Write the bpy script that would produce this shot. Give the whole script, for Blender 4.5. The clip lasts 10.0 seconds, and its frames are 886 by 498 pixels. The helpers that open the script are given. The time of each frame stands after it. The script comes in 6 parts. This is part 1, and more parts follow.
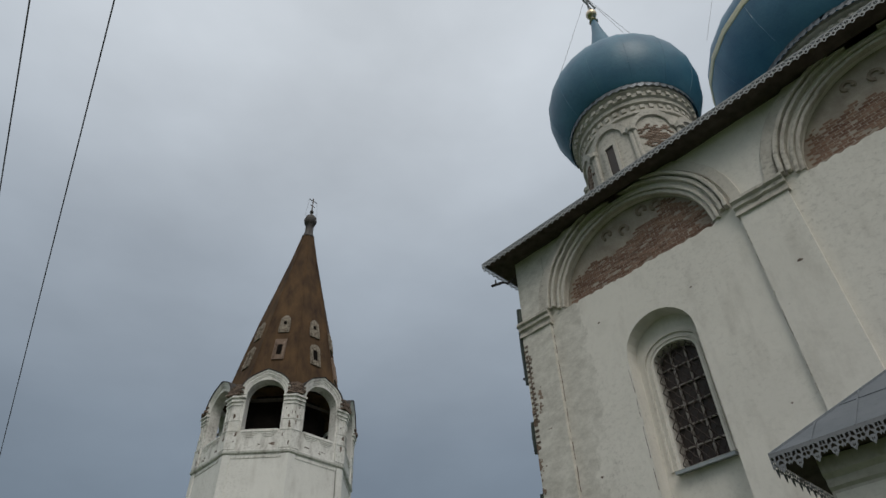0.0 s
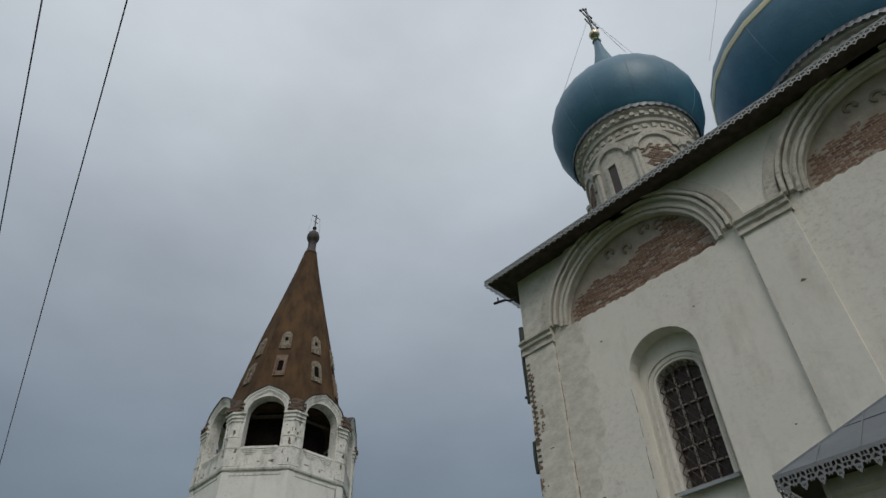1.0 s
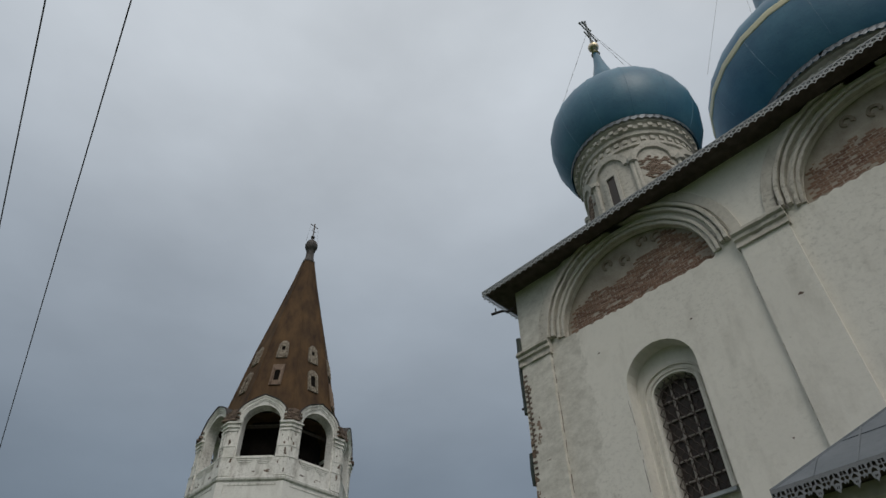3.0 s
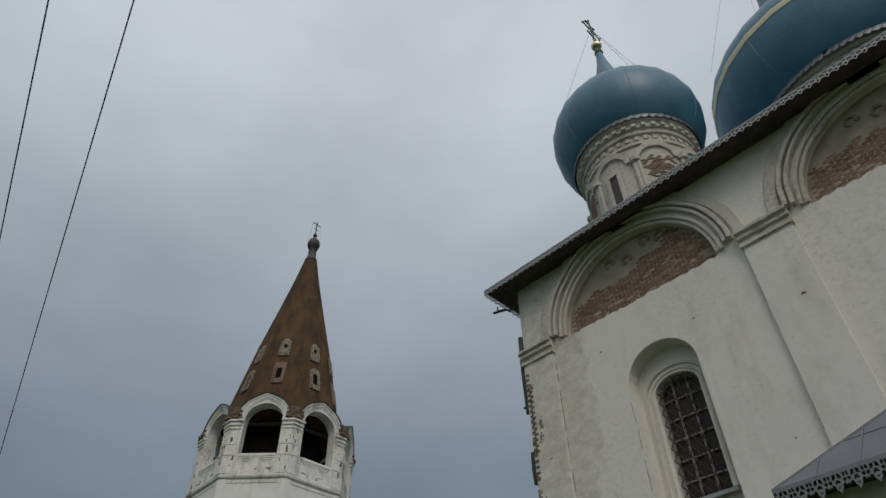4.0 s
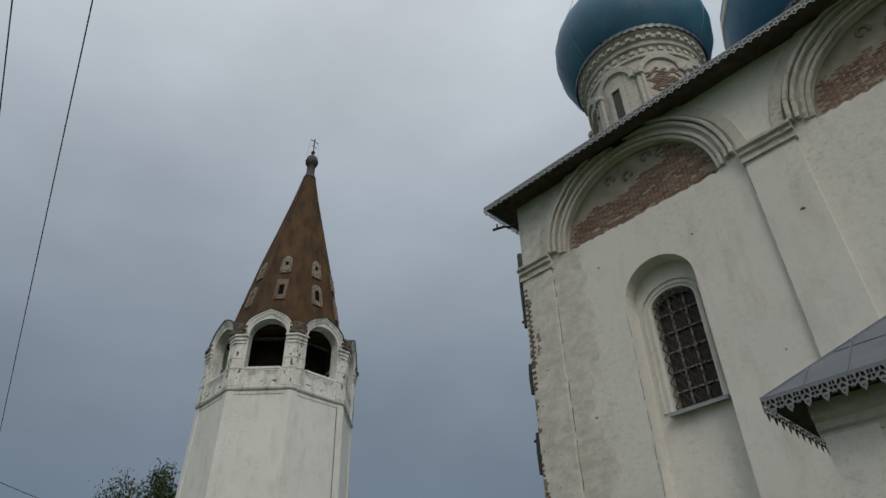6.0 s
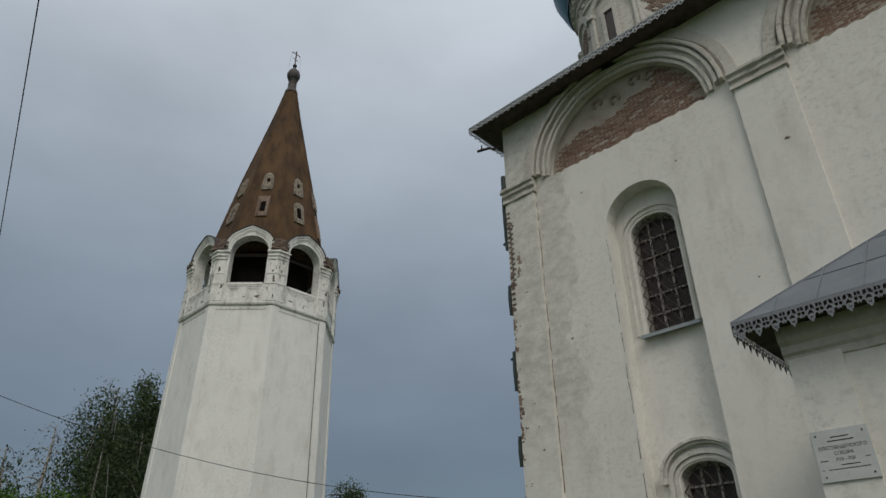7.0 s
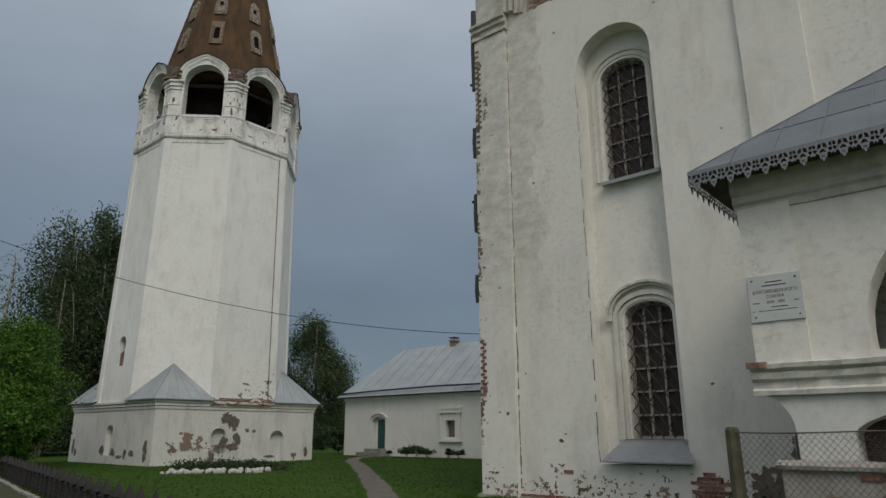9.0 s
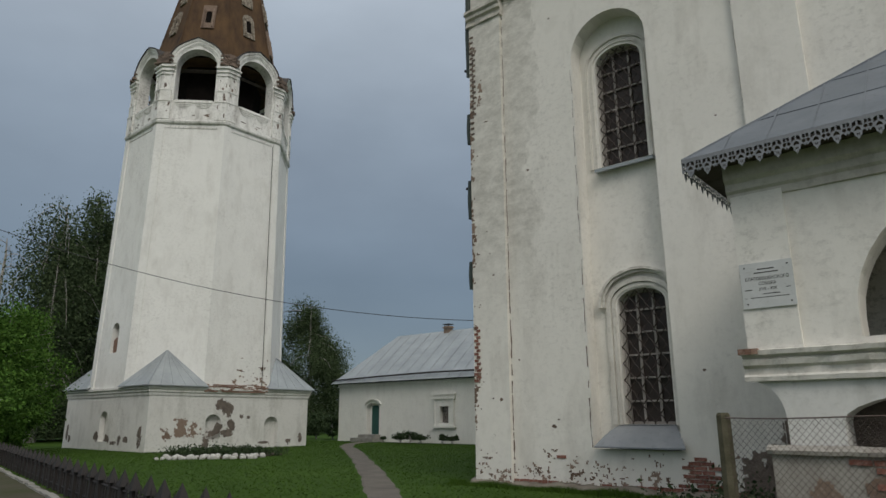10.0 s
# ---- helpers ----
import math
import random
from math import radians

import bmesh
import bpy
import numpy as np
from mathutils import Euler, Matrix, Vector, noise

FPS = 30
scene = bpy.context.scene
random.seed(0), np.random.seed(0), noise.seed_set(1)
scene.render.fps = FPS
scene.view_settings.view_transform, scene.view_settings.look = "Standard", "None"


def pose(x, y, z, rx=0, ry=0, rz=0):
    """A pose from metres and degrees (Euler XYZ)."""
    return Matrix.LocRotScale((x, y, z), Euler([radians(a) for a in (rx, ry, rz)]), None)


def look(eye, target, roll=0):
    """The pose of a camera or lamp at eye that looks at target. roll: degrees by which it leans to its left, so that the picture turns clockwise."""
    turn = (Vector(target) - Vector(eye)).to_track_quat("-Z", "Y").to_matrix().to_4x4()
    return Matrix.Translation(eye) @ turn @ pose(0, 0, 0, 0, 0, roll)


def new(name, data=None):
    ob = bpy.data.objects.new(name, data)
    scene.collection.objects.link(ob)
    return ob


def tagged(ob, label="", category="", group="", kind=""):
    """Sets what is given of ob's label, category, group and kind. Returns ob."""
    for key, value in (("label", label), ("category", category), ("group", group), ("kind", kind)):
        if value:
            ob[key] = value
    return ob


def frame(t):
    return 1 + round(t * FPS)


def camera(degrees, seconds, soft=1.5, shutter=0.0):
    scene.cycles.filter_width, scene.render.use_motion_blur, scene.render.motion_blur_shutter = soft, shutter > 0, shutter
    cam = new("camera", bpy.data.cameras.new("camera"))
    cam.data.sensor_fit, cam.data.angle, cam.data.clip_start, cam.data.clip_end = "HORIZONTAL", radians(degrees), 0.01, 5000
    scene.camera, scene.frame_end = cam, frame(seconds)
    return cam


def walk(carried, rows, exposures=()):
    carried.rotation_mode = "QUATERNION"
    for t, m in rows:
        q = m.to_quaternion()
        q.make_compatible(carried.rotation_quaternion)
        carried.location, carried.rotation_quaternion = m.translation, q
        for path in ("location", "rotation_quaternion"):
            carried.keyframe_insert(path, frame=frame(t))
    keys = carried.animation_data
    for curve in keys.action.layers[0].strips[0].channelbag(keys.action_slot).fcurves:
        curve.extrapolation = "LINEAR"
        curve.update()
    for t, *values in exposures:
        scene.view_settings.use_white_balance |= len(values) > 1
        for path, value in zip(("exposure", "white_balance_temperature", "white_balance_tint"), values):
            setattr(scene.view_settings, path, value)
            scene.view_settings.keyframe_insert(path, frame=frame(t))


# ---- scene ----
cam = camera(67.85, 10.0)
PATH = [
    (0.0, pose(0, 0, 1.6, 131.18, 1.79, 46.74)),
    (0.5, pose(0, 0, 1.6, 131.85, 1.69, 46.56)),
    (1.0, pose(0, 0, 1.6, 132.66, 1.31, 46.60)),
    (1.5, pose(0, 0, 1.6, 133.31, 0.91, 46.49)),
    (2.0, pose(0, 0, 1.6, 133.57, 1.12, 46.27)),
    (2.5, pose(0, 0, 1.6, 133.56, 1.09, 46.18)),
    (4.0, pose(0, 0, 1.6, 133.42, 0.80, 46.16)),
    (4.5, pose(0, 0, 1.6, 131.30, 1.12, 46.29)),
    (5.0, pose(0, 0, 1.6, 129.60, 1.24, 46.85)),
    (6.5, pose(0, 0, 1.6, 123.25, 0.92, 45.31)),
    (7.0, pose(0, 0, 1.6, 119.33, 0.69, 44.29)),
    (7.5, pose(0, 0, 1.6, 116.01, 0.16, 43.92)),
    (8.0, pose(0, 0, 1.6, 112.41, 0.18, 42.90)),
    (8.5, pose(0, 0, 1.6, 109.28, 0.15, 41.57)),
    (9.0, pose(0, 0, 1.6, 105.57, 0.21, 40.63)),
    (9.5, pose(0, 0, 1.6, 104.04, 0.24, 40.32)),
    (10.0, pose(0, 0, 1.6, 104.42, 0.28, 40.11)),
]
# ---- world, sun, exposure ----
EXPOSURES = [(0.0, 0.0), (2.5, -0.08), (5.0, -0.09), (6.5, 0.06), (7.5, 0.22), (8.5, 0.23), (9.0, 0.18), (9.5, 0.25), (10.0, 0.34)]
walk(cam, PATH, EXPOSURES)

world = bpy.data.worlds.new("overcast_sky")
scene.world = world
world.use_nodes = True
wt = world.node_tree
wt.nodes.clear()


def wnode(kind, **kw):
    n = wt.nodes.new(kind)
    for k, v in kw.items():
        n.inputs[k].default_value = v
    return n


w_out = wt.nodes.new("ShaderNodeOutputWorld")
w_bg = wnode("ShaderNodeBackground", Strength=1.0)
w_sky = wt.nodes.new("ShaderNodeTexSky")
w_sky.sky_type = "NISHITA"
w_sky.sun_disc = False
w_sky.sun_elevation, w_sky.sun_rotation = radians(42), radians(123)
w_co = wt.nodes.new("ShaderNodeTexCoord")
w_sep = wt.nodes.new("ShaderNodeSeparateXYZ")
w_ramp = wt.nodes.new("ShaderNodeValToRGB")
stops = [(0.0, (0.090, 0.120, 0.154)), (0.20, (0.107, 0.138, 0.171)), (0.42, (0.197, 0.235, 0.277)),
         (0.62, (0.335, 0.378, 0.425)), (0.82, (0.52, 0.56, 0.60)), (1.0, (0.60, 0.635, 0.665))]
while len(w_ramp.color_ramp.elements) < len(stops):
    w_ramp.color_ramp.elements.new(0.5)
for e, (p, c) in zip(w_ramp.color_ramp.elements, stops):
    e.position, e.color = p, (*c, 1)
w_map = wt.nodes.new("ShaderNodeMapping")
w_map.inputs["Scale"].default_value = (1.0, 1.0, 2.2)
w_n = wnode("ShaderNodeTexNoise", Scale=2.3, Detail=6.0, Roughness=0.5)
w_mr = wt.nodes.new("ShaderNodeMapRange")
for k, v in (("From Min", 0.3), ("From Max", 0.7), ("To Min", 0.86), ("To Max", 1.13)):
    w_mr.inputs[k].default_value = v
w_mul = wt.nodes.new("ShaderNodeMix")
w_mul.data_type, w_mul.blend_type = "RGBA", "MULTIPLY"
w_mul.inputs[0].default_value = 1.0
w_skm = wt.nodes.new("ShaderNodeMix")
w_skm.data_type, w_skm.blend_type = "RGBA", "ADD"
w_skm.inputs[0].default_value = 0.012
# the cloud cover is brighter away from the storm front
w_dot = wt.nodes.new("ShaderNodeVectorMath")
w_dot.operation = "DOT_PRODUCT"
w_dot.inputs[1].default_value = (0.86, -0.51, 0.0)
w_br = wt.nodes.new("ShaderNodeMapRange")
for k, v in (("From Min", -0.35), ("From Max", 0.9), ("To Min", 0.0), ("To Max", 1.0)):
    w_br.inputs[k].default_value = v
w_mul2 = wt.nodes.new("ShaderNodeMix")
w_mul2.data_type, w_mul2.blend_type = "RGBA", "MULTIPLY"
w_mul2.inputs[0].default_value = 1.0
L = wt.links.new
L(w_co.outputs["Generated"], w_sep.inputs[0])
L(w_sep.outputs["Z"], w_ramp.inputs[0])
L(w_co.outputs["Generated"], w_map.inputs["Vector"])
L(w_map.outputs[0], w_n.inputs["Vector"])
L(w_n.outputs["Fac"], w_mr.inputs["Value"])
L(w_ramp.outputs["Color"], w_mul.inputs[6])
L(w_mr.outputs["Result"], w_mul.inputs[7])
L(w_co.outputs["Generated"], w_dot.inputs[0])
L(w_dot.outputs["Value"], w_br.inputs["Value"])
L(w_mul.outputs[2], w_mul2.inputs[6])
w_tint = wt.nodes.new("ShaderNodeMix")
w_tint.data_type = "RGBA"
w_tint.inputs[6].default_value = (1.0, 1.0, 1.0, 1)
w_tint.inputs[7].default_value = (2.2, 1.9, 1.62, 1)
L(w_br.outputs["Result"], w_tint.inputs[0])
L(w_tint.outputs[2], w_mul2.inputs[7])
L(w_mul2.outputs[2], w_skm.inputs[6])
L(w_sky.outputs["Color"], w_skm.inputs[7])
L(w_skm.outputs[2], w_bg.inputs["Color"])
L(w_bg.outputs[0], w_out.inputs[0])

sun = new("sun", bpy.data.lights.new("sun", "SUN"))
sun.data.energy, sun.data.angle, sun.data.color = 0.85, radians(25), (1.0, 0.96, 0.88)
sun.matrix_world = look((42, -27, 46), (0, 0, 0))


# ---- materials ----
def mat_nodes(name):
    m = bpy.data.materials.new(name)
    m.use_nodes = True
    nt = m.node_tree
    return m, nt, nt.nodes["Principled BSDF"]


def add(nt, kind, **kw):
    n = nt.nodes.new(kind)
    for k, v in kw.items():
        n.inputs[k.replace("_", " ")].default_value = v
    return n


def ramp(nt, src, lo, hi, c0=(0, 0, 0), c1=(1, 1, 1)):
    r = nt.nodes.new("ShaderNodeValToRGB")
    r.color_ramp.elements[0].position, r.color_ramp.elements[0].color = lo, (*c0, 1)
    r.color_ramp.elements[1].position, r.color_ramp.elements[1].color = hi, (*c1, 1)
    nt.links.new(src, r.inputs[0])
    return r.outputs["Color"]


def mixc(nt, fac, a, b):
    m = nt.nodes.new("ShaderNodeMix")
    m.data_type = "RGBA"
    for sock, v in ((m.inputs[0], fac), (m.inputs[6], a), (m.inputs[7], b)):
        if isinstance(v, (int, float)):
            sock.default_value = v
        elif isinstance(v, tuple):
            sock.default_value = (*v, 1)
        else:
            nt.links.new(v, sock)
    return m.outputs[2]


def noise_tex(nt, scale, detail=5.0, rough=0.55, stretch=(1, 1, 1), shift=(0, 0, 0)):
    co = nt.nodes.new("ShaderNodeTexCoord")
    mp = nt.nodes.new("ShaderNodeMapping")
    mp.inputs["Scale"].default_value = stretch
    mp.inputs["Location"].default_value = shift
    n = add(nt, "ShaderNodeTexNoise", Scale=scale, Detail=detail, Roughness=rough)
    nt.links.new(co.outputs["Object"], mp.inputs["Vector"])
    nt.links.new(mp.outputs[0], n.inputs["Vector"])
    return n.outputs["Fac"]


def bump(nt, bsdf, src, strength, dist=0.02):
    b = add(nt, "ShaderNodeBump", Strength=strength, Distance=dist)
    nt.links.new(src, b.inputs["Height"])
    nt.links.new(b.outputs[0], bsdf.inputs["Normal"])


def plain(name, c0, c1, scale=3.0, rough=0.7, metal=0.0, bump_s=0.15, bump_d=0.01, stretch=(1, 1, 1)):
    """A surface with a broad and a fine variation between two colours."""
    m, nt, b = mat_nodes(name)
    n1 = noise_tex(nt, scale, 6, 0.6, stretch)
    n2 = noise_tex(nt, scale * 9, 4, 0.6, stretch, (3, 7, 1))
    c = mixc(nt, ramp(nt, n1, 0.3, 0.7), c0, c1)
    dk = tuple(0.72 * v for v in c0)
    c = mixc(nt, ramp(nt, n2, 0.56, 0.8, (0, 0, 0), (0.6, 0.6, 0.6)), c, dk)
    nt.links.new(c, b.inputs["Base Color"])
    b.inputs["Roughness"].default_value = rough
    b.inputs["Metallic"].default_value = metal
    if rough >= 0.85:
        b.inputs["Specular IOR Level"].default_value = 0.15
    bump(nt, b, n2, bump_s, bump_d)
    return m


def whitewash(name, base=(0.70, 0.69, 0.645), dirt=(0.42, 0.41, 0.375), amount=0.5, stain=False):
    """Lime-washed plaster: broad patches, vertical water streaks, spots, and bare brick where it has fallen."""
    m, nt, b = mat_nodes(name)
    broad = noise_tex(nt, 0.55, 6, 0.62)
    streak = noise_tex(nt, 1.1, 7, 0.66, (1.3, 1.3, 0.45), (2, 5, 3))
    fine = noise_tex(nt, 14, 6, 0.7)
    spots = noise_tex(nt, 5.5, 3, 0.5, (1, 1, 0.8), (9, 2, 4))
    light = tuple(min(0.85, v * 1.07) for v in base)
    c = mixc(nt, ramp(nt, broad, 0.35, 0.65), base, light)
    c = mixc(nt, ramp(nt, streak, 0.50, 0.80, (0, 0, 0), (amount, amount, amount)), c, dirt)
    c = mixc(nt, ramp(nt, broad, 0.60, 0.70, (0, 0, 0), (0.4 * amount,) * 3), c, (0.50, 0.48, 0.42))
    mott = noise_tex(nt, 3.2, 8, 0.72, (1, 1, 0.8), (5, 5, 2))
    c = mixc(nt, ramp(nt, mott, 0.52, 0.72, (0, 0, 0), (0.55 * amount,) * 3), c, tuple(0.78 * v for v in base))
    c = mixc(nt, ramp(nt, mott, 0.30, 0.44, (0.35 * amount,) * 3, (0, 0, 0)), c, light)
    c = mixc(nt, ramp(nt, spots, 0.74, 0.79, (0, 0, 0), (0.55,) * 3), c, (0.30, 0.27, 0.23))
    c = mixc(nt, ramp(nt, fine, 0.6, 0.85, (0, 0, 0), (0.25,) * 3), c, dirt)
    grime = noise_tex(nt, 6.5, 10, 0.78, (1, 1, 1.3), (2, 8, 5))
    zone = noise_tex(nt, 0.38, 4, 0.6, (1, 1, 0.7), (7, 1, 9))
    gm = nt.nodes.new("ShaderNodeMath")
    gm.operation = "MULTIPLY"
    nt.links.new(ramp(nt, grime, 0.50, 0.66, (0, 0, 0), (min(1.0, 0.95 * amount),) * 3), gm.inputs[0])
    nt.links.new(ramp(nt, zone, 0.40, 0.66, (0.12, 0.12, 0.12), (1, 1, 1)), gm.inputs[1])
    c = mixc(nt, gm.outputs[0], c, tuple(0.62 * v for v in dirt))
    if stain:
        # grey cement repair with a ragged edge on the corner strip
        co = nt.nodes.new("ShaderNodeTexCoord")
        sp = nt.nodes.new("ShaderNodeSeparateXYZ")
        nt.links.new(co.outputs["Object"], sp.inputs[0])
        edge = noise_tex(nt, 0.6, 9, 0.72, (1, 1, 0.7), (1, 3, 6))
        ad = nt.nodes.new("ShaderNodeMath")
        ad.operation = "MULTIPLY_ADD"
        nt.links.new(edge, ad.inputs[0])
        ad.inputs[1].default_value = 3.4
        nt.links.new(sp.outputs["X"], ad.inputs[2])
        mr = nt.nodes.new("ShaderNodeMapRange")
        for k, v in (("From Min", -6.80), ("From Max", -6.98), ("To Min", 0.0), ("To Max", 0.58)):
            mr.inputs[k].default_value = v
        nt.links.new(ad.outputs[0], mr.inputs["Value"])
        zr = nt.nodes.new("ShaderNodeMapRange")
        for k, v in (("From Min", 4.0), ("From Max", 6.5), ("To Min", 0.1), ("To Max", 1.0)):
            zr.inputs[k].default_value = v
        nt.links.new(sp.outputs["Z"], zr.inputs["Value"])
        mu = nt.nodes.new("ShaderNodeMath")
        mu.operation = "MULTIPLY"
        nt.links.new(mr.outputs[0], mu.inputs[0])
        nt.links.new(zr.outputs[0], mu.inputs[1])
        course = noise_tex(nt, 2.0, 12, 0.80, (1, 1, 1.7), (4, 1, 7))
        c = mixc(nt, mu.outputs[0], c, mixc(nt, ramp(nt, course, 0.40, 0.60), (0.37, 0.35, 0.305), (0.70, 0.675, 0.615)))
    nt.links.new(c, b.inputs["Base Color"])
    b.inputs["Roughness"].default_value = 0.92
    h = mixc(nt, 0.3, mott, broad)
    bump(nt, b, h, 0.32, 0.035)
    return m


def brickish(name, c0, c1):
    m, nt, b = mat_nodes(name)
    info = nt.nodes.new("ShaderNodeObjectInfo")
    geo = nt.nodes.new("ShaderNodeNewGeometry")
    s = nt.nodes.new("ShaderNodeMath")
    s.operation = "ADD"
    nt.links.new(info.outputs["Random"], s.inputs[0])
    nt.links.new(geo.outputs["Random Per Island"], s.inputs[1])
    fr = nt.nodes.new("ShaderNodeMath")
    fr.operation = "FRACT"
    nt.links.new(s.outputs[0], fr.inputs[0])
    n = noise_tex(nt, 18, 4, 0.6)
    c = mixc(nt, fr.outputs[0], c0, c1)
    c = mixc(nt, ramp(nt, n, 0.5, 0.8, (0, 0, 0), (0.5,) * 3), c, (0.46, 0.38, 0.32))
    nt.links.new(c, b.inputs["Base Color"])
    b.inputs["Roughness"].default_value = 0.95
    bump(nt, b, n, 0.4, 0.01)
    return m


M_WALL = whitewash("lime_plaster", (0.73, 0.705, 0.65), (0.40, 0.37, 0.32), 0.52, True)
M_TOWER = whitewash("tower_lime_plaster", (0.76, 0.755, 0.725), (0.40, 0.375, 0.34), 0.42)
M_BELF = whitewash("belfry_lime_plaster", (0.77, 0.76, 0.73), (0.20, 0.175, 0.145), 0.95)
M_TRIM = whitewash("moulding_plaster", (0.56, 0.53, 0.475), (0.25, 0.215, 0.175), 0.95)
M_BASE = whitewash("base_lime_plaster", (0.64, 0.63, 0.60), (0.30, 0.29, 0.255), 0.6)
M_HOUSE = whitewash("house_lime_plaster", (0.72, 0.71, 0.67), (0.42, 0.40, 0.36), 0.35)
M_BRICK = brickish("old_red_brick", (0.150, 0.078, 0.055), (0.265, 0.165, 0.118))
M_MORTAR = plain("lime_mortar", (0.31, 0.265, 0.22), (0.46, 0.41, 0.35), 2.4, 0.95)
M_SCROLL = plain("stained_relief_plaster", (0.22, 0.18, 0.145), (0.34, 0.29, 0.24), 5, 0.95)
M_OLDPL = plain("weathered_plaster", (0.36, 0.32, 0.265), (0.47, 0.43, 0.365), 2.2, 0.95)
M_BLUE = plain("blue_dome_paint", (0.032, 0.135, 0.235), (0.060, 0.205, 0.310), 0.9, 0.42, 0.0, 0.25, 0.03)
M_CREAM = plain("cream_band_paint", (0.62, 0.58, 0.38), (0.70, 0.66, 0.46), 3, 0.5)
M_GOLD = plain("gilded_metal", (0.62, 0.52, 0.36), (0.75, 0.66, 0.50), 6, 0.35, 1.0, 0.05)
M_TIN = plain("grey_sheet_metal", (0.125, 0.145, 0.165), (0.19, 0.21, 0.235), 1.2, 0.5, 0.35, 0.15, 0.01)
M_TINPALE = plain("pale_sheet_metal", (0.27, 0.295, 0.305), (0.37, 0.40, 0.41), 0.8, 0.5, 0.3, 0.15, 0.01)
M_TINMID = plain("dull_sheet_metal", (0.21, 0.225, 0.24), (0.29, 0.305, 0.32), 1.2, 0.55, 0.3, 0.15, 0.01)
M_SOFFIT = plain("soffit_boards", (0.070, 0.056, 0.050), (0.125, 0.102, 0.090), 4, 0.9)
M_CAP = plain("dark_tin_capping", (0.028, 0.024, 0.022), (0.05, 0.042, 0.038), 4, 0.8)
M_FINIAL = plain("dark_finial_tin", (0.040, 0.037, 0.038), (0.085, 0.072, 0.066), 3, 0.7)
M_LACE = plain("lace_sheet_iron", (0.30, 0.31, 0.32), (0.42, 0.43, 0.44), 5, 0.65, 0.1)
M_LACEDARK = plain("weathered_lace_iron", (0.17, 0.178, 0.19), (0.25, 0.26, 0.275), 5, 0.6, 0.3)
M_IRON = plain("rusty_iron", (0.085, 0.06, 0.05), (0.15, 0.115, 0.10), 8, 0.8, 0.2)
M_DARKIRON = plain("black_iron", (0.018, 0.016, 0.016), (0.035, 0.03, 0.028), 8, 0.7, 0.3)
M_GREEN = plain("dark_green_paint", (0.018, 0.03, 0.025), (0.035, 0.05, 0.04), 5, 0.6)
M_DOOR = plain("green_door_paint", (0.02, 0.075, 0.065), (0.03, 0.10, 0.085), 4, 0.55)
M_TENT = plain("rusty_tent_roof", (0.046, 0.030, 0.022), (0.128, 0.077, 0.040), 1.3, 0.9, 0.0, 0.4, 0.03, (1, 1, 0.35))
# Near-black colour stands in for the shade inside openings.
M_INSHADE = plain("interior_shade", (0.008, 0.007, 0.006), (0.016, 0.013, 0.012), 2, 1.0)
M_INSHADE.node_tree.nodes["Principled BSDF"].inputs["Specular IOR Level"].default_value = 0.05
M_WOODFR = plain("window_wood", (0.27, 0.245, 0.225), (0.40, 0.365, 0.335), 5, 0.75)
M_GRILLE = plain("dark_forged_iron", (0.032, 0.024, 0.021), (0.072, 0.054, 0.046), 9, 0.8, 0.2)
M_SIGN = plain("sign_enamel", (0.50, 0.51, 0.50), (0.57, 0.58, 0.57), 3, 0.55)
M_INK = plain("sign_ink", (0.06, 0.06, 0.055), (0.10, 0.10, 0.09), 8, 0.7)
M_STONE = plain("whitewashed_stone", (0.40, 0.39, 0.36), (0.58, 0.57, 0.54), 5, 0.9, 0, 0.5, 0.03)
M_SOIL = plain("bed_soil", (0.05, 0.04, 0.03), (0.085, 0.07, 0.05), 6, 0.95, 0, 0.8, 0.05)
M_ROAD = plain("damp_earth_road", (0.075, 0.064, 0.048), (0.040, 0.050, 0.018), 0.7, 0.95, 0, 0.5, 0.03)
M_FENCE = plain("black_fence_paint", (0.010, 0.008, 0.008), (0.021, 0.016, 0.015), 6, 0.75, 0, 0.4, 0.01)
M_PATH = plain("trodden_path", (0.10, 0.09, 0.078), (0.155, 0.14, 0.12), 1.5, 0.95, 0, 0.5, 0.03)
M_KERB = plain("kerb_concrete", (0.20, 0.195, 0.175), (0.32, 0.31, 0.285), 3, 0.95, 0, 0.5, 0.02)
M_BARK = plain("birch_bark", (0.42, 0.41, 0.385), (0.16, 0.14, 0.115), 2.5, 0.9, 0, 0.5, 0.03)
M_WIRE = plain("cable_rubber", (0.02, 0.02, 0.022), (0.035, 0.035, 0.037), 5, 0.7)

M_DRUM = whitewash("drum_plaster", (0.54, 0.515, 0.465), (0.22, 0.195, 0.165), 1.0)
M_PLINTH = whitewash("dirty_plinth_plaster", (0.34, 0.32, 0.285), (0.13, 0.10, 0.08), 1.0)
M_HOOD = whitewash("hood_plaster", (0.64, 0.615, 0.56), (0.30, 0.26, 0.215), 0.8)
M_FOOT = whitewash("footing_plaster", (0.20, 0.178, 0.145), (0.08, 0.062, 0.045), 1.0)
M_POST = plain("lichened_post", (0.062, 0.058, 0.036), (0.135, 0.122, 0.085), 6, 0.95, 0, 0.6, 0.02)
M_CRUMB = brickish("soot_dark_brick", (0.060, 0.040, 0.030), (0.19, 0.14, 0.11))
M_REDBR = brickish("fresh_broken_brick", (0.150, 0.050, 0.034), (0.255, 0.105, 0.075))
M_OLDBR = brickish("weathered_dark_brick", (0.13, 0.085, 0.06), (0.27, 0.20, 0.155))
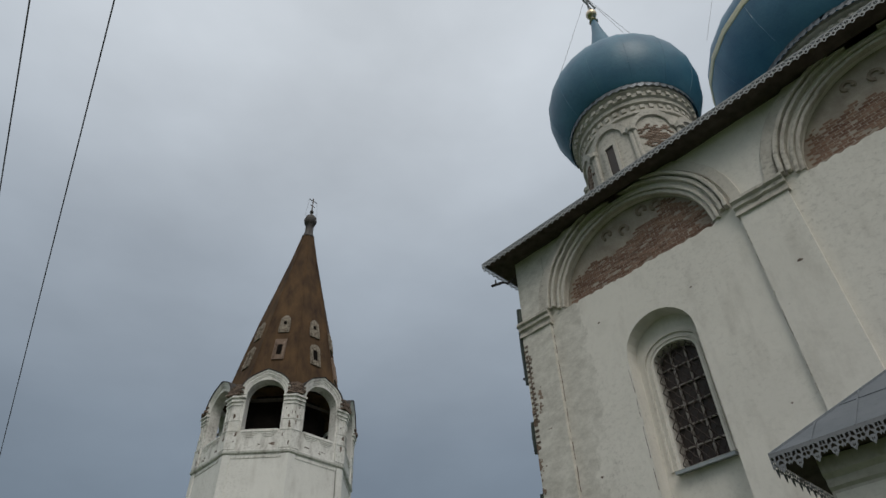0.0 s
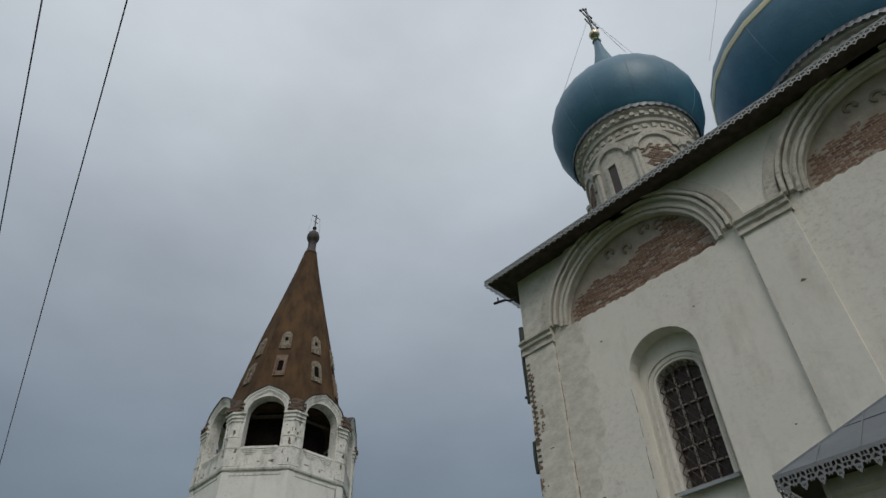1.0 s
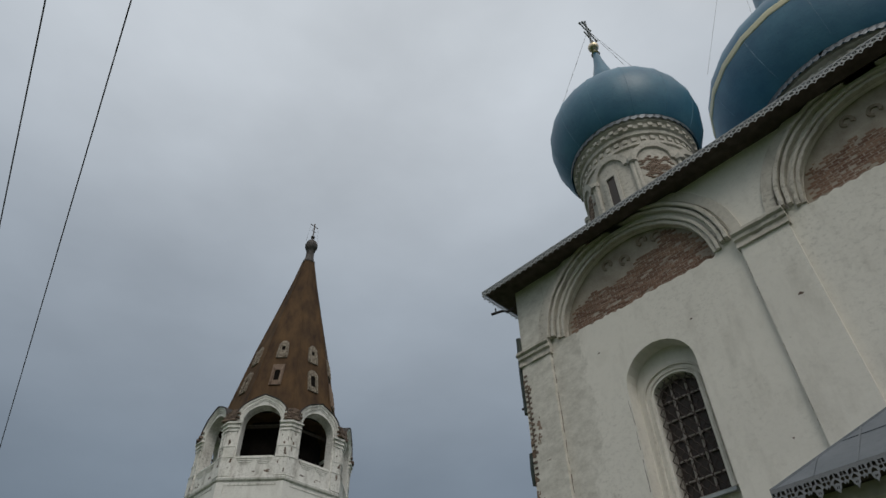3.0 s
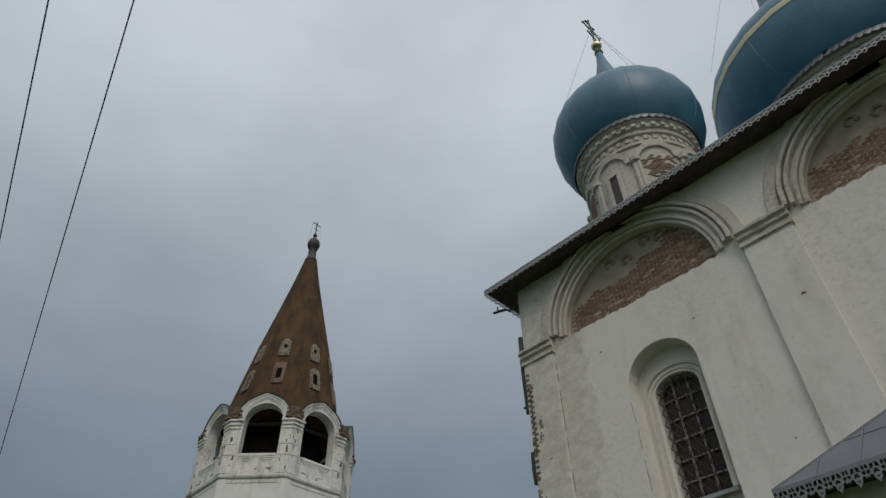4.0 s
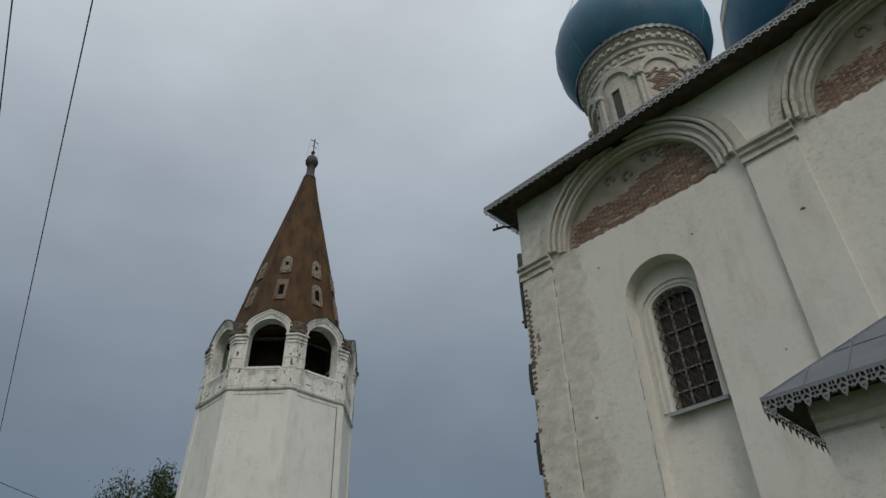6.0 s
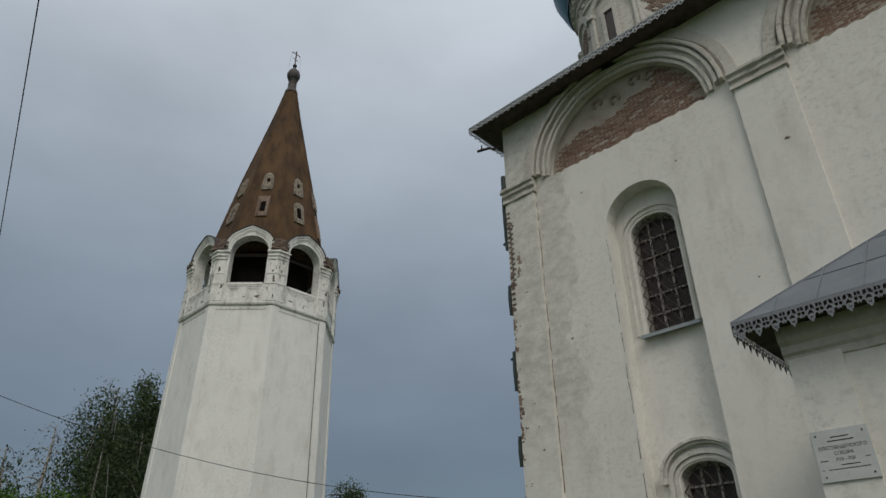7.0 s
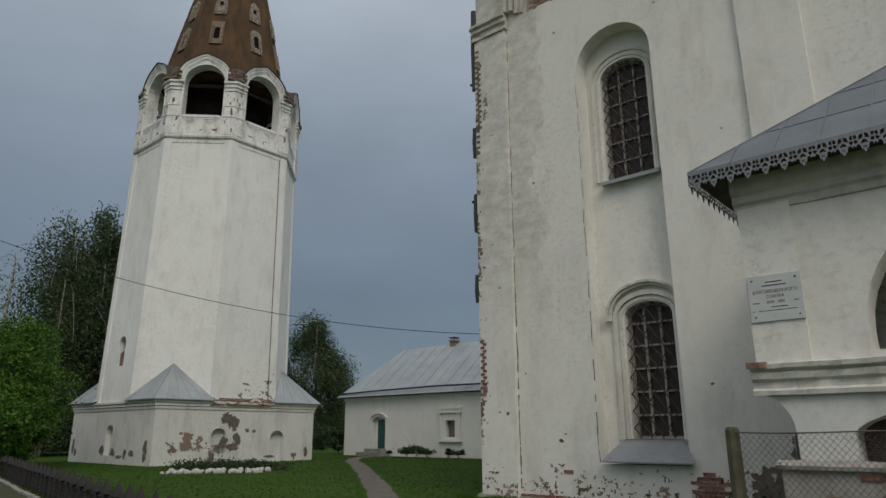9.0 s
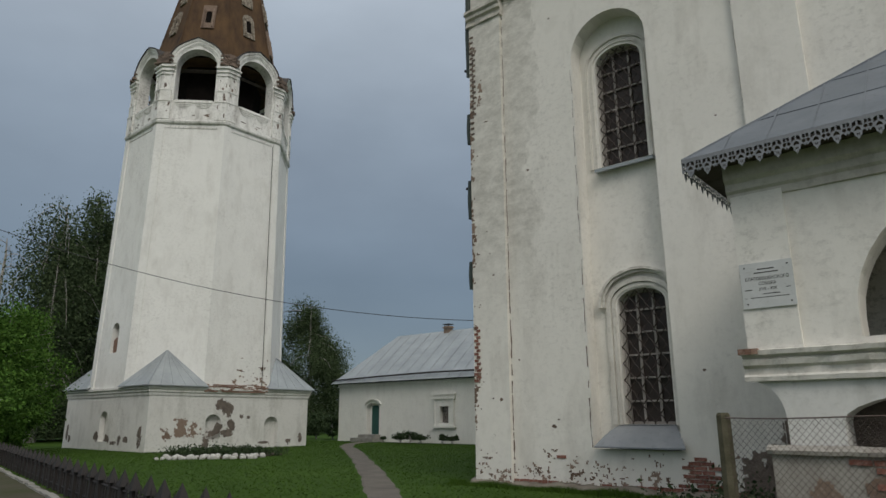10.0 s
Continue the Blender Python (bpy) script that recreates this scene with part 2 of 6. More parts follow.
# Bare masonry; also the painted shade of the porch recess and corner.
M_BARE_SHADE = plain("bare_masonry_and_shade", (0.105, 0.088, 0.076), (0.21, 0.175, 0.15), 5, 0.95, 0, 0.8, 0.03)
M_BEAM = plain("old_beam_wood", (0.045, 0.038, 0.032), (0.08, 0.068, 0.055), 4, 0.9)
M_DORM = plain("peeling_white_frame", (0.075, 0.052, 0.035), (0.40, 0.36, 0.30), 7.5, 0.95)


def leafy(name, c0, c1):
    m, nt, b = mat_nodes(name)
    geo = nt.nodes.new("ShaderNodeNewGeometry")
    c = mixc(nt, geo.outputs["Random Per Island"], c0, c1)
    n = noise_tex(nt, 0.35, 3)
    c = mixc(nt, ramp(nt, n, 0.35, 0.7, (0, 0, 0), (0.5,) * 3), c, tuple(0.55 * v for v in c0))
    nt.links.new(c, b.inputs["Base Color"])
    b.inputs["Roughness"].default_value = 0.8
    b.inputs["Specular IOR Level"].default_value = 0.15
    return m


M_LEAF = leafy("birch_leaves", (0.040, 0.064, 0.028), (0.078, 0.108, 0.050))
M_LEAFB = leafy("bright_shrub_leaves", (0.042, 0.105, 0.014), (0.085, 0.165, 0.026))
M_GRASSB = plain("grass_blades", (0.034, 0.074, 0.008), (0.052, 0.102, 0.012), 0.3, 0.85)
M_LEAFD = leafy("dark_leaves", (0.028, 0.048, 0.020), (0.054, 0.082, 0.036))


def glassy():
    m, nt, b = mat_nodes("old_window_glass")
    b.inputs["Base Color"].default_value = (0.052, 0.041, 0.036, 1)
    b.inputs["Roughness"].default_value = 0.3
    b.inputs["Specular IOR Level"].default_value = 0.3
    n = noise_tex(nt, 3, 2)
    bump(nt, b, n, 0.1, 0.01)
    return m


M_GLASS = glassy()


def grassy():
    m, nt, b = mat_nodes("lawn_soil")
    n1 = noise_tex(nt, 0.25, 6, 0.6)
    n2 = noise_tex(nt, 9, 6, 0.7)
    c = mixc(nt, ramp(nt, n1, 0.35, 0.68), (0.026, 0.056, 0.007), (0.042, 0.082, 0.010))
    c = mixc(nt, ramp(nt, n2, 0.5, 0.8, (0, 0, 0), (0.5,) * 3), c, (0.026, 0.050, 0.008))
    nt.links.new(c, b.inputs["Base Color"])
    b.inputs["Roughness"].default_value = 0.95
    b.inputs["Specular IOR Level"].default_value = 0.1
    bump(nt, b, n2, 0.3, 0.03)
    return m


M_GRASS = grassy()


# ---- building blocks ----
def mesh_of(name, bm, material):
    bmesh.ops.recalc_face_normals(bm, faces=bm.faces)
    me = bpy.data.meshes.new(name)
    bm.to_mesh(me)
    bm.free()
    me.materials.append(material)
    return me


def part(name, bm, material, parent, label="", smooth=False):
    ob = new(name, mesh_of(name, bm, material))
    if smooth:
        for p in ob.data.polygons:
            p.use_smooth = True
    if parent is not None:
        ob.parent = parent
    if label:
        tagged(ob, label)
    return ob


def thing(name, label, category, group="", kind="", at=(0, 0, 0)):
    ob = new(name)
    ob.location = at
    return tagged(ob, label, category, group, kind)


def box(bm, x0, x1, y0, y1, z0, z1):
    v = [bm.verts.new((x, y, z)) for x in (x0, x1) for y in (y0, y1) for z in (z0, z1)]
    for f in ((0, 1, 3, 2), (4, 6, 7, 5), (0, 4, 5, 1), (2, 3, 7, 6), (0, 2, 6, 4), (1, 5, 7, 3)):
        bm.faces.new([v[i] for i in f])
    return v


def plate(bm, loops, to3, depth):
    """A slab with holes: loops of (u, v), the first one outside, carried to space by to3 and thickened by depth."""
    depth = Vector(depth)
    front, edges = [], []
    for lp in loops:
        vs = [bm.verts.new(to3(u, v)) for u, v in lp]
        front.append(vs)
        edges += [bm.edges.new((vs[i], vs[(i + 1) % len(vs)])) for i in range(len(vs))]
    got = bmesh.ops.triangle_fill(bm, use_beauty=True, use_dissolve=False, edges=edges)
    faces = [g for g in got["geom"] if isinstance(g, bmesh.types.BMFace)]
    back = {v: bm.verts.new(v.co + depth) for vs in front for v in vs}
    for f in faces:
        bm.faces.new([back[v] for v in reversed(f.verts)])
    for vs in front:
        for i in range(len(vs)):
            a, b = vs[i], vs[(i + 1) % len(vs)]
            bm.faces.new((a, b, back[b], back[a]))


def arch(cx, w, z0, zs, rise=None, n=14):
    """An arched opening's outline: from z0 up to the springing zs, then an elliptic arch of that rise."""
    r = w / 2
    rise = r if rise is None else rise
    pts = [(cx - r, z0), (cx + r, z0)]
    for i in range(n + 1):
        a = math.pi * i / n
        pts.append((cx + r * math.cos(a), zs + rise * math.sin(a)))
    return pts


def ring_arch(bm, cx, zs, prof, a0, a1, to3, n=28, squash=1.0):
    """Sweeps a closed profile of (radius, outward depth) round an arch."""
    rows = []
    for i in range(n + 1):
        a = a0 + (a1 - a0) * i / n
        row = []
        for r, d in prof:
            v = Vector(to3(cx + r * math.cos(a), zs + squash * r * math.sin(a), d))
            worn = 0.022 * noise.noise(v * 2.6) + 0.014 * noise.noise(v * 7.1 + Vector((3, 1, 2)))
            row.append(bm.verts.new(to3(cx + (r + worn) * math.cos(a), zs + squash * (r + worn) * math.sin(a), d - abs(worn) * 1.3)))
        rows.append(row)
    m = len(prof)
    for i in range(n):
        for j in range(m):
            k = (j + 1) % m
            bm.faces.new((rows[i][j], rows[i][k], rows[i + 1][k], rows[i + 1][j]))
    bm.faces.new(rows[0])
    bm.faces.new(list(reversed(rows[-1])))


def sweep(bm, prof, path, closed=False):
    """Sweeps a profile of (outward, z) along plan points with their outward directions: path rows of (x, y, nx, ny)."""
    if len(path) == 2:
        (ax, ay, nx, ny), (bx, by, _, _) = path
        cuts = max(4, int(math.hypot(bx - ax, by - ay) / 0.09))
        path = [(ax + (bx - ax) * k / cuts, ay + (by - ay) * k / cuts, nx, ny) for k in range(cuts + 1)]
    rows = []
    for x, y, nx, ny in path:
        row = []
        for o, z in prof:
            p = Vector((x + nx * o, y + ny * o, z))
            chip = max(0.0, noise.noise(p * 3.3) - 0.25) * 0.10 + 0.010 * noise.noise(p * 9)
            row.append(bm.verts.new((x + nx * (o - (chip if o > 0.02 else 0)), y + ny * (o - (chip if o > 0.02 else 0)), z + 0.008 * noise.noise(p * 6 + Vector((5, 0, 0))))))
        rows.append(row)
    m, n = len(prof), len(rows)
    for i in range(n if closed else n - 1):
        for j in range(m):
            k = (j + 1) % m
            a, b = rows[i], rows[(i + 1) % n]
            bm.faces.new((a[j], a[k], b[k], b[j]))
    if not closed:
        bm.faces.new(rows[0])
        bm.faces.new(list(reversed(rows[-1])))


def lathe(bm, prof, segs=32, c=(0, 0), phase=0.0, wob=0.0):
    rows = []
    for r, z in prof:
        rows.append([bm.verts.new((c[0] + r * math.cos(phase + 2 * math.pi * i / segs), c[1] + r * math.sin(phase + 2 * math.pi * i / segs), z)) for i in range(segs)])
    for a, b in zip(rows, rows[1:]):
        for i in range(segs):
            k = (i + 1) % segs
            bm.faces.new((a[i], a[k], b[k], b[i]))
    bm.faces.new(list(reversed(rows[0])))
    bm.faces.new(rows[-1])


def tube(bm, pts, r0, r1=None, segs=6):
    r1 = r0 if r1 is None else r1
    pts = [Vector(p) for p in pts]
    rows = []
    for i, p in enumerate(pts):
        d = (pts[min(i + 1, len(pts) - 1)] - pts[max(i - 1, 0)]).normalized()
        u = d.cross(Vector((0.31, 0.95, 0.07)))
        if u.length < 0.05:
            u = d.cross(Vector((1, 0, 0)))
        u.normalize()
        v = d.cross(u)
        r = r0 + (r1 - r0) * i / max(1, len(pts) - 1)
        rows.append([bm.verts.new(p + r * (math.cos(2 * math.pi * k / segs) * u + math.sin(2 * math.pi * k / segs) * v)) for k in range(segs)])
    for a, b in zip(rows, rows[1:]):
        for i in range(segs):
            k = (i + 1) % segs
            bm.faces.new((a[i], a[k], b[k], b[i]))
    bm.faces.new(list(reversed(rows[0])))
    bm.faces.new(rows[-1])


def bar(bm, a, b, w):
    tube(bm, (a, b), w, w, 4)


# ---- the ground ----
def ground_height(x, y):
    return 0.0


bm = bmesh.new()
xs = [-2500, -600, -200] + [-100 + 4 * i for i in range(41)] + [150, 600, 2500]
ys = [-2500, -600, -200, -60] + [-20 + 4 * i for i in range(31)] + [200, 600, 2500]
gv = [[bm.verts.new((x, y, ground_height(x, y) if abs(x) < 120 and abs(y) < 120 else -0.05)) for y in ys] for x in xs]
for i in range(len(xs) - 1):
    for j in range(len(ys) - 1):
        bm.faces.new((gv[i][j], gv[i + 1][j], gv[i + 1][j + 1], gv[i][j + 1]))
ground = part("ground", bm, M_GRASS, None, smooth=True)
tagged(ground, "uneven mown green lawn round the churches", "lawn", kind="structure")

# ---- the cathedral ----
FY = 14.0            # south face of the wall field
WX, EX = -10.62, 12.55
TOP = 15.95
BAYS = [(-9.57, -3.40), (-2.12, 4.05), (5.33, 11.50)]
PILS = [(-10.62, -9.53), (-3.33, -2.09), (4.05, 5.33), (11.50, 12.55)]
NICHES = [-6.36, 0.96, 8.28]
cathedral = thing("cathedral", "white lime-washed brick cathedral with blue onion domes", "church")


def front(y):
    return lambda u, v: Vector((u, y, v))


bm = bmesh.new()
holes = []
for nx in NICHES:
    holes.append(arch(nx, 2.0, 0.92, 10.72, 0.95))
TYM_R, TYM_Z = 2.50, 13.27
for (a, b) in BAYS:
    c = (a + b) / 2
    rg = random.Random(int(c * 10))
    foot_line = [(c - TYM_R + 2 * TYM_R * i / 44, TYM_Z - 0.07 + rg.uniform(-0.05, 0.035)) for i in range(45)]
    holes.append([(c + TYM_R * math.cos(t), TYM_Z + 0.94 * TYM_R * math.sin(t)) for t in [math.pi * i / 24 for i in range(25)]] + foot_line)
plate(bm, [[(WX, -0.3), (EX, -0.3), (EX, TOP), (WX, TOP)]] + holes, front(FY), (0, 0.5, 0))
part("south_wall", bm, M_WALL, cathedral, "stained off-white lime plaster wall")
bm = bmesh.new()
box(bm, WX, WX + 0.9, FY + 0.5, 37.0, -0.3, TOP)
part("west_wall", bm, M_WALL, cathedral)
bm = bmesh.new()
box(bm, EX - 0.9, EX, FY + 0.5, 37.0, -0.3, TOP)
part("east_wall", bm, M_WALL, cathedral)
bm = bmesh.new()
box(bm, WX + 0.9, EX - 0.9, 36.1, 37.0, -0.3, TOP)
part("north_wall", bm, M_WALL, cathedral)
# Thin near-black sheet, added as the shade behind the windows.
bm = bmesh.new()
box(bm, WX + 0.9, EX - 0.9, FY + 1.6, FY + 1.7, -0.3, TOP)
part("shade_backing", bm, M_INSHADE, cathedral)


def lattice(bm, w, z0, z1, y, step, thick, top):
    """Crossing diagonal bars inside an arched outline; top(x) is the opening's height at x."""
    x0, x1 = -w / 2, w / 2
    for s in (1, -1):
        k = -12.0
        while k < 12.0:
            pts = []
            for i in range(91):
                x = x0 + (x1 - x0) * i / 90
                z = (z0 + z1) / 2 + s * (x - k) * 1.45
                if z0 <= z <= top(x):
                    pts.append((x + 0.009 * math.sin(4 * math.pi * x / step), y + s * thick * 0.6, z))
            if len(pts) > 2:
                tube(bm, pts, thick, thick, 4)
            k += step


def window_unit(nx, z0, zs, rise, w, y, kind):
    """An arched window set in its reveal: glass, timber frame, iron grille."""
    win = new("window")
    win.parent = cathedral
    win.location = (nx, y, 0)

    def top(x):
        q = max(0.0, 1 - (2 * x / w) ** 2)
        return zs + rise * math.sqrt(q)

    bm = bmesh.new()
    plate(bm, [arch(0, w, z0, zs, rise)], lambda u, v: Vector((u, 0.30, v)), (0, 0.02, 0))
    part("glass", bm, M_GLASS, win, "dark dusty window glass")
    bm = bmesh.new()
    inner = arch(0, w - 0.14, z0 + 0.07, zs, rise - 0.07)
    plate(bm, [arch(0, w, z0, zs, rise), inner], lambda u, v: Vector((u, 0.22, v)), (0, 0.07, 0))
    for x in (-w / 6, w / 6):
        box(bm, x - 0.025, x + 0.025, 0.23, 0.285, z0 + 0.07, top(x) - 0.06)
    nz = 6
    for i in range(1, nz):
        z = z0 + (zs - z0) * i / (nz - 0.75)
        box(bm, -w / 2 + 0.07, w / 2 - 0.07, 0.232, 0.283, z - 0.02, z + 0.02)
    part("frame", bm, M_WOODFR, win, "weathered grey timber window frame")
    bm = bmesh.new()
    lattice(bm, w - 0.02, z0 + 0.01, zs, 0.10, 0.215 if kind == "up" else 0.26, 0.0155, top)
    part("grille", bm, M_GRILLE, win, "dark forged wavy lattice grille")
    return win


def niche(nx):
    # upper back plane, sloping apron and lower back plane
    yb, yl = FY + 0.46, FY + 0.40
    nu, nl, UW, LWD = nx + 0.04, nx + 0.19, 1.24, 1.16
    bm = bmesh.new()
    plate(bm, [[(nx - 1.0, 7.2), (nx + 1.0, 7.2), (nx + 1.0, 11.75), (nx - 1.0, 11.75)], arch(nu, UW, 7.66, 10.44, 0.44)], front(yb), (0, 0.42, 0))
    part("niche_back", bm, M_WALL, cathedral)
    bm = bmesh.new()
    plate(bm, [[(nx - 1.0, 0.92), (nx + 1.0, 0.92), (nx + 1.0, 5.0), (nx - 1.0, 5.0)], arch(nl, LWD, 1.44, 4.17, 0.34)], front(yl), (0, 0.42, 0))
    part("niche_back", bm, M_WALL, cathedral)
    bm = bmesh.new()
    rows = []
    for k in range(13):
        f = k / 12
        e = f * f * (3 - 2 * f)
        zz, yy = 5.0 + 2.2 * f, yl + (yb - yl) * e
        rows.append([bm.verts.new(p) for p in ((nx - 1, yy, zz), (nx + 1, yy, zz), (nx + 1, yy + 0.4, zz), (nx - 1, yy + 0.4, zz))])
    for a, b in zip(rows, rows[1:]):
        for q in range(4):
            bm.faces.new((a[q], a[(q + 1) % 4], b[(q + 1) % 4], b[q]))
    bm.faces.new(rows[0])
    bm.faces.new(rows[-1])
    part("niche_apron", bm, M_WALL, cathedral)
    # stepped surround of the upper window
    for k, (dw, dy) in enumerate(((0.13, 0.03), (0.27, 0.055))):
        bm = bmesh.new()
        plate(bm, [arch(nu, UW + 2 * dw, 7.66, 10.44, 0.44 + dw), arch(nu, UW + 2 * dw - 0.12, 7.661, 10.44, 0.44 + dw - 0.06)], front(yb - dy), (0, dy + 0.02, 0))
        part("window_surround", bm, M_HOOD, cathedral)
    # moulded hood of the lower window
    for dw, dy, th in ((0.08, 0.03, 0.08), (0.20, 0.07, 0.11)):
        bm = bmesh.new()
        plate(bm, [arch(nl, LWD + 2 * dw + th, 1.44, 4.17, 0.34 + dw + th / 2), arch(nl, LWD + 2 * dw - th, 1.441, 4.17, 0.34 + dw - th / 2)], front(yl - dy), (0, dy + 0.02, 0))
        part("window_surround", bm, M_HOOD, cathedral)
    for r0, r1, dy in ((0.84, 0.91, 0.13), (0.91, 0.98, 0.18)):
        bm = bmesh.new()
        ring_arch(bm, nl, 4.20, [(r0, -0.02), (r0, dy), (r1, dy), (r1, -0.02)], -0.12, math.pi + 0.12, lambda u, v, d: Vector((u, yl - d, v)), 28, 0.80)
        part("window_hood", bm, M_HOOD, cathedral)
    up = window_unit(nu, 7.66, 10.44, 0.44, UW, yb, "up")
    lo = window_unit(nl, 1.44, 4.17, 0.34, LWD, yl, "low")
    for win, z, dpt, y, w in ((up, 7.62, 0.62, yb, 1.50), (lo, 1.42, 0.42, yl, 2.04)):
        bm = bmesh.new()
        x0, x1 = -w / 2, w / 2
        if win is up:
            prof = [(-0.20, z - 0.11), (-0.20, z - 0.03), (0.2, z + 0.04), (0.2, z - 0.03)]
        else:
            prof = [(-0.60, z - 0.47), (-0.60, z - 0.435), (-0.42, z - 0.26), (-0.22, z - 0.09), (-0.012, z + 0.03), (-0.012, z - 0.46)]
        rows = [[bm.verts.new((x * (1.0 if win is up else 0.62 + 0.38 * min(1.0, -o / 0.6)) + (0.04 if win is up else -0.06), o, zz)) for o, zz in prof] for x in (x0, x1)]
        m = len(prof)
        for j in range(m):
            bm.faces.new((rows[0][j], rows[0][(j + 1) % m], rows[1][(j + 1) % m], rows[1][j]))
        bm.faces.new(rows[0])
        bm.faces.new(list(reversed(rows[1])))
        part("sill", bm, M_TINPALE if win is up else M_TINMID, win, "grey sheet-metal window sill")


for nx in NICHES:
    niche(nx)

# pilasters, their capitals and the archivolts of the gables
for i, (a, b) in enumerate(PILS):
    bm = bmesh.new()
    box(bm, a, b, FY - 0.11, FY, -0.3, 12.90)
    part("pilaster", bm, M_WALL, cathedral)
    bm = bmesh.new()
    y = FY
    prof = [(0.0, 12.90), (0.17, 12.90), (0.17, 13.00), (0.13, 13.03), (0.13, 13.10), (0.20, 13.14), (0.20, 13.24), (0.27, 13.30), (0.27, 13.38), (0.0, 13.46)]
    e = 0.06
    sweep(bm, [(o, z) for o, z in prof], [(a - e, y, 0, -1), (b + e, y, 0, -1)])
    part("capital", bm, M_TRIM, cathedral, "crumbling moulded plaster capital")
    bm = bmesh.new()
    box(bm, a, b, FY - 0.012, FY, 13.44, TOP - 0.004)
    part("pier_head", bm, M_WALL, cathedral)


def to3f(u, v, d):
    return Vector((u, FY - d, min(v, TOP - 0.003)))


for (a, b) in BAYS:
    c = (a + b) / 2
    for r0, r1, d0, d1 in ((2.47, 2.58, -0.05, 0.05), (2.60, 2.70, 0.02, 0.11), (2.75, 2.86, 0.03, 0.17), (2.91, 3.02, 0.03, 0.23), (3.09, 3.40, -0.05, 0.11)):
        bm = bmesh.new()
        ring_arch(bm, c, TYM_Z + (0.12 if r0 > 2.6 else 0), [(r0, -0.1), (r0, d1 - 0.012), (r0 + 0.02, d1), (r1 - 0.015, d1), (r1, d1 - 0.012), (r1, -0.1)], 0.0, math.pi, to3f, 44, 0.94)
        part("archivolt", bm, M_TRIM, cathedral)
    bm = bmesh.new()
    plate(bm, [[(c + 2.6 * math.cos(t), TYM_Z - 0.30 + 2.7 * math.sin(t)) for t in [math.pi * i / 24 for i in range(25)]]], front(FY + 0.26), (0, 0.15, 0))
    part("tympanum", bm, M_MORTAR, cathedral, "weathered brown plaster of the gable arch")

# roof, eaves and soffit
EZ, EO = 16.02, 0.80
bm = bmesh.new()
x0, x1, y0, y1 = WX - EO, EX + EO, FY - EO, 37.0 + EO
mx, my = (x0 + x1) / 2, (y0 + y1) / 2
v = [bm.verts.new(p) for p in ((x0, y0, EZ), (x1, y0, EZ), (x1, y1, EZ), (x0, y1, EZ), (mx, my, 20.6),
                               (x0, y0, EZ - 0.05), (x1, y0, EZ - 0.05), (x1, y1, EZ - 0.05), (x0, y1, EZ - 0.05))]
for f in ((0, 1, 4), (1, 2, 4), (2, 3, 4), (3, 0, 4), (0, 5, 6, 1), (1, 6, 7, 2), (2, 7, 8, 3), (3, 8, 5, 0), (8, 7, 6, 5)):
    bm.faces.new([v[i] for i in f])
part("roof", bm, M_TIN, cathedral, "grey sheet-metal hipped roof")
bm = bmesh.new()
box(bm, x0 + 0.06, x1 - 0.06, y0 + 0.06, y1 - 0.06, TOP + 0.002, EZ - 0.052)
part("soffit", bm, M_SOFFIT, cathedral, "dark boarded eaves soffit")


def lace_outline(w, h):
    """The outline and holes of one piece of cut sheet-iron lace, hanging from z = 0."""
    def poly(pts):
        return [(x * w, z * h) for x, z in pts]
    out = poly([(0, 0), (1, 0), (1, -0.62), (0.93, -0.72), (0.86, -0.62), (0.78, -0.60), (0.70, -0.66), (0.68, -0.80), (0.60, -0.86), (0.5, -1.0),
                (0.40, -0.86), (0.32, -0.80), (0.30, -0.66), (0.22, -0.60), (0.14, -0.62), (0.07, -0.72), (0, -0.62)])
    return [out, poly([(0.43, -0.80), (0.43, -0.70), (0.48, -0.70), (0.48, -0.80)]), poly([(0.52, -0.80), (0.52, -0.70), (0.57, -0.70), (0.57, -0.80)]),
            poly([(0.34, -0.61), (0.38, -0.49), (0.5, -0.41), (0.62, -0.49), (0.66, -0.61), (0.5, -0.57)]),
            poly([(0.24, -0.42), (0.29, -0.22), (0.46, -0.16), (0.45, -0.36)]), poly([(0.76, -0.42), (0.71, -0.22), (0.54, -0.16), (0.55, -0.36)]),
            poly([(0.025, -0.52), (0.025, -0.40), (0.15, -0.40), (0.23, -0.47), (0.13, -0.58)]), poly([(0.975, -0.52), (0.975, -0.40), (0.85, -0.40), (0.77, -0.47), (0.87, -0.58)]),
            poly([(0.025, -0.35), (0.025, -0.18), (0.14, -0.18), (0.17, -0.35)]), poly([(0.975, -0.35), (0.975, -0.18), (0.86, -0.18), (0.83, -0.35)])]


def eave_outline(w, h):
    """The simpler crossed lace of the main eaves."""
    def poly(pts):
        return [(x * w, z * h) for x, z in pts]
    return [poly([(0, 0), (1, 0), (1, -0.66), (0.90, -0.74), (0.76, -0.72), (0.66, -0.88), (0.5, -1.0), (0.34, -0.88), (0.24, -0.72), (0.10, -0.74), (0, -0.66)]),
            poly([(0.03, -0.16), (0.03, -0.62), (0.27, -0.40)]), poly([(0.97, -0.16), (0.97, -0.62), (0.73, -0.40)]),
            poly([(0.16, -0.13), (0.84, -0.13), (0.5, -0.40)]), poly([(0.5, -0.50), (0.66, -0.68), (0.5, -0.88), (0.34, -0.68)])]


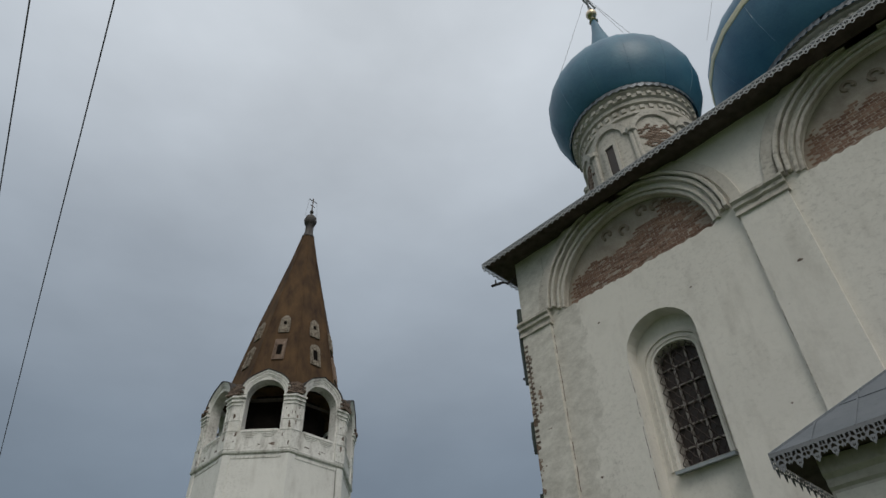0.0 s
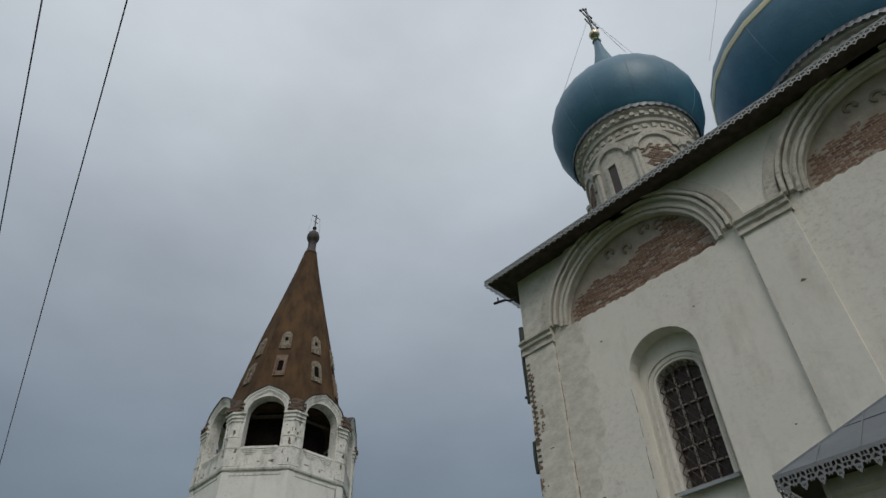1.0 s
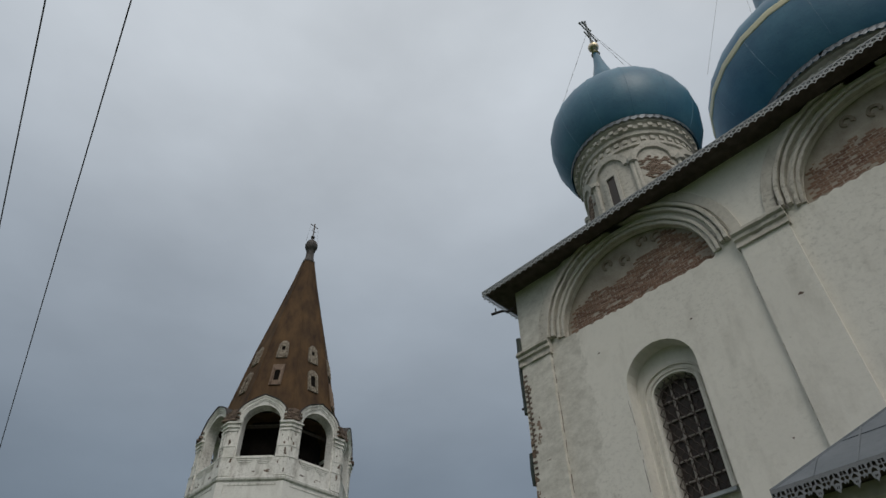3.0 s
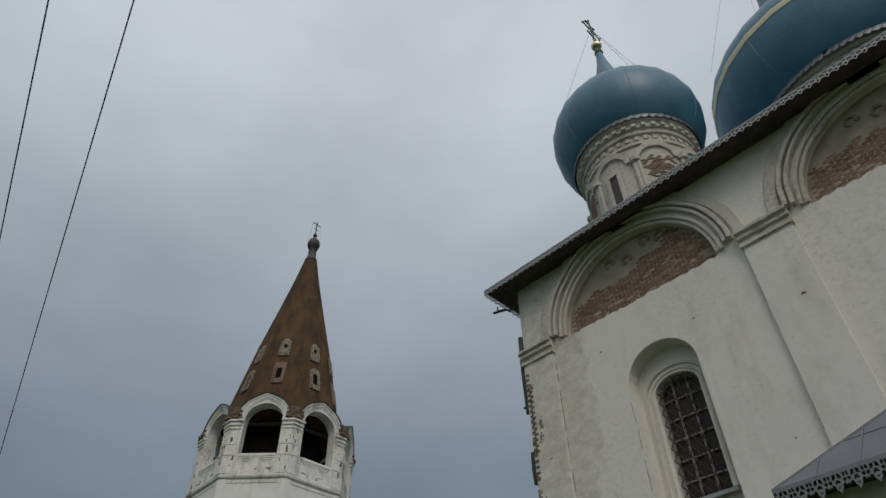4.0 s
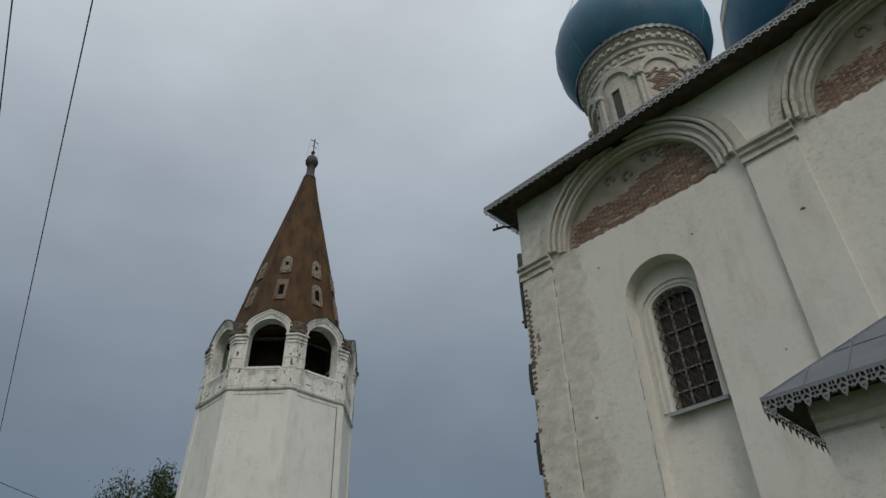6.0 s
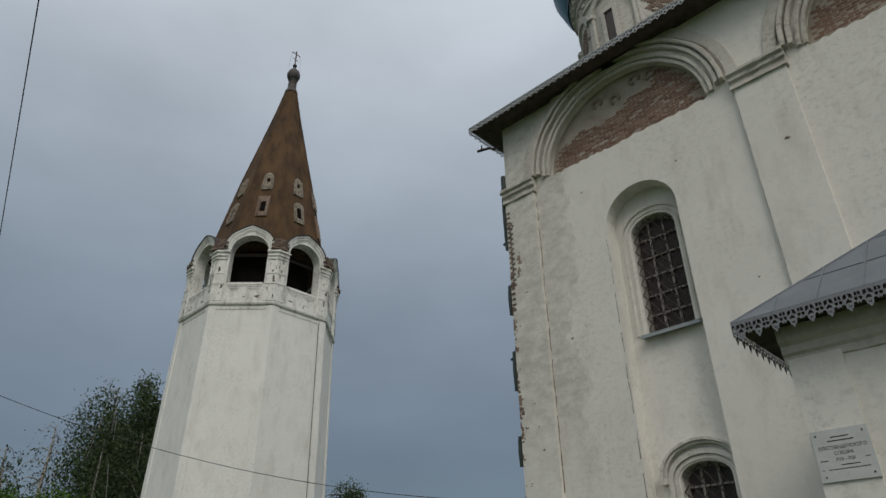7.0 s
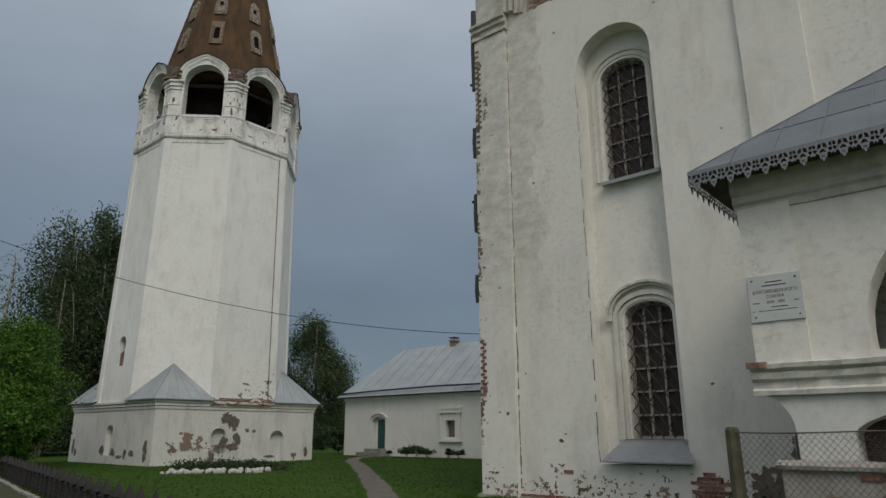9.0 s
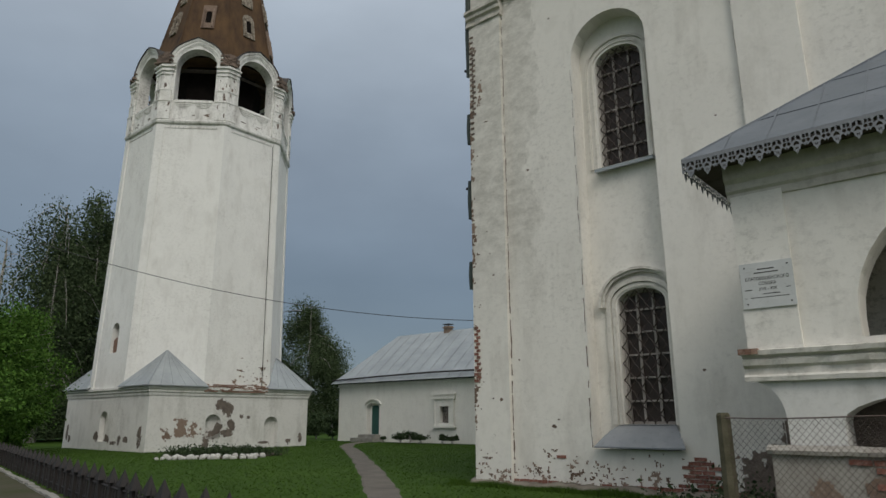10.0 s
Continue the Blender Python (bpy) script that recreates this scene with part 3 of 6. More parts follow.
def lace_mesh(w, h, outline=lace_outline, paint=M_LACE):
    bm = bmesh.new()
    plate(bm, outline(w, h), lambda u, v: Vector((u, 0, v)), (0, 0.006, 0))
    bmesh.ops.recalc_face_normals(bm, faces=bm.faces)
    me = bpy.data.meshes.new("lace")
    bm.to_mesh(me)
    bm.free()
    me.materials.append(paint)
    return me


def lace_run(name, me, start, along, count, w, parent, joined, label=""):
    """Lace pieces in a row from start, along a unit plan direction."""
    ang = math.atan2(along[1], along[0])
    if not joined:
        for i in range(count):
            ob = new(name, me)
            ob.parent = parent
            ob.matrix_basis = Matrix.Translation(Vector(start) + Vector((along[0], along[1], 0)) * (i * w)) @ Matrix.Rotation(ang, 4, "Z")
        return
    bm = bmesh.new()
    for i in range(count):
        t = bmesh.new()
        t.from_mesh(me)
        t.transform(Matrix.Translation(Vector(start) + Vector((along[0], along[1], 0)) * (i * w)) @ Matrix.Rotation(ang, 4, "Z"))
        tmp = bpy.data.meshes.new("tmp")
        t.to_mesh(tmp)
        t.free()
        bm.from_mesh(tmp)
        bpy.data.meshes.remove(tmp)
    me2 = bpy.data.meshes.new(name)
    bm.to_mesh(me2)
    bm.free()
    me2.materials.append(M_LACE)
    ob = new(name, me2)
    ob.parent = parent
    if label:
        tagged(ob, label)


LW = 0.228
small_lace = lace_mesh(LW, 0.27, eave_outline)
n_s = int((x1 - x0) / LW)
lace_run("eave_valance", small_lace, (x0, y0 - 0.012, EZ + 0.02), (1, 0), n_s, LW, cathedral, False, "cut sheet-iron lace along the eaves")
lace_run("eave_valance", small_lace, (x0 - 0.012, y0 + LW * int((y1 - y0) / LW), EZ + 0.02), (0, -1), int((y1 - y0) / LW), LW, cathedral, False, "cut sheet-iron lace along the eaves")


# ---- drums and onion domes ----
def onion(x, y, zb, rd, zt, rmax, ztop, zball, band, squat=0.86, segs=48):
    """A drum from zb to zt with its arcade, and an onion dome of radius rmax up to its stem at ztop and ball at zball."""
    drum = new("drum")
    drum.parent = cathedral
    drum.location = (x, y, 0)
    bm = bmesh.new()
    lathe(bm, [(rd, zb), (rd, zt - 1.35), (rd * 1.035, zt - 1.32), (rd * 1.035, zt - 1.18), (rd * 1.0, zt - 1.15), (rd * 1.0, zt - 0.8), (rd * 1.05, zt - 0.76),
               (rd * 1.05, zt - 0.55), (rd * 1.09, zt - 0.5), (rd * 1.09, zt - 0.28), (rd * 1.14, zt - 0.2), (rd * 1.14, zt + 0.4)], segs)
    part("drum_wall", bm, M_DRUM, drum, "peeling lime plaster drum")
    nb = 8
    for i in range(nb):
        a = 2 * math.pi * (i + 0.911) / nb
        w = 2 * rd * math.sin(math.pi / nb)

        def to_d(u, v, d, a=a):
            t = a + u / rd
            return Vector(((rd + d) * math.cos(t), (rd + d) * math.sin(t), v))
        bm = bmesh.new()
        ring_arch(bm, 0, zt - 2.15, [(w * 0.36, -0.05), (w * 0.36, 0.10), (w * 0.50, 0.12), (w * 0.50, -0.05)], 0, math.pi, to_d, 14)
        part("arcade_arch", bm, M_DRUM, drum)
        bm = bmesh.new()
        for s in (-0.52, -0.44):
            tube(bm, [to_d(w * (s + 0.03), zb, 0.06), to_d(w * (s + 0.03), zt - 2.2, 0.06)], 0.085, 0.085, 8)
        tube(bm, [to_d(-w * 0.46, zt - 2.25, 0.06), to_d(-w * 0.46, zt - 2.08, 0.06)], 0.20, 0.22, 8)
        part("half_column", bm, M_DRUM, drum)
        if i % 2 == 1:
            bm = bmesh.new()
            plate(bm, [[(-0.3, zb + 0.1), (0.3, zb + 0.1), (0.3, zt - 2.2), (-0.3, zt - 2.2)], [(-0.17, zb + 0.25), (0.17, zb + 0.25), (0.17, zt - 2.4), (-0.17, zt - 2.4)]],
                      lambda u, v: to_d(u, v, 0.09), to_d(0, 0, -0.09) - to_d(0, 0, 0))
            part("window_frame", bm, M_DRUM, drum)
            bm = bmesh.new()
            plate(bm, [[(-0.2, zb + 0.2), (0.2, zb + 0.2), (0.2, zt - 2.35), (-0.2, zt - 2.35)]], lambda u, v: to_d(u, v, 0.03), to_d(0, 0, -0.06) - to_d(0, 0, 0))
            part("window_pane", bm, M_GLASS, drum)
        else:
            rk = random.Random(i)
            bm = bmesh.new()
            for q in range(15):
                for p in range(-4, 5):
                    u, v = (p + 0.5 * (q % 2)) * 0.17, zt - 3.3 + q * 0.09
                    if (u / (w * 0.30)) ** 2 + ((v - zt + 2.6) / 0.75) ** 2 > 1 + 0.5 * rk.uniform(-1, 1) or rk.random() < 0.12:
                        continue
                    t4 = bmesh.ops.create_cube(bm, size=1.0)
                    c = to_d(u, v, 0.0)
                    bmesh.ops.transform(bm, matrix=Matrix.Translation(c) @ Matrix.Rotation(a + u / rd, 4, "Z") @ Matrix.Diagonal((0.05, 0.15, 0.07, 1)), verts=t4["verts"])
            tagged(part("bare_brickwork", bm, M_OLDBR, drum, "patch of bare brick"), kind="stuff")
    # dentil courses
    bm = bmesh.new()
    nd = int(2 * math.pi * rd / 0.34)
    for i in range(nd):
        a = 2 * math.pi * i / nd
        for zc, rr, hh in ((zt - 0.98, rd * 1.0, 0.20), (zt - 0.40, rd * 1.09, 0.16)):
            t = bmesh.ops.create_cube(bm, size=1.0)
            bmesh.ops.transform(bm, matrix=Matrix.Rotation(a, 4, "Z") @ Matrix.Translation((rr + 0.01, 0, zc)) @ Matrix.Diagonal((0.14, 0.17, hh, 1)), verts=t["verts"])
    tagged(part("dentil_course", bm, M_DRUM, drum), kind="stuff")
    # sheet-iron lace under the dome's rim
    bm = bmesh.new()
    nl = int(2 * math.pi * rd * 1.18 / 0.3)
    for i in range(nl):
        a0, a1 = 2 * math.pi * i / nl, 2 * math.pi * (i + 1) / nl
        rr = rd * 1.175
        vs = [bm.verts.new((rr * math.cos(a), rr * math.sin(a), z)) for a, z in ((a0, zt + 0.12), (a1, zt + 0.12), (a1, zt - 0.08), ((a0 + a1) / 2, zt - 0.2), (a0, zt - 0.08))]
        bm.faces.new(vs)
    got = bmesh.ops.solidify(bm, geom=bm.faces[:], thickness=0.006)
    part("rim_lace", bm, M_TIN, drum, "cut sheet-iron lace under the rim")
    # the onion
    dome = new("dome")
    dome.parent = cathedral
    dome.location = (x, y, 0)
    hgt = ztop - zt
    zc = zt + math.sqrt(max(0.1, rmax ** 2 - (1.16 * rd) ** 2))
    prof = [(1.12 * rd, zt + 0.10)]
    low = -math.acos(min(1.0, 1.16 * rd / rmax)) * 0.98
    for k in range(11):
        a = low + (radians(62) - low) * k / 10
        prof.append((rmax * math.cos(a), zc + rmax * math.sin(a) * (squat if a > 0 else 1.0)))
    up = ztop - zc
    low_by = 0.86 - squat
    prof += [(0.335 * rmax, zc + (0.85 - 0.75 * low_by) * rmax), (0.25 * rmax, zc + (1.00 - 0.5 * low_by) * rmax), (0.205 * rmax, zc + (1.26 - 0.25 * low_by) * rmax), (0.15 * rmax, zc + 1.58 * rmax), (0.085 * rmax, zc + 1.92 * rmax), (0.045 * rmax, ztop)]
    fine = []
    for i in range(len(prof) - 1):
        p0, p1, p2, p3 = prof[max(i - 1, 0)], prof[i], prof[i + 1], prof[min(i + 2, len(prof) - 1)]
        for k in range(4):
            t = k / 4
            fine.append(tuple(0.5 * (2 * p1[j] + (p2[j] - p0[j]) * t + (2 * p0[j] - 5 * p1[j] + 4 * p2[j] - p3[j]) * t * t + (3 * p1[j] - p0[j] - 3 * p2[j] + p3[j]) * t ** 3) for j in (0, 1)))
    fine.append(prof[-1])
    bm = bmesh.new()
    lathe(bm, [(rd * 1.05, zt + 0.05)] + fine, 26)
    part("onion", bm, M_BLUE, dome, "faded blue painted onion dome", smooth=True)
    if band:
        def rad(z):
            return float(np.interp(z, [p[1] for p in fine], [p[0] for p in fine]))
        bm = bmesh.new()
        zb0 = zc - 0.34
        lathe(bm, [(rad(zb0 + 0.05 * k) + (0.03 if 0 < k < 9 else -0.05), zb0 + 0.05 * k) for k in range(10)], 26)
        part("painted_band", bm, M_CREAM, dome, "cream painted band", smooth=True)
    for i in range(13):
        a = 2 * math.pi * 2 * i / 26
        bm = bmesh.new()
        tube(bm, [((r + 0.002) * math.cos(a), (r + 0.002) * math.sin(a), z) for r, z in fine[4:48:3]], 0.012, 0.012, 4)
        part("seam", bm, M_BLUE, dome)
    bm = bmesh.new()
    rb = 0.055 * rmax + 0.10
    lathe(bm, [(0.07 * rmax, ztop - 0.05)] + [(max(0.04, rb * math.sin(math.pi * i / 12)), zball - rb * math.cos(math.pi * i / 12)) for i in range(13)], 20)
    part("ball", bm, M_GOLD, dome, "gilded ball", smooth=True)
    cross_h = 0.75 * rmax
    bm = bmesh.new()
    z0 = zball + rb
    box(bm, -0.045, 0.045, -0.03, 0.03, z0 - 0.1, z0 + cross_h)
    for q, l in ((0.55, 0.62), (0.80, 0.30)):
        box(bm, -0.03, 0.03, -l * cross_h / 2, l * cross_h / 2, z0 + q * cross_h - 0.04, z0 + q * cross_h + 0.04)
    bar(bm, (0, -0.22 * cross_h, z0 + 0.30 * cross_h), (0, 0.22 * cross_h, z0 + 0.22 * cross_h), 0.045)
    for q, l in ((0.55, 0.31), (0.80, 0.15), (1.0, 0.0)):
        for s in (-1, 1):
            t = bmesh.ops.create_icosphere(bm, subdivisions=1, radius=0.075)
            bmesh.ops.translate(bm, verts=t["verts"], vec=(0, s * l * cross_h, z0 + q * cross_h))
    part("cross", bm, M_TINMID, dome, "tarnished openwork cross")
    bm = bmesh.new()
    for a in (0.6, 2.2, 3.8, 5.4):
        rr = 0.93 * rmax
        bar(bm, (0, 0, z0 + 0.62 * cross_h), (rr * math.cos(a), rr * math.sin(a), zc + 0.35 * rmax), 0.008)
    part("guy_chain", bm, M_WIRE, dome)


onion(-6.86, 18.20, 16.8, 2.22, 22.85, 3.20, 31.9, 32.55, False)
onion(8.73, 18.20, 16.8, 2.20, 22.85, 3.10, 31.9, 32.55, False)
onion(-6.80, 32.8, 16.8, 2.20, 22.85, 3.10, 31.9, 32.55, False)
onion(8.73, 32.8, 16.8, 2.20, 22.85, 3.10, 31.9, 32.55, False)
onion(0.95, 25.5, 18.0, 4.15, 25.0, 5.80, 41.2, 42.1, True, 0.60)

# ---- the downpipe at the corner ----
downpipe = thing("downpipe", "broken dark green downpipe fixed to the church corner", "downpipe")
for z0, z1 in ((11.4, 14.1), (9.25, 10.15), (7.0, 8.1), (5.0, 5.75)):
    bm = bmesh.new()
    tube(bm, [(-10.73, 14.02, z0), (-10.74, 14.0, (z0 + z1) / 2), (-10.73, 14.02, z1)], 0.085, 0.085, 10)
    part("pipe_section", bm, M_GREEN, downpipe)
bm = bmesh.new()
tube(bm, [(-10.66, 13.85, 15.25), (-10.72, 13.6, 15.0), (-10.78, 13.42, 14.98), (-11.15, 13.28, 14.97)], 0.045, 0.045, 8)
bar(bm, (-11.0, 13.33, 14.97), (-11.0, 13.33, 15.16), 0.03)
part("spout", bm, M_DARKIRON, downpipe)
for z in (13.45, 11.6, 7.9):
    bm = bmesh.new()
    box(bm, -10.86, -10.6, 13.95, 14.0, z - 0.03, z + 0.03)
    part("bracket", bm, M_DARKIRON, downpipe)


# ---- scrolls left on the gable plaster ----
for (x, z) in ((-7.18, 15.10), (-6.58, 14.92), (-5.89, 15.25), (-5.42, 15.12), (0.15, 15.1), (0.75, 14.95)):
    bm = bmesh.new()
    ring_arch(bm, x, z, [(0.09, -0.02), (0.10, 0.06), (0.18, 0.06), (0.20, -0.02)], -0.7, 4.4, lambda u, v, d: Vector((u, FY + 0.26 - d, v)), 14)
    part("plaster_scroll", bm, M_SCROLL, cathedral)

# ---- the porch ----
PX0, PX1, PY = -2.58, 4.58, 9.50
PE = 5.17
porch = thing("porch", "white lime-washed church porch with a grey metal roof", "porch")
bm = bmesh.new()
plate(bm, [[(PX0, 2.40), (PX1, 2.40), (PX1, 4.98), (PX0, 4.98)], arch(1.0, 4.54, 2.55, 2.85, 1.75, 22)], front(PY), (0, 0.6, 0))
part("front_wall", bm, M_WALL, porch)
for a, b in ((PX0 - 0.02, -1.93), (3.93, PX1 + 0.02)):
    bm = bmesh.new()
    box(bm, a, b, PY - 0.05, PY, 2.43, 4.62)
    part("pilaster", bm, M_WALL, porch)
bm = bmesh.new()
prof = [(0.0, 4.55), (0.04, 4.56), (0.04, 4.66), (0.08, 4.70), (0.08, 4.80), (0.14, 4.86), (0.14, 5.06), (0.0, 5.06)]
sweep(bm, prof, [(PX0 - 0.06, PY, 0, -1), (PX1 + 0.06, PY, 0, -1)])
part("cornice", bm, M_TRIM, porch)
for x0 in (PX0, PX1 - 0.6):
    bm = bmesh.new()
    plate(bm, [[(PY + 0.6, 2.05), (FY - 0.12, 2.05), (FY - 0.12, 5.0), (PY + 0.6, 5.0)], arch(11.9, 2.4, 2.55, 3.2, 1.2)], lambda u, v: Vector((x0, u, v)), (0.6, 0, 0))
    part("side_wall", bm, M_WALL, porch)
bm = bmesh.new()
box(bm, PX0 + 0.6, PX1 - 0.6, FY - 0.4, FY - 0.13, 0, 5.0)
part("back_wall", bm, M_TRIM, porch)
bm = bmesh.new()
box(bm, PX0 + 0.6, PX1 - 0.6, PY + 0.6, FY - 0.4, 2.1, 2.40)
part("floor_slab", bm, M_TRIM, porch)
# ground storey: piers with quarter-arch brackets over a brick plinth
bm = bmesh.new()
outl = [(PX0, 2.06)]
for k in range(1, 9):
    a = math.pi / 2 * k / 8
    outl.append((PX0 + 0.34 * math.sin(a), 1.55 + 0.49 * math.cos(a)))
outl += [(-2.24, 1.2), (-1.60, 1.2), (-1.60, 1.55)]
n_a = 18
for k in range(1, n_a + 1):
    a = math.pi - math.pi * k / n_a
    outl.append((1.0 + 2.6 * math.cos(a), 1.55 + 0.46 * math.sin(a)))
outl += [(3.6, 1.2), (4.24, 1.2), (4.24, 1.55)]
for k in range(7, -1, -1):
    a = math.pi / 2 * k / 8
    outl.append((PX1 - 0.34 * math.sin(a), 1.55 + 0.49 * math.cos(a)))
outl += [(PX1, 2.06)]
plate(bm, [outl], front(PY + 0.01), (0, 0.55, 0))
part("pier_wall", bm, M_BASE, porch, "lime-washed piers with arched brackets")
# recess wall dark brown: the shade under the brackets is put into its colour
bm = bmesh.new()
box(bm, PX0 + 0.25, PX1 - 0.25, PY + 0.75, PY + 1.0, -0.2, 2.08)
part("recess_wall", bm, M_BARE_SHADE, porch)
bm = bmesh.new()
box(bm, PX0 + 0.13, PX1 - 0.13, PY - 0.10, PY + 0.74, -0.2, 1.16)
part("plinth", bm, M_PLINTH, porch, "dirty flaking brick plinth")
bm = bmesh.new()
prof = [(0.0, 1.14), (0.16, 1.14), (0.17, 1.19), (0.12, 1.23), (0.0, 1.25)]
sweep(bm, prof, [(PX0 + 0.08, PY, 0, -1), (PX1 - 0.08, PY, 0, -1)])
part("plinth_cap", bm, M_PLINTH, porch)
bm = bmesh.new()
prof = [(0.0, 2.05), (0.06, 2.05), (0.07, 2.11), (0.03, 2.14), (0.03, 2.22), (0.09, 2.26), (0.10, 2.33), (0.05, 2.35), (0.13, 2.39), (0.14, 2.45), (0.0, 2.47)]
sweep(bm, prof, [(PX0 - 0.1, PY, 0, -1), (PX1 + 0.1, PY, 0, -1)])
part("string_course", bm, M_HOOD, porch)
bm = bmesh.new()
for k in range(3):
    box(bm, PX0 - 0.13 + 0.085 * k, PX0 - 0.05 + 0.085 * k, PY - 0.15, PY - 0.01, 2.40, 2.475)
part("bare_bricks", bm, M_BRICK, porch)
OV = 0.49
bm = bmesh.new()
x0, x1, y0, y1 = PX0 - OV, PX1 + OV, PY - OV, FY - 0.12
run = min((x1 - x0) / 2, y1 - y0) - 0.2
v = [bm.verts.new(p) for p in ((x0, y0, PE), (x1, y0, PE), (x1, y1, PE), (x0, y1, PE), (x0 + run, y0 + run, PE + 0.785 * run), (x1 - run, y0 + run, PE + 0.785 * run), (x1 - run, y1, PE + 0.785 * run), (x0 + run, y1, PE + 0.785 * run),
                               (x0, y0, PE - 0.04), (x1, y0, PE - 0.04), (x1, y1, PE - 0.04), (x0, y1, PE - 0.04))]
for f in ((0, 1, 5, 4), (1, 2, 6, 5), (4, 5, 6, 7), (3, 0, 4, 7), (2, 3, 7, 6), (0, 8, 9, 1), (1, 9, 10, 2), (2, 10, 11, 3), (3, 11, 8, 0), (11, 10, 9, 8)):
    bm.faces.new([v[i] for i in f])
part("roof", bm, M_TIN, porch, "grey sheet-metal hipped porch roof")
for k in range(1, 14):
    # standing seams of the front slope
    xx = x0 + k * 0.56
    top = min(xx - x0, x1 - xx, run)
    bm = bmesh.new()
    bar(bm, (xx, y0 + 0.01, PE + 0.012), (xx, y0 + top - 0.02, PE + 0.785 * (top - 0.02) + 0.012), 0.013)
    part("roof_seam", bm, M_TIN, porch)
bm = bmesh.new()
for q in (0.85, 1.75, 2.6):
    bar(bm, (x0 + q, y0 + q, PE + 0.785 * q + 0.006), (x1 - q, y0 + q, PE + 0.785 * q + 0.006), 0.009)
bar(bm, (x0, y0, PE + 0.01), (x0 + run, y0 + run, PE + 0.785 * run + 0.01), 0.022)
part("roof_seam", bm, M_TIN, porch)
bm = bmesh.new()
box(bm, x0 + 0.03, x1 - 0.03, y0 + 0.03, y1, PE - 0.10, PE - 0.045)
part("soffit", bm, M_SOFFIT, porch, "dark boarded soffit")
PLW = 0.228
big_lace = lace_mesh(PLW, 0.30, paint=M_LACEDARK)
lace_run("lace_piece", big_lace, (x0, y0 - 0.012, PE + 0.01), (1, 0), int((x1 - x0) / PLW), PLW, porch, False)
lace_run("lace_piece", big_lace, (x0 - 0.012, y0 + PLW * 21, PE + 0.01), (0, -1), 21, PLW, porch, False)

# the notice on the porch
sign = thing("notice_plaque", "white enamel heritage plaque with black lettering", "plaque")
SX, SY, SZ, SW, SH = -2.58, PY - 0.075, 3.01, 0.66, 0.62
bm = bmesh.new()
box(bm, SX, SX + SW, SY, SY + 0.022, SZ, SZ + SH)
part("board", bm, M_SIGN, sign)
for dx, dz in ((0.06, 0.06), (SW - 0.06, 0.06), (0.06, SH - 0.06), (SW - 0.06, SH - 0.06)):
    bm = bmesh.new()
    lathe(bm, [(0.011, 0), (0.011, 0.006), (0.004, 0.009)], 8)
    bmesh.ops.transform(bm, matrix=Matrix.Translation((SX + dx, SY - 0.0005, SZ + dz)) @ Matrix.Rotation(radians(90), 4, "X"), verts=bm.verts)
    part("screw", bm, M_DARKIRON, sign)
for zf, x0f, x1f, hf in ((0.835, 0.34, 0.66, 0.022), (0.76, 0.27, 0.73, 0.022), (0.395, 0.06, 0.20, 0.018), (0.395, 0.84, 0.92, 0.018), (0.29, 0.40, 0.72, 0.018), (0.22, 0.16, 0.88, 0.014), (0.22, 0.05, 0.09, 0.014)):
    bm = bmesh.new()
    box(bm, SX + x0f * SW, SX + x1f * SW, SY - 0.0025, SY - 0.0005, SZ + zf * SH, SZ + (zf + hf) * SH)
    part("printed_line", bm, M_INK, sign)
for word, zf, size in (("БЛАГОВЕЩЕНСКОГО", 0.61, 0.066), ("СОБОРА", 0.495, 0.066), ("XVII - XIX", 0.375, 0.066)):
    cu = bpy.data.curves.new("lettering", "FONT")
    cu.body, cu.size, cu.align_x, cu.extrude = word, size, "CENTER", 0.001
    tmp = new("lettering", cu)
    bpy.context.view_layer.update()
    me = bpy.data.meshes.new_from_object(tmp.evaluated_get(bpy.context.evaluated_depsgraph_get()))
    bpy.data.objects.remove(tmp)
    me.materials.clear()
    me.materials.append(M_INK)
    ob = new("lettering", me)
    ob.parent = sign
    ob.matrix_basis = Matrix.Translation((SX + SW / 2, SY - 0.0015, SZ + zf * SH)) @ Matrix.Rotation(radians(90), 4, "X") @ Matrix.Diagonal((0.80, 0.92, 1, 1))

# ---- the wire fence before the porch ----
wire_fence = thing("wire_fence", "sagging chain-link fence on a concrete post", "fence")
WFY, WFX0, WFX1, WFZ = 8.30, -2.66, 5.2, 1.60
for x, w in ((WFX0, 0.085), (0.2, 0.05), (2.9, 0.05), (WFX1, 0.05)):
    bm = bmesh.new()
    lathe(bm, [(w, -0.2), (w * 1.02, 0.8), (w * 0.96, WFZ + 0.02), (w * 0.7, WFZ + 0.05)], 8, (x, WFY + 0.03))
    part("post", bm, M_POST, wire_fence)
bm = bmesh.new()
pts = [(WFX0 + (WFX1 - WFX0) * k / 24, WFY - 0.03, WFZ - 0.012 * math.sin(k * 0.9) - 0.01) for k in range(25)]
tube(bm, pts, 0.009, 0.009, 5)
part("top_wire", bm, M_IRON, wire_fence)
bm = bmesh.new()
pitch = 0.07
slope = 1.15
nline = int((WFX1 - WFX0 + WFZ / slope) / pitch)
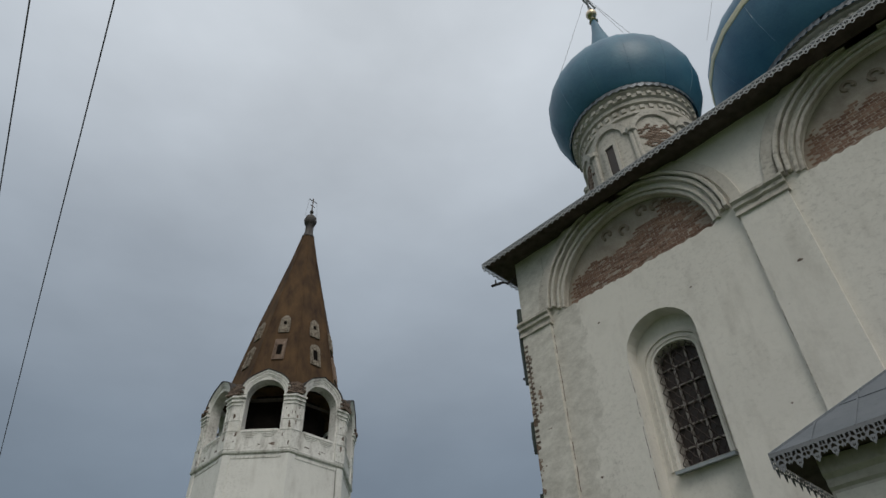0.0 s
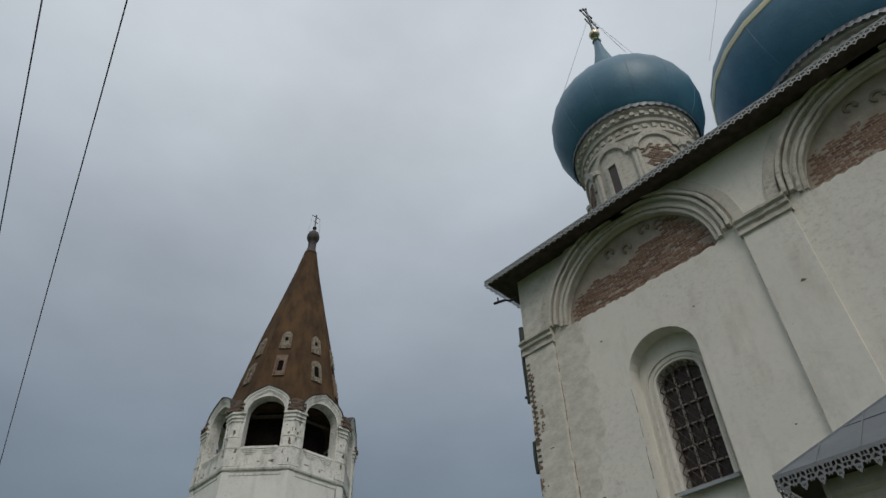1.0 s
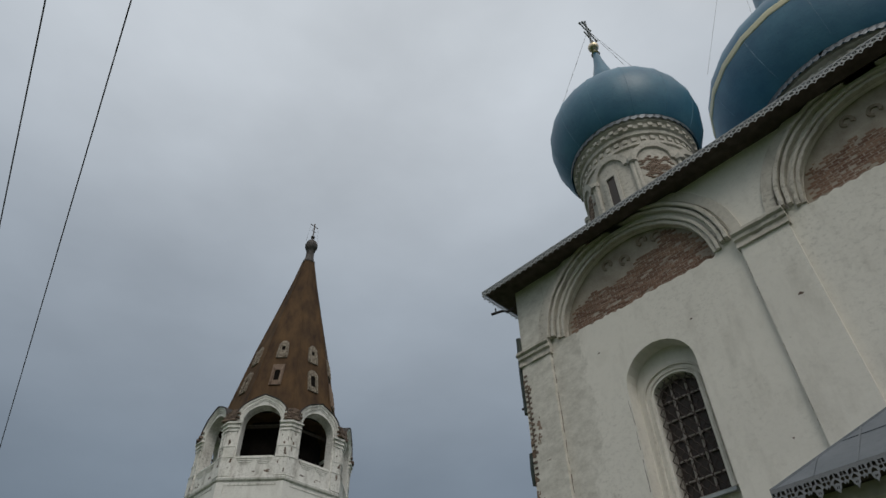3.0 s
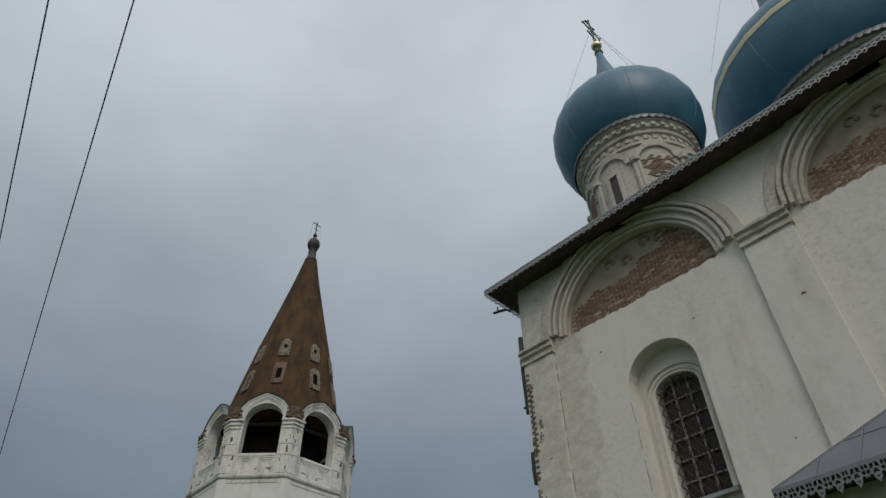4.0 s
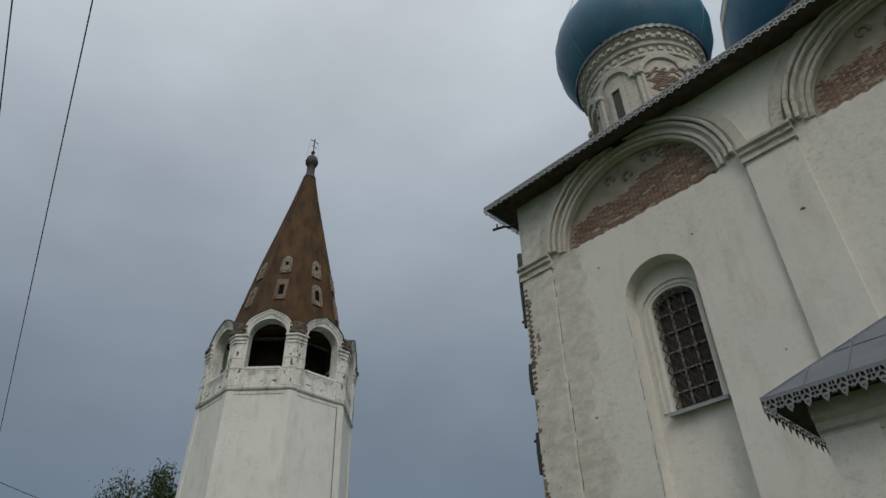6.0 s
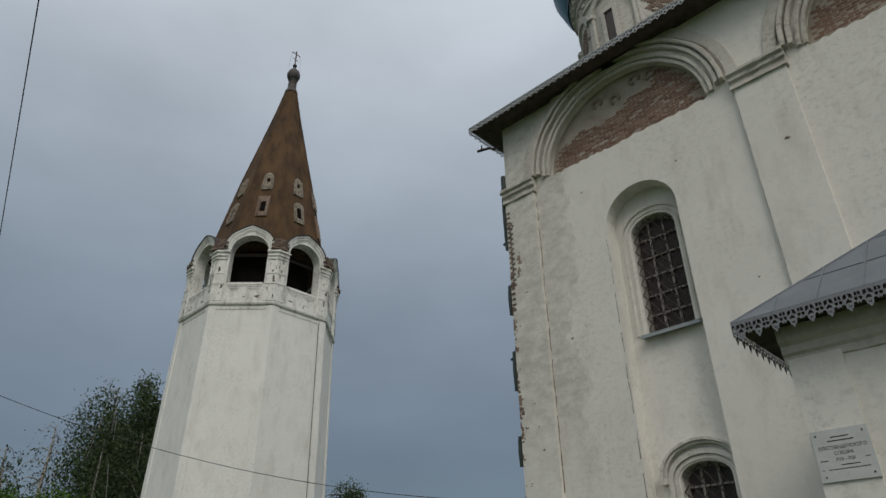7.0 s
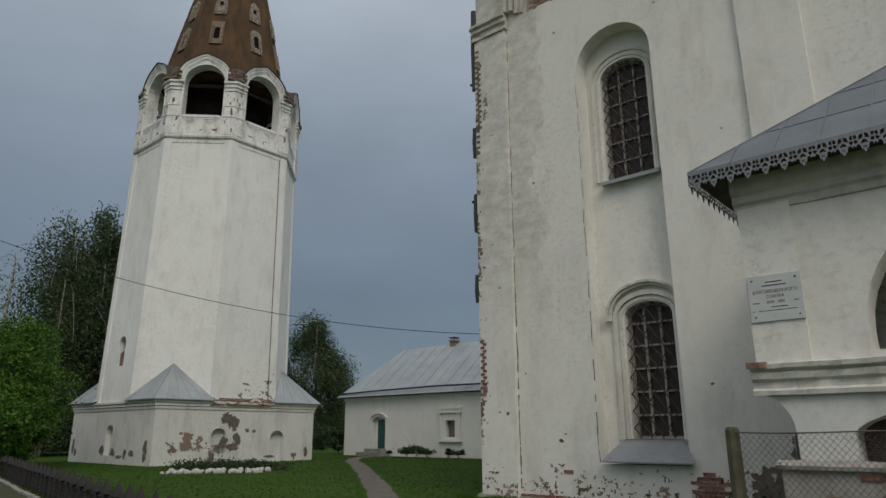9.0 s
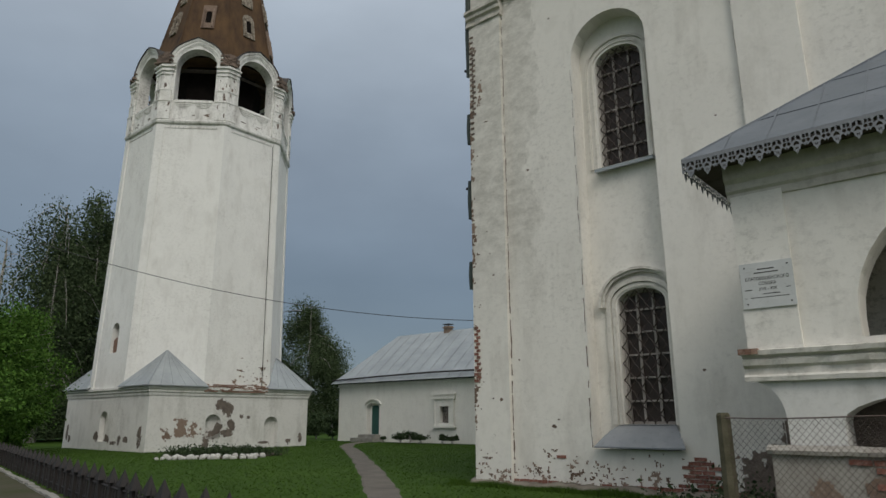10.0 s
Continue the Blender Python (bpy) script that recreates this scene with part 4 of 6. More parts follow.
for k in range(nline):
    for sgn in (1, -1):
        xa = WFX0 - WFZ / slope + k * pitch if sgn > 0 else WFX0 + k * pitch
        za, zb = 0.05, WFZ - 0.02
        xb = xa + sgn * (zb - za) / slope
        pa, pb = [xa, za], [xb, zb]
        for lim in (WFX0, WFX1):
            for p, q in ((pa, pb), (pb, pa)):
                if (lim == WFX0 and p[0] < lim < q[0]) or (lim == WFX1 and p[0] > lim > q[0]):
                    f = (lim - p[0]) / (q[0] - p[0])
                    p[1] += f * (q[1] - p[1])
                    p[0] = lim
        if min(pa[0], pb[0]) < WFX0 - 0.001 or max(pa[0], pb[0]) > WFX1 + 0.001:
            continue
        tube(bm, ((pa[0], WFY - 0.03 + 0.004 * sgn, pa[1]), (pb[0], WFY - 0.03 + 0.004 * sgn, pb[1])), 0.0026, 0.0026, 3)
part("mesh", bm, M_IRON, wire_fence, "rusty chain-link mesh")

# ---- the bell tower ----
TX, TY = -38.83, 21.83
HB = 5.09
bell = thing("bell_tower", "white octagonal bell tower with a rusty tent roof", "bell tower", at=(TX, TY, 0))
OCT = math.pi / 8


def octa(bm, rows):
    lathe(bm, rows, 8, (0, 0), OCT)


def eastface(u, v):
    return Vector((HB, u, v))


def southface(u, v):
    return Vector((u, -HB, v))


bm = bmesh.new()
plate(bm, [[(-HB, -0.3), (HB, -0.3), (HB, 3.0), (-HB, 3.0)], arch(-1.37, 0.95, 0.55, 1.45, 0.42), arch(2.45, 0.95, 0.05, 1.35, 0.40)], eastface, (-0.28, 0, 0))
part("base_wall", bm, M_BASE, bell, "flaking lime plaster base with blind arches")
bm = bmesh.new()
plate(bm, [[(-HB, -0.3), (HB - 0.28, -0.3), (HB - 0.28, 3.0), (-HB, 3.0)], arch(0.1, 0.9, 0.45, 1.65, 0.42)], southface, (0, 0.28, 0))
part("base_wall", bm, M_BASE, bell, "flaking lime plaster base with blind arches")
bm = bmesh.new()
box(bm, -HB, HB - 0.29, -HB + 0.29, HB, -0.3, 3.0)
part("base_core", bm, M_BASE, bell)
bm = bmesh.new()
ring = [(HB, -HB), (HB, HB), (-HB, HB), (-HB, -HB)]
dirs = [(1, -1), (1, 1), (-1, 1), (-1, -1)]
sweep(bm, [(0.0, 2.85), (0.05, 2.85), (0.05, 2.98), (0.10, 3.02), (0.10, 3.12), (0.16, 3.18), (0.16, 3.30), (-0.4, 3.32), (-0.4, 2.85)], [(x, y, d[0], d[1]) for (x, y), d in zip(ring, dirs)], True)
part("base_cornice", bm, M_BASE, bell)
def shaft_r(z):
    return 5.50 - 0.0187 * (z - 2.9)


def shaft_ap(z):
    return shaft_r(z) * math.cos(OCT)


for i in range(8):
    # the eight tapering faces, two of them pierced
    a = (i - 2) * math.pi / 4
    n = Vector((math.cos(a), math.sin(a), 0))
    t = Vector((-math.sin(a), math.cos(a), 0))
    half = [shaft_ap(z) * math.tan(OCT) for z in (2.9, 19.0)]
    loops = [[(-half[0], 2.9), (half[0], 2.9), (half[1], 19.0), (-half[1], 19.0)]]
    if i == 0:
        loops.append(arch(0.15, 0.86, 5.3, 6.62, 0.40))
    if i == 3:
        loops.append(arch(-1.2, 0.26, 10.7, 11.75, 0.13))
    bm = bmesh.new()
    plate(bm, loops, lambda u, v: n * shaft_ap(v) + t * u + Vector((0, 0, v)), tuple(-0.42 * n))
    part("shaft", bm, M_TOWER, bell, "lime-washed octagonal shaft")
for i in range(8):
    # lesenes either side of each corner
    a = OCT + i * math.pi / 4
    for s in (-1, 1):
        fa = a + s * OCT
        n = Vector((math.cos(fa), math.sin(fa), 0))
        t = Vector((-math.sin(fa), math.cos(fa), 0)) * s
        wd = 0.42
        bm = bmesh.new()
        vv = []
        for z in (3.3, 18.95):
            c = Vector((math.cos(a), math.sin(a), 0)) * shaft_r(z)
            for p in (c - n * 0.02, c + n * 0.06 + t * (-0.025), c + t * wd + n * 0.06, c + t * wd - n * 0.02):
                vv.append(bm.verts.new((p.x, p.y, z)))
        for f in ((0, 1, 2, 3), (7, 6, 5, 4), (0, 4, 5, 1), (1, 5, 6, 2), (2, 6, 7, 3), (3, 7, 4, 0)):
            bm.faces.new([vv[q] for q in f])
        part("lesene", bm, M_TOWER, bell)
for i in (0, 1, 2, 3):
    # corner roofs over the square base
    a = -math.pi / 4 + i * math.pi / 2
    R4 = Matrix.Rotation(i * math.pi / 2, 4, "Z")
    e = HB + 0.28
    bm = bmesh.new()
    pc, p1, p2, ap = Vector((e, -e, 3.36)), Vector((e, -1.95, 3.36)), Vector((1.95, -e, 3.36)), Vector((3.60, -3.60, 5.36))
    q1, q2 = Vector((5.03, -1.95, 3.52)), Vector((1.95, -5.03, 3.52))
    vs = [bm.verts.new(R4 @ p) for p in (pc, p1, q1, ap, q2, p2)]
    lo = [bm.verts.new(R4 @ (p - Vector((0, 0, 0.05)))) for p in (pc, p1, q1, ap, q2, p2)]
    for f in ((0, 1, 3), (0, 3, 5), (1, 2, 3), (3, 4, 5)):
        bm.faces.new([vs[k] for k in f])
    bm.faces.new([lo[k] for k in (5, 4, 3, 2, 1, 0)])
    for k in range(6):
        m = (k + 1) % 6
        bm.faces.new((vs[k], lo[k], lo[m], vs[m]))
    cr = part("corner_roof", bm, M_TINPALE, bell, "grey sheet-metal corner roof")
    for f in (0.2, 0.4, 0.6, 0.8, 1.0):
        for p in (p1, p2):
            bm = bmesh.new()
            b0 = pc.lerp(p, 1 - f) if f < 1 else pc
            bar(bm, R4 @ (b0 + Vector((0, 0, 0.012))), R4 @ (ap.lerp(b0, 0.04) + Vector((0, 0, 0.012))), 0.014)
            part("seam", bm, M_TINPALE, cr)
bm = bmesh.new()
octa(bm, [(5.1, 18.72), (5.24, 18.72), (5.24, 18.84), (5.18, 18.88), (5.18, 18.96), (5.34, 19.04), (5.38, 19.16), (5.28, 19.22), (5.28, 19.34), (5.1, 19.42)])
part("cornice", bm, M_BELF, bell)
AP = 4.82
FWD = AP * math.tan(OCT)
ARC_Z = 22.95
for i in range(8):
    a = i * math.pi / 4
    n = Vector((math.cos(a), math.sin(a), 0))
    t = Vector((-math.sin(a), math.cos(a), 0))

    def fmap(u, v, d=0.0, n=n, t=t):
        return n * (AP + d) + t * u + Vector((0, 0, v))
    bm = bmesh.new()
    outer = [(-FWD, 19.3), (FWD, 19.3), (FWD, 23.35)] + [(1.60 * math.cos(math.pi * k / 16), 23.3 + 1.22 * math.sin(math.pi * k / 16)) for k in range(17)] + [(-FWD, 23.35)]
    plate(bm, [outer, arch(0, 2.45, 20.55, ARC_Z, 1.16)], fmap, tuple(-0.75 * n))
    part("arcade_wall", bm, M_BELF, bell)
    for r0, r1, d1, sq in ((1.24, 1.34, 0.05, 0.98), (1.34, 1.52, 0.10, 0.98), (1.52, 1.68, 0.16, 0.98)):
        bm = bmesh.new()
        ring_arch(bm, 0, ARC_Z + 0.06, [(r0, -0.05), (r0, d1 - 0.03), ((r0 + r1) / 2, d1), (r1, d1 - 0.02), (r1, -0.6 if r1 > 1.6 else -0.05)], 0.04, math.pi - 0.04, lambda u, v, d: fmap(u, v + 0.16 * max(0.0, 1 - abs(u) / 0.55), d), 24, sq)
        part("archivolt", bm, M_BELF, bell)
    # thin dark tin capping along the gable's crest
    bm = bmesh.new()
    ring_arch(bm, 0, ARC_Z + 0.06, [(1.68, -0.62), (1.68, 0.21), (1.735, 0.21), (1.735, -0.62)], 0.1, math.pi - 0.1, lambda u, v, d: fmap(u, v + 0.16 * max(0.0, 1 - abs(u) / 0.55), d), 24, 0.98)
    part("gable_capping", bm, M_CAP, bell)
    # parapet: sill and two sunk panels
    bm = bmesh.new()
    for k, (za, zb, dd) in enumerate(((20.42, 20.55, 0.06), (20.46, 20.60, 0.02))):
        vsb = [bm.verts.new(fmap(u, z, d)) for u in (-1.12, 1.12) for d in (-0.72, dd) for z in (za, zb)]
        for f in ((0, 1, 3, 2), (4, 6, 7, 5), (0, 4, 5, 1), (2, 3, 7, 6), (0, 2, 6, 4), (1, 5, 7, 3)):
            bm.faces.new([vsb[q] for q in f])
    part("parapet_sill", bm, M_BELF, bell)
    for uc in (-0.58, 0.58):
        for k, (hw, zt) in enumerate(((0.46, 20.36), (0.37, 20.25), (0.28, 20.14))):
            bm = bmesh.new()
            vsb = [bm.verts.new(fmap(uc + u, z, d)) for u in (-hw, hw) for d in (-0.02, 0.05 - 0.012 * k) for z in (zt - 0.07, zt)]
            for f in ((0, 1, 3, 2), (4, 6, 7, 5), (0, 4, 5, 1), (2, 3, 7, 6), (0, 2, 6, 4), (1, 5, 7, 3)):
                bm.faces.new([vsb[q] for q in f])
            part("parapet_panel", bm, M_BELF, bell)
    # corner pier with clustered shafts and a moulded capital
    av = a + OCT
    cv = Vector((math.cos(av), math.sin(av), 0)) * (AP / math.cos(OCT))
    er = cv.normalized()
    et = Vector((-er.y, er.x, 0))

    n2 = Vector((math.cos(a + math.pi / 4), math.sin(a + math.pi / 4), 0))
    t2 = Vector((-n2.y, n2.x, 0))

    def pier(bm, half, z0, z1, dep):
        """A corner pier of two flat faces that follow the octagon."""
        pts = [cv - t * half - n * 0.30, cv - t * half + n * dep, cv + er * dep / math.cos(OCT), cv + t2 * half + n2 * dep, cv + t2 * half - n2 * 0.30, cv - er * 0.35]
        lo = [bm.verts.new((p.x, p.y, z0)) for p in pts]
        hi = [bm.verts.new((p.x, p.y, z1)) for p in pts]
        for k in range(6):
            m = (k + 1) % 6
            bm.faces.new((lo[k], lo[m], hi[m], hi[k]))
        bm.faces.new(list(reversed(lo)))
        bm.faces.new(hi)
    for z0, z1, hf, dp in ((19.30, 20.46, 0.66, 0.10), (20.46, 20.54, 0.69, 0.13), (20.54, 21.20, 0.63, 0.07), (21.20, 21.28, 0.66, 0.10), (21.28, 22.28, 0.60, 0.05)):
        bm = bmesh.new()
        pier(bm, hf, z0, z1, dp)
        part("corner_pier", bm, M_BELF, bell)
    for tt, nn in ((-t, n), (t2, n2)):
        # a sunk slot up each face, left as two raised edges
        for u in (0.10, 0.50):
            bm = bmesh.new()
            p, q = cv + tt * u + nn * 0.055, cv + tt * (u + 0.08) + nn * 0.055
            vsb = [bm.verts.new((w.x, w.y, z)) for w in (p, q, q + nn * 0.045, p + nn * 0.045) for z in (21.30, 22.25)]
            for f in ((0, 2, 3, 1), (2, 4, 5, 3), (4, 6, 7, 5), (6, 0, 1, 7), (0, 6, 4, 2), (1, 3, 5, 7)):
                bm.faces.new([vsb[w] for w in f])
            part("pier_rib", bm, M_BELF, bell)
    for z0, z1, hf, dp in ((22.26, 22.36, 0.66, 0.12), (22.36, 22.50, 0.62, 0.07), (22.50, 22.60, 0.70, 0.16), (22.60, 22.76, 0.66, 0.11), (22.76, 22.86, 0.76, 0.22), (22.86, 22.95, 0.70, 0.15)):
        bm = bmesh.new()
        pier(bm, hf, z0, z1, dp)
        part("capital", bm, M_BELF, bell)
    # crumbled brick heads in the valleys between the gables
    bm = bmesh.new()
    rr = random.Random(i)
    for k in range(5):
        for q in range(4):
            u = (q - 1.5) * 0.26 + (0.13 if k % 2 else 0) - 0.06
            p = cv + et * u + er * (0.05 - 0.05 * k + rr.uniform(-0.05, 0.05))
            t4 = bmesh.ops.create_cube(bm, size=1.0)
            bmesh.ops.transform(bm, matrix=Matrix.Translation((p.x, p.y, 23.03 + 0.15 * k)) @ Matrix.Rotation(av, 4, "Z") @ Matrix.Diagonal((0.3, 0.24, 0.115, 1)), verts=t4["verts"])
    tagged(part("crumbled_brickwork", bm, M_CRUMB, bell, "crumbled bare brickwork"), kind="stuff")
    bm = bmesh.new()
    pier(bm, 0.42, 22.95, 23.9, -0.06)
    part("pier_head", bm, M_CRUMB, bell)
# bell chamber: floor, ceiling, beams, and an added core painted as its shade
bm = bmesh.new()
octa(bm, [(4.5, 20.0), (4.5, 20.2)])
part("chamber_floor", bm, M_INSHADE, bell)
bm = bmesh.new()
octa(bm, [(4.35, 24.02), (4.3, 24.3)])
part("chamber_ceiling", bm, M_INSHADE, bell)
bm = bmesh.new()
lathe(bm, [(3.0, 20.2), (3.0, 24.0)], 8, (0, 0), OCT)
part("shade_core", bm, M_INSHADE, bell)
for i in range(8):
    bm = bmesh.new()
    a = i * math.pi / 4
    d = Vector((math.cos(a), math.sin(a), 0))
    p = Vector((-d.y, d.x, 0))
    bar(bm, d * 3.6 - p * 1.45 + Vector((0, 0, 23.25)), d * 3.6 + p * 1.45 + Vector((0, 0, 23.25)), 0.13)
    part("bell_beam", bm, M_BEAM, bell, "old timber bell beam")
bm = bmesh.new()
TENT = [(4.30, 24.0), (4.20, 24.4), (3.66, 27.0), (2.77, 31.2), (1.85, 35.0), (1.03, 38.5), (0.5, 41.1)]
octa(bm, TENT)
part("tent_roof", bm, M_TENT, bell, "rusty brown tent roof")
for i in range(8):
    a = OCT + i * math.pi / 4
    bm = bmesh.new()
    tube(bm, [(r * math.cos(a), r * math.sin(a), z) for r, z in TENT[1:]], 0.06, 0.04, 6)
    part("tent_rib", bm, M_TENT, bell)


def tent_r(z):
    return float(np.interp(z, [p[1] for p in TENT], [p[0] for p in TENT])) * math.cos(OCT)


for i in range(8):
    a = i * math.pi / 4
    n = Vector((math.cos(a), math.sin(a), 0))
    t = Vector((-math.sin(a), math.cos(a), 0))
    for z0, z1, hw, arched in ((26.45, 28.35, 0.42, i % 2 == 0), (29.05, 30.75, 0.40, False)):
        dz = new("dormer_window")
        dz.parent = bell
        r0, r1 = tent_r(z0) + 0.10, tent_r(z1) + 0.11
        rb = lambda v: r0 + (r1 - r0) * (v - z0) / (z1 - z0)

        def tm(u, v, d=0.0):
            return n * (rb(v) + d) + t * u + Vector((0, 0, v))
        low = z0 < 28
        ow, oz0, oz1 = (0.19, z0 + 0.42, z0 + 1.25) if low else (0.13, z0 + 0.75, z0 + 1.05)
        if arched:
            outl = arch(0, 2 * hw, z0, z1 - 0.45, 0.45, 10)
        else:
            outl = [(-hw, z0), (hw, z0), (hw, z1), (-hw, z1)] if low else [(-hw, z0), (hw, z0), (hw * 1.05, z0 + 0.5), (hw * 0.85, z1 - 0.3), (0.1, z1), (-0.1, z1), (-hw * 0.85, z1 - 0.3), (-hw * 1.05, z0 + 0.5)]
        hole = arch(0, 2 * ow, oz0, oz1, ow * 0.8, 8)
        bm = bmesh.new()
        plate(bm, [outl, hole], tm, tuple(-0.24 * n))
        part("frame", bm, M_OLDBR if not arched and low else M_DORM, dz, "peeling white plaster frame")
        for s in (-1, 1):
            bm = bmesh.new()
            pts, rad = [], []
            for k in range(9):
                zz = z0 + 0.1 + k * (z1 - z0 - 0.4) / 8
                pts.append(tm(s * (hw - 0.12), zz, 0.02))
                rad.append(0.085 if k % 2 else 0.045)
            rows = [[bm.verts.new(p + r * (math.cos(q) * t + math.sin(q) * n)) for q in [math.pi * j / 3 for j in range(6)]] for p, r in zip(pts, rad)]
            for ra, rb2 in zip(rows, rows[1:]):
                for j in range(6):
                    bm.faces.new((ra[j], ra[(j + 1) % 6], rb2[(j + 1) % 6], rb2[j]))
            bm.faces.new(rows[0])
            bm.faces.new(list(reversed(rows[-1])))
            part("baluster", bm, M_DORM if arched or not low else M_OLDBR, dz)
        # shade inside the dormer, painted as a near-black plate
        bm = bmesh.new()
        plate(bm, [hole], lambda u, v: tm(u, v, -0.045), tuple(-0.03 * n))
        part("opening", bm, M_INSHADE, dz)
bm = bmesh.new()
lathe(bm, [(0.54, 40.95), (0.54, 41.15), (0.44, 41.2), (0.42, 41.5), (0.36, 41.6), (0.36, 42.55), (0.44, 42.62), (0.56, 42.95), (0.56, 43.2), (0.45, 43.55), (0.24, 43.8), (0.12, 43.95), (0.10, 44.15)], 16)
part("finial", bm, M_FINIAL, bell, "dark tin knob", smooth=True)
bm = bmesh.new()
t4 = bmesh.ops.create_icosphere(bm, subdivisions=2, radius=0.19)
bmesh.ops.translate(bm, verts=t4["verts"], vec=(0, 0, 44.25))
part("ball", bm, M_DARKIRON, bell)
bm = bmesh.new()
box(bm, -0.04, 0.04, -0.04, 0.04, 44.2, 46.0)
bar(bm, (0, -0.42, 45.72), (0, 0.42, 45.66), 0.035)
bar(bm, (0, -0.25, 45.1), (0, 0.25, 45.0), 0.03)
for s in (-1, 1):
    bar(bm, (0, s * 0.40, 45.7), (0, s * 0.62, 43.4), 0.008)
part("cross", bm, M_IRON, bell)
# small openings in the shaft
bm = bmesh.new()
plate(bm, [[(-0.30, 5.25), (0.60, 5.25), (0.60, 6.25), (0.3, 6.1), (0.05, 6.2), (-0.30, 6.05)]], lambda u, v: Vector((u, -4.86, v)), (0, 0.2, 0))
part("blocked_window", bm, M_BRICK, bell, "bricked-up arched window")
bm = bmesh.new()
box(bm, -0.35, 0.65, -4.66, -4.6, 5.2, 7.1)
part("blocked_window", bm, M_BARE_SHADE, bell)
# slit backed by a near-black plate that carries its inner shade
bm = bmesh.new()
nd = Vector((math.cos(math.pi / 4), math.sin(math.pi / 4), 0))
td = Vector((-nd.y, nd.x, 0))
plate(bm, [arch(-1.2, 0.34, 10.6, 11.8, 0.2)], lambda u, v: nd * 4.62 + td * u + Vector((0, 0, v)), tuple(-0.1 * nd))
part("slit_window", bm, M_INSHADE, bell)
bm = bmesh.new()
tube(bm, [(shaft_ap(z) + 0.085, 1.58 - 0.007 * (z - 3.4), z) for z in (3.4, 7, 11, 15, 18.7)], 0.018, 0.018, 6)
part("lightning_cable", bm, M_DARKIRON, bell, "dark cable down the shaft")


def spots(ells, seed, amp=1.0):
    """Where plaster has fallen: ellipses (u, v, ru, rv) with a torn outline."""
    def f(u, v):
        n = 0.9 * noise.noise(Vector((u * 2.3, v * 2.3, seed))) + 0.7 * noise.noise(Vector((u * 5.9, v * 5.9, seed + 3))) + 0.5 * noise.noise(Vector((u * 14, v * 14, seed + 6)))
        return any(((u - a) / ra) ** 2 + ((v - b) / rb) ** 2 < 1 + amp * 1.3 * n for a, b, ra, rb in ells)
    return f


def flaked(name, inside, u0, u1, v0, v1, step, to3, mat, parent, label=""):
    """A thin uneven layer of the bare core where inside(u, v) holds; to3(u, v, d) lifts it d off the wall."""
    cells = set()
    for i in range(int((u1 - u0) / step)):
        for j in range(int((v1 - v0) / step)):
            if inside(u0 + (i + 0.5) * step, v0 + (j + 0.5) * step):
                cells.add((i, j))
    verts, faces, index = [], [], {}

    def vert(i, j, top):
        k = (i, j, top)
        if k not in index:
            index[k] = len(verts)
            u, v = u0 + i * step, v0 + j * step
            u += 0.4 * step * noise.noise(Vector((u * 31, v * 31, 1)))
            v += 0.4 * step * noise.noise(Vector((u * 31, v * 31, 9)))
            verts.append(tuple(to3(u, v, 0.006 + 0.008 * abs(noise.noise(Vector((u * 8, v * 8, 4)))) if top else -0.01)))
        return index[k]
    for i, j in sorted(cells):
        faces.append([vert(i, j, 1), vert(i + 1, j, 1), vert(i + 1, j + 1, 1), vert(i, j + 1, 1)])
        for di, dj, p, q in ((-1, 0, (0, 0), (0, 1)), (1, 0, (1, 0), (1, 1)), (0, -1, (0, 0), (1, 0)), (0, 1, (0, 1), (1, 1))):
            if (i + di, j + dj) not in cells:
                faces.append([vert(i + p[0], j + p[1], 1), vert(i + q[0], j + q[1], 1), vert(i + q[0], j + q[1], 0), vert(i + p[0], j + p[1], 0)])
    if not faces:
        return
    me = bpy.data.meshes.new(name)
    me.from_pydata(verts, [], faces)
    me.materials.append(mat)
    ob = new(name, me)
    ob.parent = parent
    tagged(ob, label or "torn patch of fallen plaster", kind="stuff")


def belfry_depth(u, z):
    if abs(u) < 1.24:
        return 0.0
    return 0.10 if z < 20.46 else 0.07 if z < 21.2 else 0.05


for i in range(8):
    # scabs of fallen wash on the piers and parapets
    a = i * math.pi / 4
    n = Vector((math.cos(a), math.sin(a), 0))
    t = Vector((-math.sin(a), math.cos(a), 0))
    rs = random.Random(100 + i)
    ells = [(rs.choice((-1, 1)) * rs.uniform(1.40, 1.92), rs.uniform(19.5, 22.2), rs.uniform(0.02, 0.07), rs.uniform(0.04, 0.22)) for _ in range(14)]
    ells += [(rs.uniform(-1.1, 1.1), rs.uniform(19.45, 19.7), rs.uniform(0.05, 0.2), rs.uniform(0.02, 0.06)) for _ in range(4)]
    field = spots(ells, 40.0 + i, 1.2)
    ok = lambda u, z: not (20.40 < z < 20.60 or 21.14 < z < 21.34 or z > 22.2 or 1.18 < abs(u) < 1.36) and field(u, z)
    flaked("bare_patch", ok, -1.95, 1.95, 19.45, 22.2, 0.035, lambda u, v, d: n * (AP + belfry_depth(u, v) + d) + t * u + Vector((0, 0, v)), M_CRUMB, bell, "dark scabs on the flaking belfry")

on_east = lambda u, v, d: Vector((HB + d, u, v))
on_south = lambda u, v, d: Vector((u, -HB - d, v))
